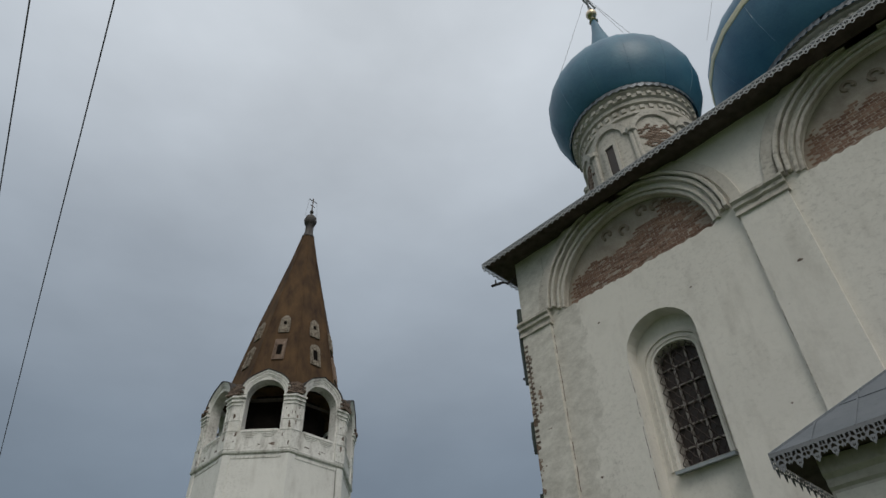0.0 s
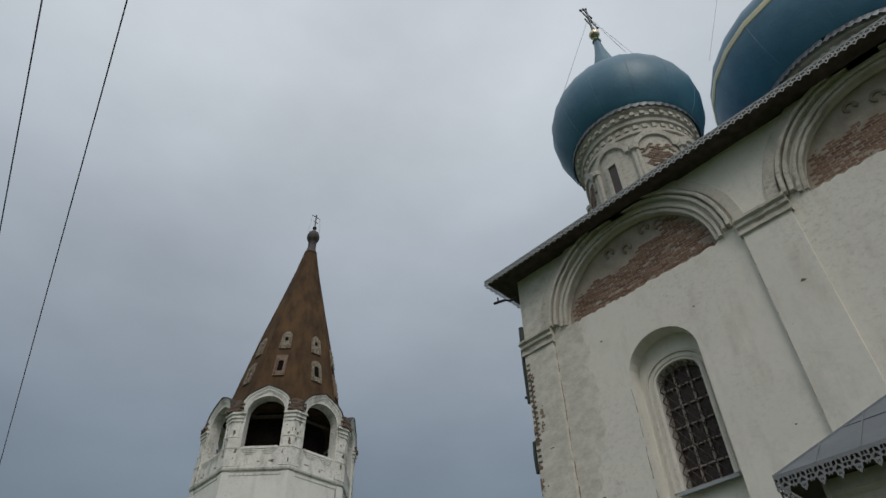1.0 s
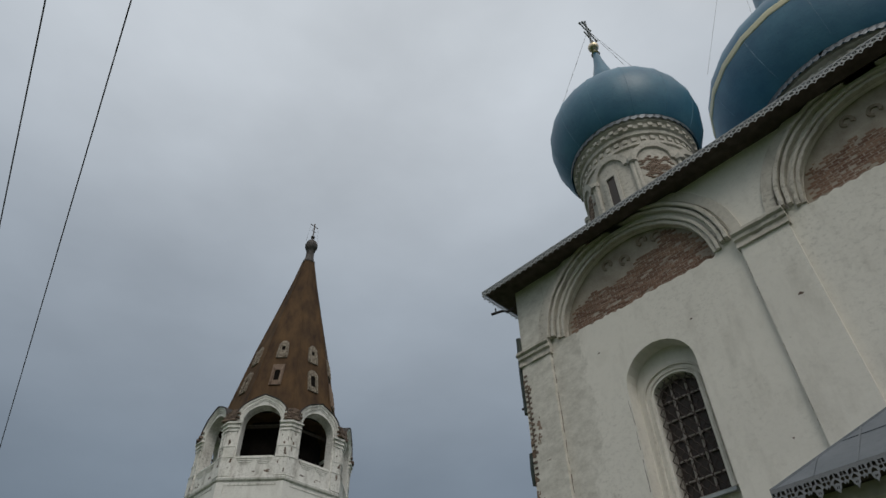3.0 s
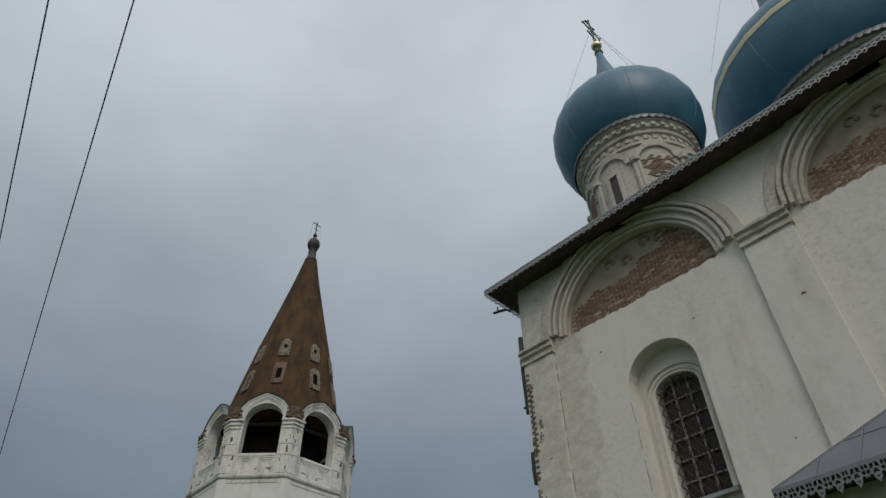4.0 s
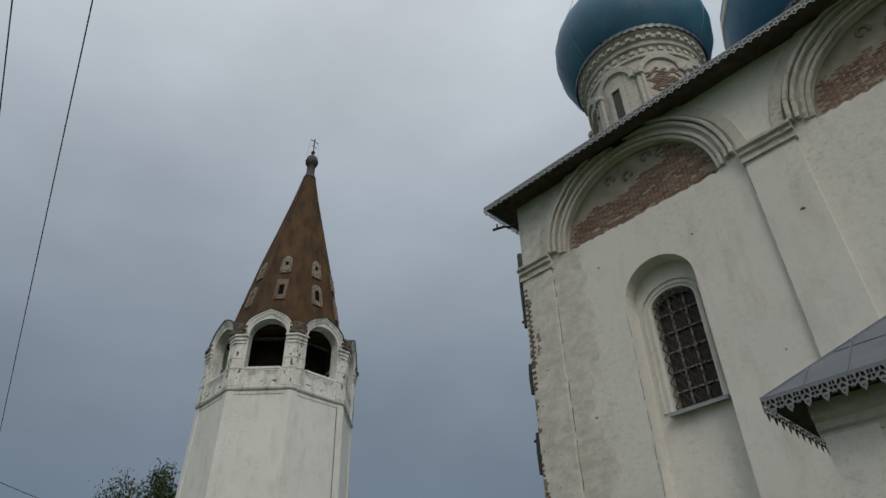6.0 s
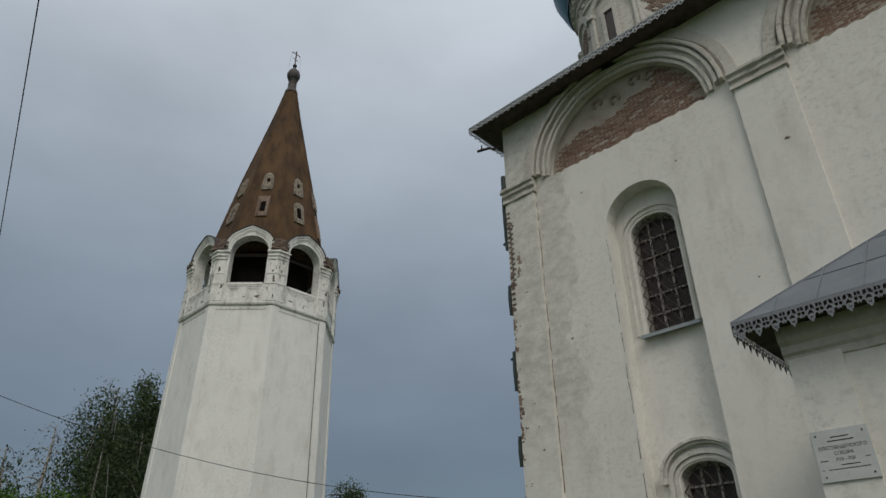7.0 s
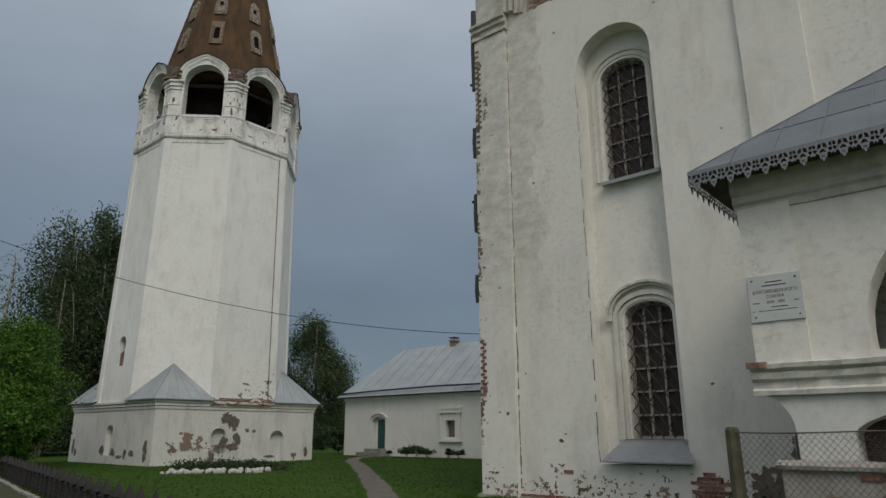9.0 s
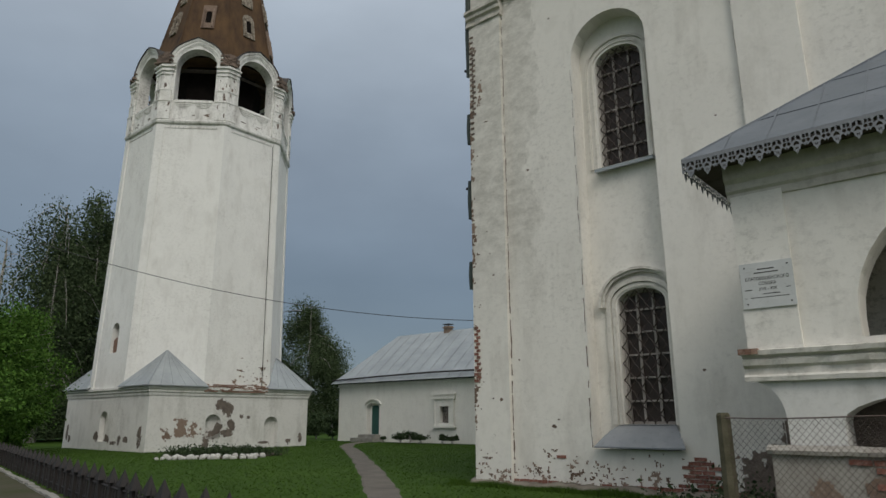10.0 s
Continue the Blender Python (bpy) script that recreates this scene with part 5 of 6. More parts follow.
flaked("bare_patch", spots([(-0.85, 2.35, 0.42, 0.32), (-0.45, 2.05, 0.26, 0.30), (-1.75, 0.45, 0.22, 0.40), (-1.45, 0.80, 0.25, 0.34), (-1.05, 1.15, 0.30, 0.26),
                            (-0.50, 0.95, 0.40, 0.24), (-0.25, 1.25, 0.24, 0.30)], 5.0), -2.4, 0.6, 0.05, 2.8, 0.045, on_east, M_BARE_SHADE, bell, "dark patch of fallen plaster")
flaked("bare_patch", spots([(-3.3, 0.95, 0.75, 0.28), (-3.1, 1.35, 0.34, 0.22), (-2.55, 1.05, 0.38, 0.32), (-3.85, 0.75, 0.3, 0.18), (-3.4, 1.6, 0.3, 0.08)], 8.0, 1.35), -4.5, -1.8, 0.05, 2.2, 0.045, on_east, M_OLDBR, bell, "patch of bare brick")
flaked("bare_patch", spots([(0.4, 1.75, 0.13, 0.12), (0.85, 1.72, 0.11, 0.08), (4.6, 0.5, 0.14, 0.3), (3.7, 0.35, 0.2, 0.1), (2.0, 0.3, 0.4, 0.06)], 2.0), 0.2, 5.0, 0.05, 2.2, 0.045, on_east, M_BARE_SHADE, bell)
flaked("bare_patch", spots([(-4.6, 0.9, 0.14, 0.45), (-4.2, 0.5, 0.14, 0.24), (0.7, 0.6, 0.3, 0.2), (-0.6, 0.7, 0.30, 0.24), (2.2, 0.55, 0.14, 0.25), (3.0, 0.6, 0.3, 0.15), (4.4, 0.75, 0.22, 0.42), (1.5, 0.4, 0.3, 0.1)], 4.0),
       -5.0, 4.9, 0.05, 1.6, 0.05, on_south, M_BARE_SHADE, bell, "dark patch of fallen plaster")


def shaft_flakes(u, v):
    n = noise.noise(Vector((u * 2.2, v * 4.5, 2))) + 0.6 * noise.noise(Vector((u * 6, v * 13, 5)))
    return n > 0.24 + 0.30 * (v - 3.6) + 0.5 * max(0.0, 0.2 - u)


flaked("bare_patch", shaft_flakes, -0.9, 1.95, 3.5, 5.4, 0.04, lambda u, v, d: Vector((shaft_ap(v) + d + (0.06 if u > 1.66 else 0), u, v)), M_OLDBR, bell, "flaking plaster over brick")
flaked("bare_patch", spots([(-1.3, 0.8, 0.2, 0.16), (-0.6, 0.55, 0.28, 0.2), (0.2, 0.8, 0.2, 0.13), (-1.9, 0.5, 0.2, 0.3), (0.9, 0.5, 0.3, 0.2), (-1.5, 0.25, 0.4, 0.12)], 6.0),
       -2.4, 1.6, 0.0, 1.12, 0.03, lambda u, v, d: Vector((u, PY - 0.10 - d, v)), M_OLDBR, porch)

# ---- the far house ----
house = thing("house", "low white lime-washed house with pale metal roof", "house")
HX0, HX1, HY0, HY1, HZ = -39.45, -14.0, 34.5, 42.6, 4.15
bm = bmesh.new()
plate(bm, [[(HX0, -0.2), (HX1, -0.2), (HX1, HZ), (HX0, HZ)], arch(-35.75, 1.35, 0.5, 2.35, 0.38), [(-29.3, 1.30), (-28.52, 1.30), (-28.52, 2.38), (-29.3, 2.38)]], front(HY0), (0, 0.5, 0))
part("wall", bm, M_HOUSE, house, "lime-washed front wall")
bm = bmesh.new()
box(bm, HX0, HX0 + 0.5, HY0 + 0.5, HY1, -0.2, HZ)
part("wall", bm, M_HOUSE, house)
bm = bmesh.new()
box(bm, HX0 + 0.5, HX1, HY1 - 0.5, HY1, -0.2, HZ)
part("wall", bm, M_HOUSE, house)
# Added sheet: the shade of the room is put into its colour.
bm = bmesh.new()
box(bm, HX0 + 0.5, HX1, HY0 + 0.9, HY0 + 1.0, -0.2, HZ)
part("shade_backing", bm, M_INSHADE, house)
RY, RZ, RX0 = 38.55, 8.05, -37.2
bm = bmesh.new()
v = [bm.verts.new(p) for p in ((HX0 - 0.45, HY0 - 0.5, HZ + 0.05), (HX1, HY0 - 0.5, HZ + 0.05), (HX1, HY1 + 0.5, HZ + 0.05), (HX0 - 0.45, HY1 + 0.5, HZ + 0.05), (RX0, RY, RZ), (HX1, RY, RZ))]
for f in ((0, 1, 5, 4), (1, 2, 5), (2, 3, 4, 5), (3, 0, 4), (3, 2, 1, 0)):
    bm.faces.new([v[i] for i in f])
roof = part("roof", bm, M_TINPALE, house, "pale grey standing-seam metal roof")
for k in range(1, 25):
    xx = HX0 - 0.45 + k * 1.05
    f = min(1.0, max(0.0, (xx - (HX0 - 0.45)) / (RX0 - HX0 + 0.45)))
    bm = bmesh.new()
    bar(bm, (xx, HY0 - 0.5, HZ + 0.07), (xx, HY0 - 0.5 + f * (RY - HY0 + 0.5), HZ + 0.07 + f * (RZ - HZ - 0.05)), 0.022)
    part("seam", bm, M_TINPALE, roof)
bm = bmesh.new()
tube(bm, [(HX0 - 0.4, HY0 - 0.35, HZ + 0.30), (-35, HY0 - 0.30, HZ + 0.42), (-30, HY0 - 0.25, HZ + 0.5), (-24, HY0 - 0.2, HZ + 0.45)], 0.06, 0.06, 6)
part("gutter", bm, M_DARKIRON, house, "bent dark gutter on the roof's foot")
bm = bmesh.new()
box(bm, HX0 - 0.05, HX1, HY0 - 0.10, HY0, HZ - 0.22, HZ - 0.04)
part("cornice", bm, M_HOUSE, house)
bm = bmesh.new()
box(bm, -32.15, -31.67, RY - 0.24, RY + 0.24, RZ - 0.6, RZ + 0.34)
box(bm, -32.22, -31.60, RY - 0.31, RY + 0.31, RZ + 0.18, RZ + 0.28)
chimney = part("chimney", bm, M_OLDBR, house, "small brick chimney")
bm = bmesh.new()
for dx in (-32.10, -31.72):
    for dy in (-0.22, 0.22):
        bar(bm, (dx, RY + dy, RZ + 0.33), (dx, RY + dy, RZ + 0.46), 0.02)
box(bm, -32.22, -31.60, RY - 0.31, RY + 0.31, RZ + 0.46, RZ + 0.50)
part("cap", bm, M_CAP, chimney, "dark sheet-metal chimney cap")
door = new("door")
door.parent = house
bm = bmesh.new()
plate(bm, [[(-36.10, 0.5), (-35.15, 0.5), (-35.15, 2.52), (-36.10, 2.52)]], front(HY0 + 0.28), (0, 0.06, 0))
for zc in (0.75, 1.6):
    box(bm, -35.98, -35.28, HY0 + 0.255, HY0 + 0.28, zc, zc + 0.65)
part("door_leaf", bm, M_DOOR, door, "dark green painted door")
bm = bmesh.new()
box(bm, -36.36, -36.12, HY0 + 0.30, HY0 + 0.5, 0.5, 2.74)
box(bm, -36.36, -35.0, HY0 + 0.30, HY0 + 0.5, 2.54, 2.75)
part("door_frame", bm, M_HOUSE, door)
bm = bmesh.new()
box(bm, -36.9, -34.6, HY0 - 1.1, HY0, -0.1, 0.28)
box(bm, -36.6, -34.9, HY0 - 0.6, HY0 + 0.3, 0.28, 0.5)
part("step", bm, M_KERB, door)
bm = bmesh.new()
ring_arch(bm, -35.75, 2.5, [(0.74, -0.02), (0.74, 0.12), (0.92, 0.14), (0.92, -0.02)], 0.25, math.pi - 0.25, lambda u, v, d: Vector((u, HY0 - d, v)), 14, 0.55)
part("door_hood", bm, M_HOUSE, door)
hw = new("window")
hw.parent = house
bm = bmesh.new()
plate(bm, [[(-29.72, 1.12), (-28.10, 1.12), (-28.10, 2.85), (-29.72, 2.85)], [(-29.3, 1.30), (-28.52, 1.30), (-28.52, 2.38), (-29.3, 2.38)]], front(HY0 - 0.09), (0, 0.09, 0))
part("surround", bm, M_HOUSE, hw, "moulded white window surround")
for (nm, x0, x1, d, z0, z1) in (("pilaster", -29.78, -29.66, 0.16, 1.12, 2.85), ("pilaster", -28.16, -28.04, 0.16, 1.12, 2.85),
                                ("cornice", -29.90, -27.92, 0.20, 2.85, 2.97), ("frieze", -29.84, -27.98, 0.14, 2.97, 3.12),
                                ("cornice", -29.92, -27.90, 0.22, 3.12, 3.22), ("window_sill", -29.90, -27.92, 0.20, 1.0, 1.12)):
    bm = bmesh.new()
    box(bm, x0, x1, HY0 - d, HY0 - 0.09 if nm == "pilaster" else HY0, z0, z1)
    part(nm, bm, M_HOUSE, hw)
bm = bmesh.new()
box(bm, -29.3, -28.52, HY0 + 0.30, HY0 + 0.33, 1.30, 2.38)
part("pane", bm, M_GLASS, hw)
bm = bmesh.new()
for k in range(-6, 12):
    for s in (1, -1):
        xa, za = -29.3 + 0.13 * k, 1.30
        if s < 0:
            xa = -28.52 - 0.13 * k
        p0 = Vector((xa, HY0 + 0.2, 1.30))
        p1 = Vector((xa + s * 1.08 * 0.6, HY0 + 0.2, 2.38))
        lo_f = max(0.0, ((-29.3 if s > 0 else -28.52) - p0.x) / (p1.x - p0.x))
        hi_f = min(1.0, ((-28.52 if s > 0 else -29.3) - p0.x) / (p1.x - p0.x))
        if lo_f < hi_f - 0.02:
            bar(bm, p0.lerp(p1, lo_f), p0.lerp(p1, hi_f), 0.014)
part("grille", bm, M_WOODFR, hw)

# ---- paths, kerb, bed ----
def strip(name, centre, z, mat, label, cat):
    bm = bmesh.new()
    rows = []
    for i, (x, y, w) in enumerate(centre):
        a, b = centre[max(i - 1, 0)], centre[min(i + 1, len(centre) - 1)]
        d = Vector((b[0] - a[0], b[1] - a[1], 0)).normalized()
        nn = Vector((-d.y, d.x, 0))
        rows.append([bm.verts.new((x + nn.x * o * w / 2, y + nn.y * o * w / 2, z + (0.012 if abs(o) < 1 else -0.02))) for o in ((-1, -0.8, 0, 0.8, 1) if w < 3 else (-1, -0.985, 0, 0.985, 1))])
    for r0, r1 in zip(rows, rows[1:]):
        for k in range(4):
            bm.faces.new((r0[k], r0[k + 1], r1[k + 1], r1[k]))
    return tagged(part(name, bm, mat, None), label, cat, kind="structure")


cl = []
rr = random.Random(3)
way = [(-8.2, 8.1), (-10.3, 10.35), (-14.85, 14.4), (-20.5, 19.2), (-26.5, 24.2), (-30.6, 27.4), (-33.6, 30.4), (-35.5, 33.6)]
for a, b in zip(way, way[1:]):
    for k in range(8):
        f = k / 8
        cl.append((a[0] + (b[0] - a[0]) * f, a[1] + (b[1] - a[1]) * f, 0.82 + rr.uniform(-0.10, 0.12)))
strip("path", cl, 0.008, M_PATH, "narrow trodden dirt path across the lawn", "path")


def fence_y(x):
    return 2.97 - 0.2097 * x


strip("road", [(-60 + 3 * k, fence_y(-60 + 3 * k) - 8.4, 16.2 + 0.25 * math.sin(k)) for k in range(34)], 0.006, M_ROAD, "damp earth road beside the lawn", "road")
rr = random.Random(9)
for k in range(46):
    x = -46 + 0.92 * k
    bm = bmesh.new()
    box(bm, -0.44, 0.44, -0.07, 0.07, -0.1, 0.07 + rr.uniform(-0.02, 0.02))
    kb = part("kerb", bm, M_KERB, None)
    kb.matrix_basis = pose(x, fence_y(x) - 0.32 + rr.uniform(-0.02, 0.02), 0, rr.uniform(-4, 4), rr.uniform(-2, 2), -11.84 + rr.uniform(-2, 2))
    tagged(kb, "worn pale concrete kerb stone", "kerb", "kerb along the road", "structure")

# ---- low black fence ----
low_fence = thing("picket_fence", "low black iron fence with spear-topped posts", "fence")
post_bm = bmesh.new()
box(post_bm, -0.075, 0.075, -0.05, 0.05, -0.1, 0.60)
vs = [post_bm.verts.new(p) for p in ((-0.15, -0.08, 0.55), (0.15, -0.08, 0.55), (0.15, 0.08, 0.55), (-0.15, 0.08, 0.55), (0, 0, 0.82))]
for f in ((3, 2, 1, 0), (0, 1, 4), (1, 2, 4), (2, 3, 4), (3, 0, 4)):
    post_bm.faces.new([vs[i] for i in f])
post_me = mesh_of("post", post_bm, M_FENCE)
pk_bm = bmesh.new()
box(pk_bm, -0.038, 0.038, -0.012, 0.012, 0.02, 0.54)
vs = [pk_bm.verts.new(p) for p in ((-0.05, -0.012, 0.53), (0.05, -0.012, 0.53), (0.05, 0.012, 0.53), (-0.05, 0.012, 0.53), (0, 0, 0.65))]
for f in ((3, 2, 1, 0), (0, 1, 4), (1, 2, 4), (2, 3, 4), (3, 0, 4)):
    pk_bm.faces.new([vs[i] for i in f])
pk_me = mesh_of("picket", pk_bm, M_FENCE)
ux = Vector((1, -0.2097, 0)).normalized()
rr = random.Random(2)
for k in range(53):
    base = Vector((-45.0, fence_y(-45.0), 0)) + ux * (k * 0.78)
    ob = new("post", post_me)
    ob.parent = low_fence
    ob.matrix_basis = pose(base.x, base.y, 0, rr.uniform(-2, 2), rr.uniform(-3, 3), -11.84)
    for q in range(1, 4):
        p = base + ux * (q * 0.195)
        ob = new("picket", pk_me)
        ob.parent = low_fence
        ob.matrix_basis = pose(p.x, p.y, rr.uniform(-0.01, 0.01), rr.uniform(-2, 2), rr.uniform(-3, 3), -11.84)
    if k < 52:
        for z in (0.16, 0.48):
            bm = bmesh.new()
            bar(bm, base + Vector((0, 0, z)), base + ux * 0.78 + Vector((0, 0, z)), 0.022)
            part("rail", bm, M_FENCE, low_fence)

# ---- overhead wires ----
for y_at, x_at, slope in ((-0.04, -3.6, -0.2107), (0.07, -7.14, -0.207)):
    bm = bmesh.new()
    tube(bm, [(x, y_at + slope * (x - x_at), 7.0 + 0.00035 * (x + 6) ** 2) for x in range(-60, 31, 3)], 0.007, 0.007, 6)
    tagged(part("overhead_wire", bm, M_WIRE, None), "thin black overhead cable above the road", "cable", "overhead cables")
bm = bmesh.new()
tube(bm, [(-10.64 - 8.96 * s, 14.2 - 10.3 * s, 4.15 + 0.06 * s + 2.52 * s * s) for s in [k / 20 for k in range(25)]], 0.009, 0.009, 6)
tagged(part("service_cable", bm, M_WIRE, None), "sagging service cable fixed to the church wall", "cable")

# ---- street lamp behind the tower ----
lamp = thing("street_lamp", "grey street lamp with a long arm", "street lamp")
LX, LY = 62 * math.sin(radians(-54.4)), 62 * math.cos(radians(-54.4))
bm = bmesh.new()
tube(bm, [(LX, LY, -0.2), (LX, LY, 6), (LX, LY, 10.9)], 0.11, 0.07, 8)
part("pole", bm, M_TIN, lamp)
bm = bmesh.new()
tube(bm, [(LX, LY, 10.8), (LX + 0.6, LY + 0.5, 11.15), (LX + 1.1, LY + 1.0, 11.25)], 0.045, 0.04, 6)
part("arm", bm, M_TIN, lamp)
bm = bmesh.new()
t4 = bmesh.ops.create_icosphere(bm, subdivisions=2, radius=0.5)
bmesh.ops.transform(bm, matrix=Matrix.Translation((LX + 1.4, LY + 1.25, 11.25)) @ Matrix.Rotation(radians(42), 4, "Z") @ Matrix.Diagonal((1.1, 0.35, 0.22, 1)), verts=t4["verts"])
part("lamp_head", bm, M_TIN, lamp)


# ---- trees and shrubs ----
def leaf_mesh(name, pts, size, mat, seed, hang=0.0):
    rng = np.random.default_rng(seed)
    n = len(pts)
    u = rng.normal(size=(n, 3))
    u[:, 2] -= hang
    u /= np.linalg.norm(u, axis=1)[:, None]
    w = np.cross(u, rng.normal(size=(n, 3)))
    w /= np.linalg.norm(w, axis=1)[:, None]
    ln = size * rng.uniform(0.6, 1.4, (n, 1))
    a = pts - u * ln * 0.5
    b = pts + w * ln * 0.30
    c = pts + u * ln * 0.5
    d = pts - w * ln * 0.30
    vs = np.stack([a, b, c, d], 1).reshape(-1, 3)
    fs = np.arange(4 * n).reshape(-1, 4)
    me = bpy.data.meshes.new(name)
    me.from_pydata(vs.tolist(), [], fs.tolist())
    me.materials.append(mat)
    return me


def tree(name, x, y, h, rad, label, cat, mat, seed, leaves=9000, crown0=0.25, weep=0.0, size=0.26, bare=False, group=""):
    rng = random.Random(seed)
    npr = np.random.default_rng(seed)
    tr = thing(name, label, cat, group, at=(x, y, 0))
    lean = Vector((rng.uniform(-0.06, 0.06), rng.uniform(-0.06, 0.06), 0)) * h
    bm = bmesh.new()
    spine = [Vector((0, 0, -0.3))] + [lean * f ** 1.5 + Vector((rng.uniform(-0.1, 0.1), rng.uniform(-0.1, 0.1), h * f)) for f in (0.12, 0.3, 0.5, 0.7, 0.88, 0.97)]
    tube(bm, spine, 0.018 * h + 0.05, 0.03, 8)
    part("trunk", bm, M_BARK, tr)
    pts = []
    nl = 18 if bare else (34 if h > 3 else 14)
    for k in range(nl):
        f = crown0 + (0.97 - crown0) * (k + rng.random()) / nl
        j = min(5, max(1, int(f * 6.4)))
        base = lean * f ** 1.5 + Vector((0, 0, h * f))
        a = rng.uniform(0, 2 * math.pi)
        shape = math.sin(math.pi * min(1.0, max(0.02, (f - crown0) / (1.06 - crown0))) ** 0.75)
        ln = rad * (0.35 + 0.75 * shape) * rng.uniform(0.65, 1.15)
        rise = rng.uniform(0.15, 0.7) * ln
        limb = []
        for q in range(6):
            g = q / 5
            limb.append(base + Vector((math.cos(a) * ln * g, math.sin(a) * ln * g, rise * g - (weep * ln * 0.9 + 0.15 * ln) * g ** 2.6)))
        bm = bmesh.new()
        tube(bm, limb, 0.006 * h * (1.1 - f) + (0.02 if h > 3 else 0.004), 0.012 if h > 3 else 0.003, 5)
        if bare:
            for q in range(2, 6):
                e = limb[q] + Vector((rng.uniform(-1, 1), rng.uniform(-1, 1), rng.uniform(-0.6, 1.2))) * 0.28 * rad
                tube(bm, [limb[q], (limb[q] + e) / 2 + Vector((0, 0, 0.1)), e], 0.018, 0.006, 4)
        part("limb", bm, M_BARK, tr)
        npl = max(4, leaves // nl)
        g = npr.uniform(0.18, 1.05, npl) ** 0.8
        L6 = np.array([tuple(p) for p in limb])
        idx = np.clip(g * 5, 0, 4.999)
        i0 = idx.astype(int)
        base_p = L6[i0] + (L6[i0 + 1] - L6[i0]) * (idx - i0)[:, None]
        clump = npr.normal(size=(9, 3)) * np.array([0.24, 0.24, 0.20]) * rad
        cl = clump[npr.integers(0, 9, npl)]
        off = cl * 0.75 + npr.normal(size=(npl, 3)) * 0.10 * rad
        if weep:
            off[:, 2] -= npr.exponential(weep * 0.32 * rad, npl)
        pts.append(base_p + off)
    if leaves:
        P = np.concatenate(pts)
        P = P[P[:, 2] > 0.25]
        crown = new("crown", leaf_mesh("crown", P, size, mat, seed, 1.0 if weep else 0.2))
        crown.parent = tr
    return tr


def polar(azd, r):
    return r * math.sin(radians(azd)), r * math.cos(radians(azd))


x, y = polar(-68.6, 63)
tree("birch", x, y, 20.8, 3.6, "tall weeping birch with dark hanging foliage", "tree", M_LEAF, 11, 70000, 0.06, 1.3, 0.21, group="birches")
x, y = polar(-71.2, 60)
tree("birch", x, y, 19.4, 3.9, "thin weeping birch with pale trailing branches", "tree", M_LEAF, 12, 34000, 0.16, 1.6, 0.19, group="birches")
x, y = polar(-70.0, 66)
tree("birch", x, y, 18.6, 3.8, "tall weeping birch with dark hanging foliage", "tree", M_LEAFD, 13, 64000, 0.05, 1.2, 0.21, group="birches")
x, y = polar(-74.6, 62)
tree("birch", x, y, 16.5, 2.6, "half-bare birch with leafless pale branches", "tree", M_LEAF, 14, 500, 0.30, 0.9, 0.2, True, "birches")
x, y = polar(-76.6, 60)
tree("birch", x, y, 13.5, 3.0, "thin birch with sparse leaves", "tree", M_LEAF, 15, 2600, 0.2, 1.2, 0.24, group="birches")
x, y = polar(-51.3, 78)
tree("birch", x, y, 14.8, 3.7, "round-headed birch standing behind the house", "tree", M_LEAF, 16, 70000, 0.06, 0.9, 0.19, group="birches")
x, y = polar(-53.9, 80)
tree("birch", x, y, 9.6, 2.6, "smaller birch half hidden by the tower", "tree", M_LEAFD, 17, 30000, 0.05, 0.9, 0.19, group="birches")
for k, (azd, r, h, rd, sd) in enumerate(((-74.1, 38.0, 6.5, 2.3, 21), (-72.5, 43, 5.6, 1.5, 22), (-77.0, 37.0, 6.2, 2.6, 23), (-73.5, 36, 3.4, 1.4, 24), (-75.8, 34, 3.2, 1.8, 25))):
    x, y = polar(azd, r)
    tree("shrub", x, y, h, rd, "bright green leafy lilac shrub", "shrub", M_LEAFB, sd, 26000, 0.04, 0.0, 0.13, group="shrubs by the fence")
for k, (azd, r, h, rd) in enumerate(((-50.6, 58, 1.9, 1.0), (-49.3, 56, 1.7, 0.8))):
    x, y = polar(azd, r)
    tree("shrub", x, y, h, rd, "dark round shrub near the house", "shrub", M_LEAFD, 30 + k, 2600, 0.03, 0.0, 0.14, group="shrubs at the house")
for k, (xh, h, rd) in enumerate(((-33.4, 0.35, 0.22), (-31.8, 0.42, 0.5), (-30.9, 0.55, 0.6), (-30.0, 0.42, 0.45), (-27.2, 0.4, 0.35), (-28.0, 0.55, 0.3))):
    tree("shrub", xh, 33.3, h, rd, "low dark plant at the house wall", "shrub", M_LEAFD, 40 + k, 1300, 0.02, 0.0, 0.11, group="plants at the house")
# far belt of trees that closes the horizon
rngf = np.random.default_rng(77)
P = []
for k in range(90):
    a = radians(-100 + k * 0.85)
    r = 130 + 25 * rngf.random()
    hh = 4 + 5 * rngf.random()
    c = np.array([r * math.sin(a), r * math.cos(a), hh * 0.5])
    P.append(c + rngf.normal(size=(260, 3)) * np.array([2.4, 2.4, hh * 0.24]))
P = np.concatenate(P)
P = P[P[:, 2] > 0]
belt = new("far_trees", leaf_mesh("far_trees", P, 0.9, M_LEAFD, 78))
tagged(belt, "distant dark belt of trees on the horizon", "woods", kind="stuff")

# ---- flower bed edged with whitewashed stones ----
bm = bmesh.new()
plate(bm, [[(-30.6, 16.3), (-27.2, 14.5), (-24.9, 17.0), (-26.5, 19.8), (-29.5, 20.2)]], lambda u, v: Vector((u, v, 0.05)), (0, 0, -0.1))
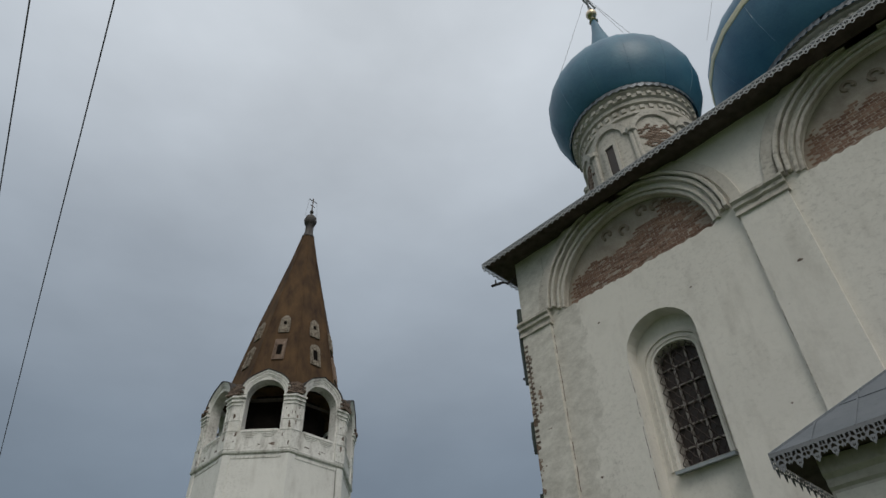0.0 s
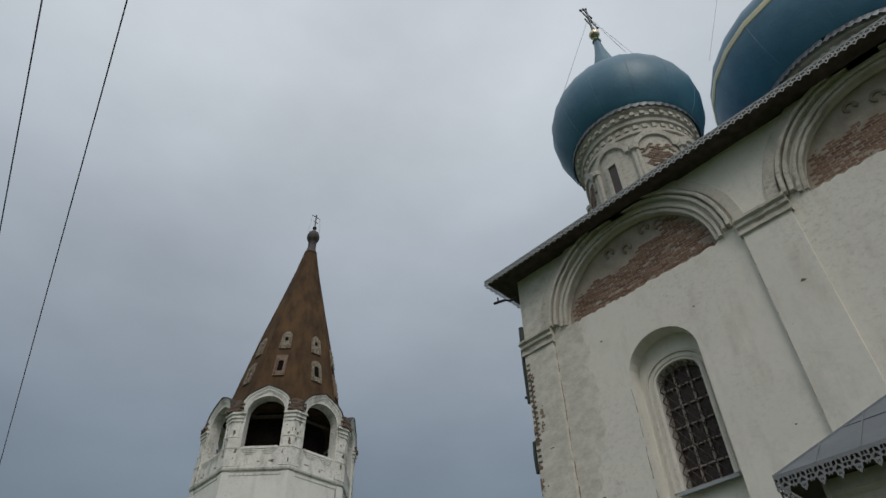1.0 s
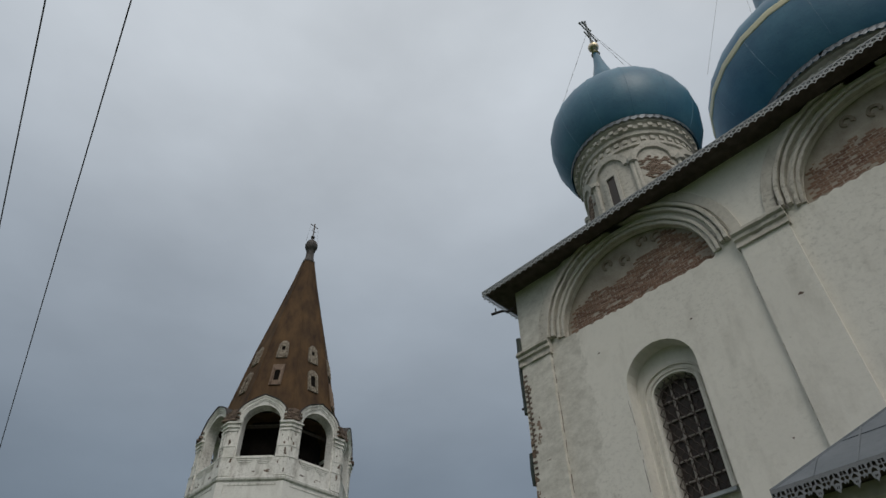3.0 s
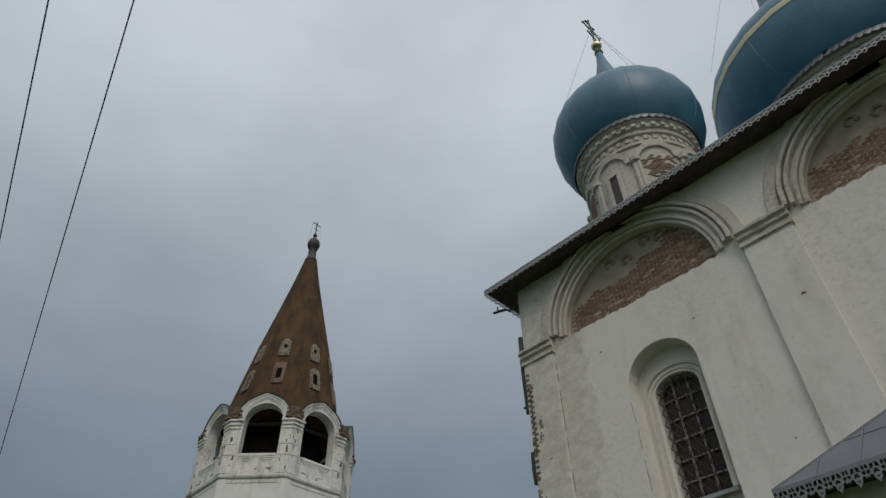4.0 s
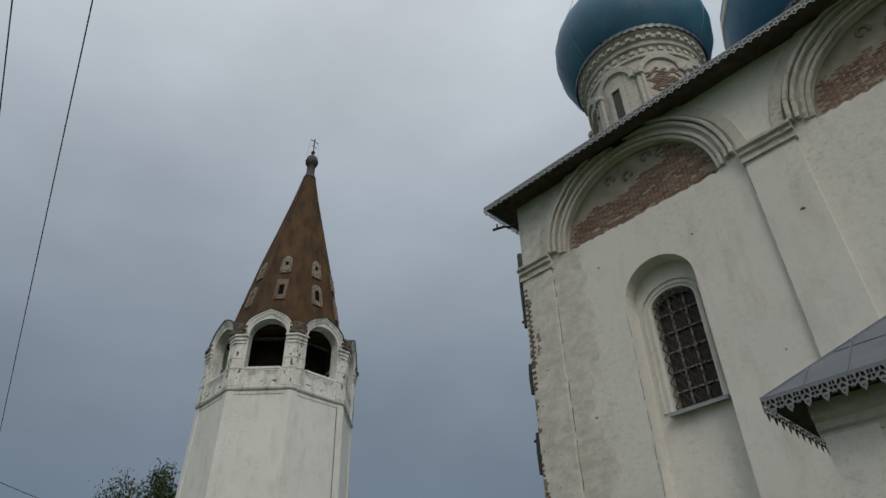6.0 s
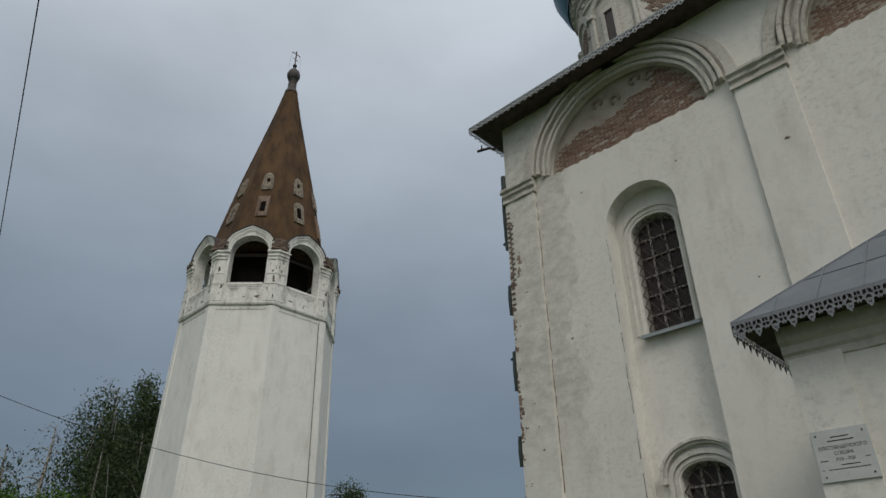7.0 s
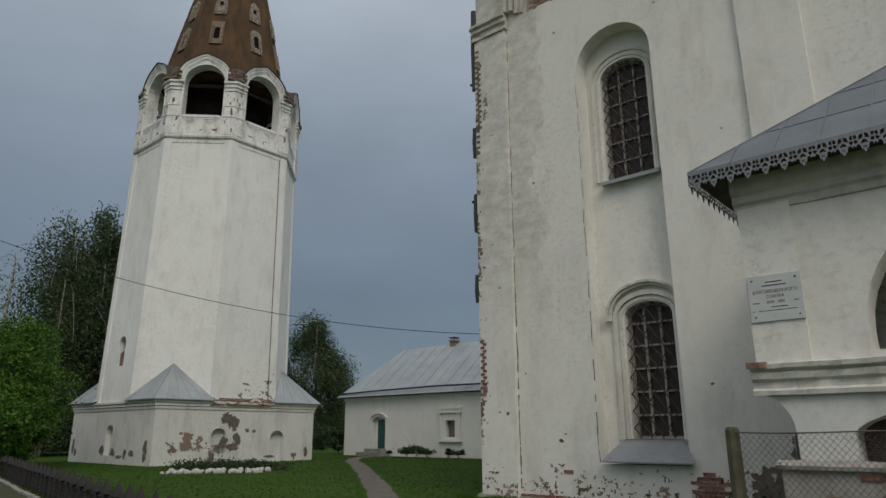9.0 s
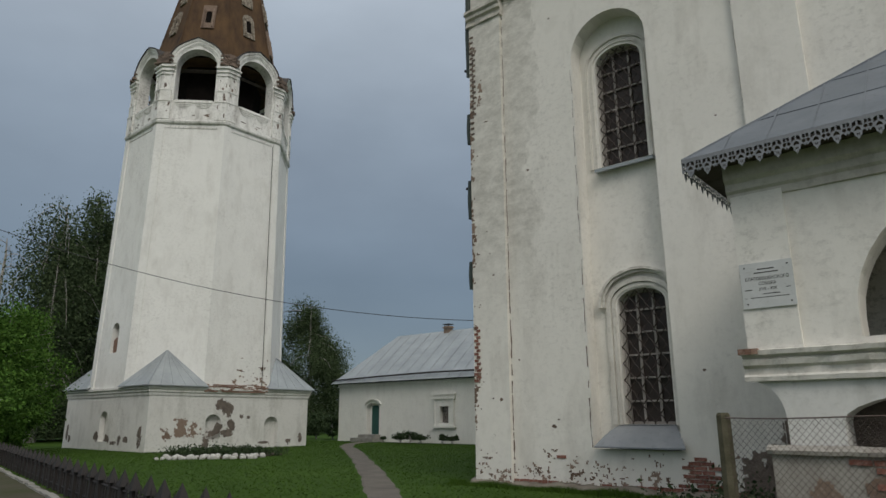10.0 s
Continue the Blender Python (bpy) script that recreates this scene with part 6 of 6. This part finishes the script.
tagged(part("flower_bed", bm, M_SOIL, None), "dark soil flower bed beside the tower", "flower bed", kind="structure")
rr = random.Random(8)
stone_me = []
for k in range(5):
    bm = bmesh.new()
    bmesh.ops.create_icosphere(bm, subdivisions=2, radius=1.0)
    for vtx in bm.verts:
        vtx.co *= 1 + 0.22 * noise.noise(vtx.co * 1.6 + Vector((k * 3, 0, 0)))
    stone_me.append(mesh_of("edging_stone", bm, M_STONE))
for row, (a, b) in enumerate((((-27.2, 14.1), (-24.6, 17.1)), ((-27.95, 14.85), (-25.35, 17.85)))):
    for k in range(19):
        f = (k + rr.uniform(-0.4, 0.4)) / 18
        ob = new("edging_stone", stone_me[rr.randrange(5)])
        sc = rr.uniform(0.07, 0.14)
        ob.matrix_basis = pose(a[0] + (b[0] - a[0]) * f + rr.uniform(-0.05, 0.05), a[1] + (b[1] - a[1]) * f, sc * 0.55, 0, 0, rr.uniform(0, 360)) @ Matrix.Diagonal((sc * 1.2, sc, sc * 0.95, 1))
        tagged(ob, "rounded whitewashed stone edging the flower bed", "stone", "stones round the bed")
P = []
for k in range(46):
    f, g = rr.random(), rr.random()
    c = np.array([-29.6 + 3.8 * f, 15.6 + 2.6 * f + 1.6 * g - 0.6, 0.2])
    P.append(c + rngf.normal(size=(70, 3)) * np.array([0.24, 0.24, 0.12]))
P = np.concatenate(P)
P = P[P[:, 2] > 0.05]
bed = new("bed_plants", leaf_mesh("bed_plants", P, 0.12, M_LEAFD, 79))
tagged(bed, "low dark green plants in the flower bed", "plants", kind="stuff")

# ---- grass ----
rng = np.random.default_rng(4)
N = 160000
gx = rng.uniform(-44, -6, N)
gy = rng.uniform(2.0, 34.2, N)
keep = gy > (2.97 - 0.2097 * gx) - 0.15
keep &= ~((np.abs(gx - TX) < HB + 0.1) & (np.abs(gy - TY) < HB + 0.1))
keep &= ~((gx > -10.75) & (gy > 13.85))
wx = np.array([w[0] for w in way])
wy = np.array([w[1] for w in way])
pyx = np.interp(-gx, -wx, wy)
keep &= ~((np.abs(gy - pyx) < 0.62) & (gx < -8.2) & (gx > -35.5))
gx, gy = gx[keep], gy[keep]
n = len(gx)
ang = rng.uniform(0, 2 * np.pi, n)
hh = rng.uniform(0.015, 0.035, n) * np.where(rng.random(n) < 0.03, 1.8, 1.0)
hh = np.where((np.abs(gx - TX) < HB + 0.5) & (np.abs(gy - TY) < HB + 0.5), hh * 2.2, hh)
ww = rng.uniform(0.012, 0.03, n)
dx, dy = np.cos(ang), np.sin(ang)
ox, oy = rng.normal(0, 0.07, n), rng.normal(0, 0.07, n)
A = np.stack([gx - dx * ww, gy - dy * ww, np.zeros(n) - 0.01], 1)
B = np.stack([gx + dx * ww, gy + dy * ww, np.zeros(n) - 0.01], 1)
C = np.stack([gx + ox, gy + oy, hh], 1)
V = np.stack([A, B, C], 1).reshape(-1, 3)
me = bpy.data.meshes.new("grass")
me.from_pydata(V.tolist(), [], np.arange(3 * n).reshape(-1, 3).tolist())
me.materials.append(M_GRASSB)
tagged(new("grass", me), "short green grass blades of the lawn", "grass", kind="stuff")


P = []
for k in range(60):
    c = np.array([rngf.uniform(-3.0, 4.8), rngf.uniform(8.5, 9.3), 0.12])
    P.append(c + rngf.normal(size=(60, 3)) * np.array([0.13, 0.13, 0.14]))
for k in range(70):
    c = np.array([rngf.uniform(-4.4, -2.7), rngf.uniform(9.0, 13.7), 0.16])
    P.append(c + rngf.normal(size=(60, 3)) * np.array([0.14, 0.14, 0.17]))
P = np.concatenate(P)
P = P[P[:, 2] > 0.0]
weeds = new("weeds", leaf_mesh("weeds", P, 0.08, M_LEAFD, 81))
tagged(weeds, "rank dark weeds behind the wire fence", "weeds", kind="stuff")

N = 9000
gx = rng.uniform(-11.2, -2.9, N)
gy = 13.72 - np.abs(rng.normal(0, 0.16, N))
hh = rng.uniform(0.06, 0.20, N) * (0.45 + 0.55 * np.abs(np.sin(gx * 2.1) * np.cos(gx * 0.9)))
ww = rng.uniform(0.005, 0.011, N)
ang = rng.uniform(0, 2 * np.pi, N)
dx, dy = np.cos(ang) * ww, np.sin(ang) * ww
V = np.stack([np.stack([gx - dx, gy - dy, np.zeros(N)], 1), np.stack([gx + dx, gy + dy, np.zeros(N)], 1),
              np.stack([gx + rng.normal(0, 0.04, N), gy + rng.normal(0, 0.04, N), hh], 1)], 1).reshape(-1, 3)
me = bpy.data.meshes.new("rank_grass")
me.from_pydata(V.tolist(), [], np.arange(3 * N).reshape(-1, 3).tolist())
me.materials.append(M_GRASSB)
tagged(new("rank_grass", me), "uncut grass along the foot of the church wall", "grass", kind="stuff")

# ---- cracks and spalled edges in the plaster ----
M_CRACK = plain("open_crack", (0.10, 0.075, 0.06), (0.20, 0.15, 0.12), 7, 0.95)


def crack(x, y, z0, z1, width, seed, parent, gap=0.12):
    """A ragged upright crack on a plane facing south, broken into lengths."""
    rk = random.Random(seed)
    z = z0
    while z < z1:
        ln = rk.uniform(0.12, 0.9)
        top = min(z1, z + ln)
        nseg = max(3, int((top - z) / 0.07))
        lf, rt = [], []
        for k in range(nseg + 1):
            zz = z + (top - z) * k / nseg
            w = width * (0.15 + 0.95 * abs(noise.noise(Vector((seed, zz * 2.7, 1)))) + rk.uniform(0, 0.5))
            dx = 0.035 * noise.noise(Vector((seed + 3, zz * 1.6, 5)))
            lf.append((x + dx - w * 0.5, zz))
            rt.append((x + dx + w * 0.5, zz))
        bm = bmesh.new()
        plate(bm, [lf + rt[::-1]], front(y - 0.003), (0, 0.01, 0))
        part("crack", bm, M_CRACK, parent)
        z = top + rk.uniform(0.0, gap)


crack(-9.515, FY, 0.3, 5.2, 0.055, 1, cathedral, 0.22)
crack(-9.515, FY, 5.2, 12.85, 0.030, 2, cathedral, 0.30)
crack(-7.40, FY, 0.95, 5.0, 0.030, 3, cathedral, 0.35)
crack(-7.40, FY, 5.0, 10.6, 0.022, 4, cathedral, 0.45)
crack(-3.36, FY, 6.2, 12.8, 0.010, 5, cathedral, 0.3)
rk = random.Random(14)
for k in range(34):
    x, z = rk.uniform(-10.3, -2.4), rk.uniform(0.3, 12.5)
    if -7.6 < x < -5.2 or -3.5 < x < -3.2 or -9.7 < x < -9.4:
        continue
    y = FY - 0.11 if (x < -9.53 or x > -3.33) else FY
    sz = rk.uniform(0.015, 0.05)
    bm = bmesh.new()
    out = []
    for q in range(10):
        a = 2 * math.pi * q / 10
        r = sz * rk.uniform(0.6, 1.3)
        out.append((x + 1.5 * r * math.cos(a), z + r * math.sin(a)))
    plate(bm, [out], front(y - 0.003), (0, 0.01, 0))
    part("plaster_chip", bm, M_CRACK, cathedral)


def foot_flakes(x, z):
    n = 0.5 * noise.noise(Vector((x * 2.1, z * 3.2, 3))) + 0.6 * noise.noise(Vector((x * 8, z * 10, 5))) + 0.55 * noise.noise(Vector((x * 19, z * 21, 8)))
    return n > 0.02 + 0.62 * z and not (-7.4 < x < -5.2 and z > 0.85)


flaked("flaked_patch", foot_flakes, -9.5, -3.34, 0.05, 1.3, 0.028, lambda u, v, d: Vector((u, FY - d, v)), M_OLDBR, cathedral, "flaking lime plaster at the wall foot")
flaked("flaked_patch", foot_flakes, WX, -9.54, 0.05, 1.3, 0.028, lambda u, v, d: Vector((u, FY - 0.11 - d, v)), M_OLDBR, cathedral)
flaked("flaked_patch", foot_flakes, -3.32, -2.6, 0.05, 1.3, 0.028, lambda u, v, d: Vector((u, FY - 0.11 - d, v)), M_OLDBR, cathedral)


# Dark corner by the porch: dirty bare wall plus shade painted into the patch.
def shaded_corner(x, z):
    n = 0.6 * noise.noise(Vector((x * 2, z * 2, 23))) + 0.4 * noise.noise(Vector((x * 7, z * 7, 25)))
    return z < 0.75 + 0.55 * (x + 4.2) + 0.9 * n


flaked("flaked_patch", shaded_corner, -4.2, -3.34, 0.05, 1.9, 0.03, lambda u, v, d: Vector((u, FY - 0.008 - d, v)), M_BARE_SHADE, cathedral, "bare dirty masonry beside the porch, with shade painted in")
flaked("flaked_patch", shaded_corner, -3.32, -2.3, 0.05, 1.9, 0.03, lambda u, v, d: Vector((u, FY - 0.118 - d, v)), M_BARE_SHADE, cathedral, "bare dirty masonry beside the porch, with shade painted in")


def corner_flakes(x, z):
    n = 0.7 * noise.noise(Vector((x * 2.4, z * 1.3, 13))) + 0.6 * noise.noise(Vector((x * 6, z * 5, 15))) + 0.4 * noise.noise(Vector((x * 17, z * 15, 18)))
    return n > 0.27 + 0.75 * (x - WX)


flaked("flaked_patch", corner_flakes, WX, -9.9, 1.3, 12.8, 0.032, lambda u, v, d: Vector((u, FY - 0.11 - d, v)), M_OLDBR, cathedral, "bare brick along the flaking corner")

# uneven footing of rubble at the wall's foot
bm = bmesh.new()
rows = []
for k in range(90):
    x = WX - 0.12 + (8.3) * k / 89
    w = 0.10 + 0.07 * noise.noise(Vector((x * 1.7, 2, 0))) + 0.03 * noise.noise(Vector((x * 6, 1, 0)))
    hgt2 = 0.10 + 0.09 * noise.noise(Vector((x * 1.3, 7, 3))) + 0.04 * noise.noise(Vector((x * 5, 5, 3)))
    rows.append([bm.verts.new(p) for p in ((x, FY - 0.01, hgt2 + 0.05), (x, FY - 0.11 - w * 0.5, hgt2), (x, FY - 0.12 - w, hgt2 * 0.4), (x, FY - 0.16 - w, -0.05), (x, FY - 0.01, -0.05))])
for a, b in zip(rows, rows[1:]):
    for q in range(5):
        bm.faces.new((a[q], a[(q + 1) % 5], b[(q + 1) % 5], b[q]))
bm.faces.new(rows[0])
bm.faces.new(rows[-1])
part("footing", bm, M_FOOT, cathedral, "crumbling lime-washed footing", smooth=True)

# ---- bricks laid bare ----
def brick_stock(material):
    out = []
    for k in range(6):
        rk = random.Random(k)
        bm = bmesh.new()
        vv = box(bm, 0, 0.240, 0, 0.09, 0, 0.066)
        for q in vv:
            q.co += Vector((rk.uniform(-0.007, 0.007), rk.uniform(-0.008, 0.008), rk.uniform(-0.006, 0.006)))
        out.append(mesh_of("brick", bm, material))
    return out


BRK, BRK_RED, BRK_DARK = brick_stock(M_BRICK), brick_stock(M_REDBR), brick_stock(M_CRUMB)


def brick_field(inside, x0, x1, z0, z1, y, parent, seed, joined=False, limit=300, sx=1.0, stock=BRK):
    """Courses of bricks with recessed joints, on the plane y, where inside(x, z) holds."""
    rk = random.Random(seed)
    made, rest, row = 0, [], 0
    z = z0
    while z < z1:
        x = x0 - (0.13 * sx if row % 2 else 0.0)
        while x < x1:
            if inside(x + 0.125 * sx, z + 0.04):
                m = pose(x + rk.uniform(-0.006, 0.006), y + rk.uniform(-0.006, 0.005), z, 0, rk.uniform(-0.8, 0.8), rk.uniform(-1.2, 1.2)) @ Matrix.Diagonal((sx, 1, 1, 1))
                if not joined and made < limit:
                    ob = new("brick", stock[rk.randrange(6)])
                    ob.parent = parent
                    ob.matrix_basis = m
                    made += 1
                else:
                    rest.append(m)
            x += 0.262 * sx
        z += 0.086
        row += 1
    if rest:
        verts, faces = [], []
        src = BRK[0]
        for m in rest:
            o = len(verts)
            verts += [tuple(m @ v.co) for v in src.vertices]
            faces += [[o + i for i in p.vertices] for p in src.polygons]
        me = bpy.data.meshes.new("brickwork")
        me.from_pydata(verts, [], faces)
        me.materials.append(M_BRICK)
        ob = new("brickwork", me)
        ob.parent = parent
        tagged(ob, "bare red brickwork", kind="stuff")


def tym_inside(c, seed):
    def f(x, z):
        u, w = (x - c) / 2.36, (z - TYM_Z) / (0.94 * 2.38)
        if u * u + w * w > 1 or z < TYM_Z - 0.10:
            return False
        lim = 1.30 + 0.34 * (x - c) / 2.4 + 0.28 * noise.noise(Vector((x * 0.9 + seed, z * 0.9, seed))) + 0.25 * noise.noise(Vector((x * 3, z * 3, seed)))
        if x > c + 1.1:
            lim += 0.6
        return z - TYM_Z < lim
    return f


for k, (a, b) in enumerate(BAYS[:2]):
    c = (a + b) / 2
    brick_field(tym_inside(c, 3.7 + 5 * k), c - 2.5, c + 2.5, TYM_Z - 0.086, TYM_Z + 2.4, FY + 0.252, cathedral, 50 + k, joined=(k == 1))


def ragged(cx, cz, rx, rz, seed):
    def f(x, z):
        d = ((x - cx) / rx) ** 2 + ((z - cz) / rz) ** 2
        return d < 1 + 0.9 * noise.noise(Vector((x * 2.3, z * 2.3, seed)))
    return f


foot = new("wall_foot")
foot.parent = cathedral
brick_field(ragged(-4.95, 0.50, 0.36, 0.30, 2.0), -5.9, -4.3, 0.05, 0.9, FY - 0.022, foot, 61, stock=BRK_RED)
brick_field(ragged(-5.2, 0.08, 1.9, 0.15, 5.0), -7.6, -3.2, 0.03, 0.32, FY - 0.02, foot, 62, stock=BRK_RED)
brick_field(ragged(-8.22, 0.73, 0.16, 0.07, 1.0), -8.32, -8.2, 0.69, 0.80, FY - 0.02, foot, 63, stock=BRK_RED)
brick_field(ragged(-9.0, 0.10, 0.7, 0.12, 8.0), -9.5, -8.3, 0.03, 0.25, FY - 0.02, foot, 64, stock=BRK_RED)
brick_field(ragged(-10.53, 3.1, 0.10, 0.9, 4.0), -10.53, -10.40, 1.9, 4.2, FY - 0.124, foot, 65, sx=0.5, stock=BRK_RED)
brick_field(ragged(-10.54, 11.0, 0.085, 1.6, 6.0), -10.53, -10.40, 8.3, 12.8, FY - 0.122, foot, 66, sx=0.5, stock=BRK_DARK)
pf = new("plinth_foot")
pf.parent = porch
brick_field(ragged(-1.1, 0.95, 0.22, 0.2, 2.5), -1.6, -0.7, 0.6, 1.12, PY - 0.12, pf, 67, stock=BRK_RED)
brick_field(ragged(-0.7, 1.08, 0.8, 0.1, 7.5), -2.0, 0.8, 0.95, 1.15, PY - 0.12, pf, 68, stock=BRK_RED)
brick_field(ragged(-0.9, 0.35, 0.5, 0.2, 9.5), -1.6, 0.2, 0.1, 0.6, PY - 0.12, pf, 69, stock=BRK_RED)
rk = random.Random(70)
tb = new("base_bricks")
tb.parent = bell
for row in range(5):
    y = -2.1 + (0.13 if row % 2 else 0)
    while y < 1.7:
        if noise.noise(Vector((y * 1.9, row * 1.3, 3))) > -0.22:
            ob = new("brick", BRK[rk.randrange(6)])
            ob.parent = tb
            ob.matrix_basis = pose(HB + 0.185 - rk.uniform(0, 0.05), y + rk.uniform(-0.012, 0.012), 3.08 + 0.086 * row, 0, rk.uniform(-3, 3), 90 + rk.uniform(-4, 4))
        y += 0.262
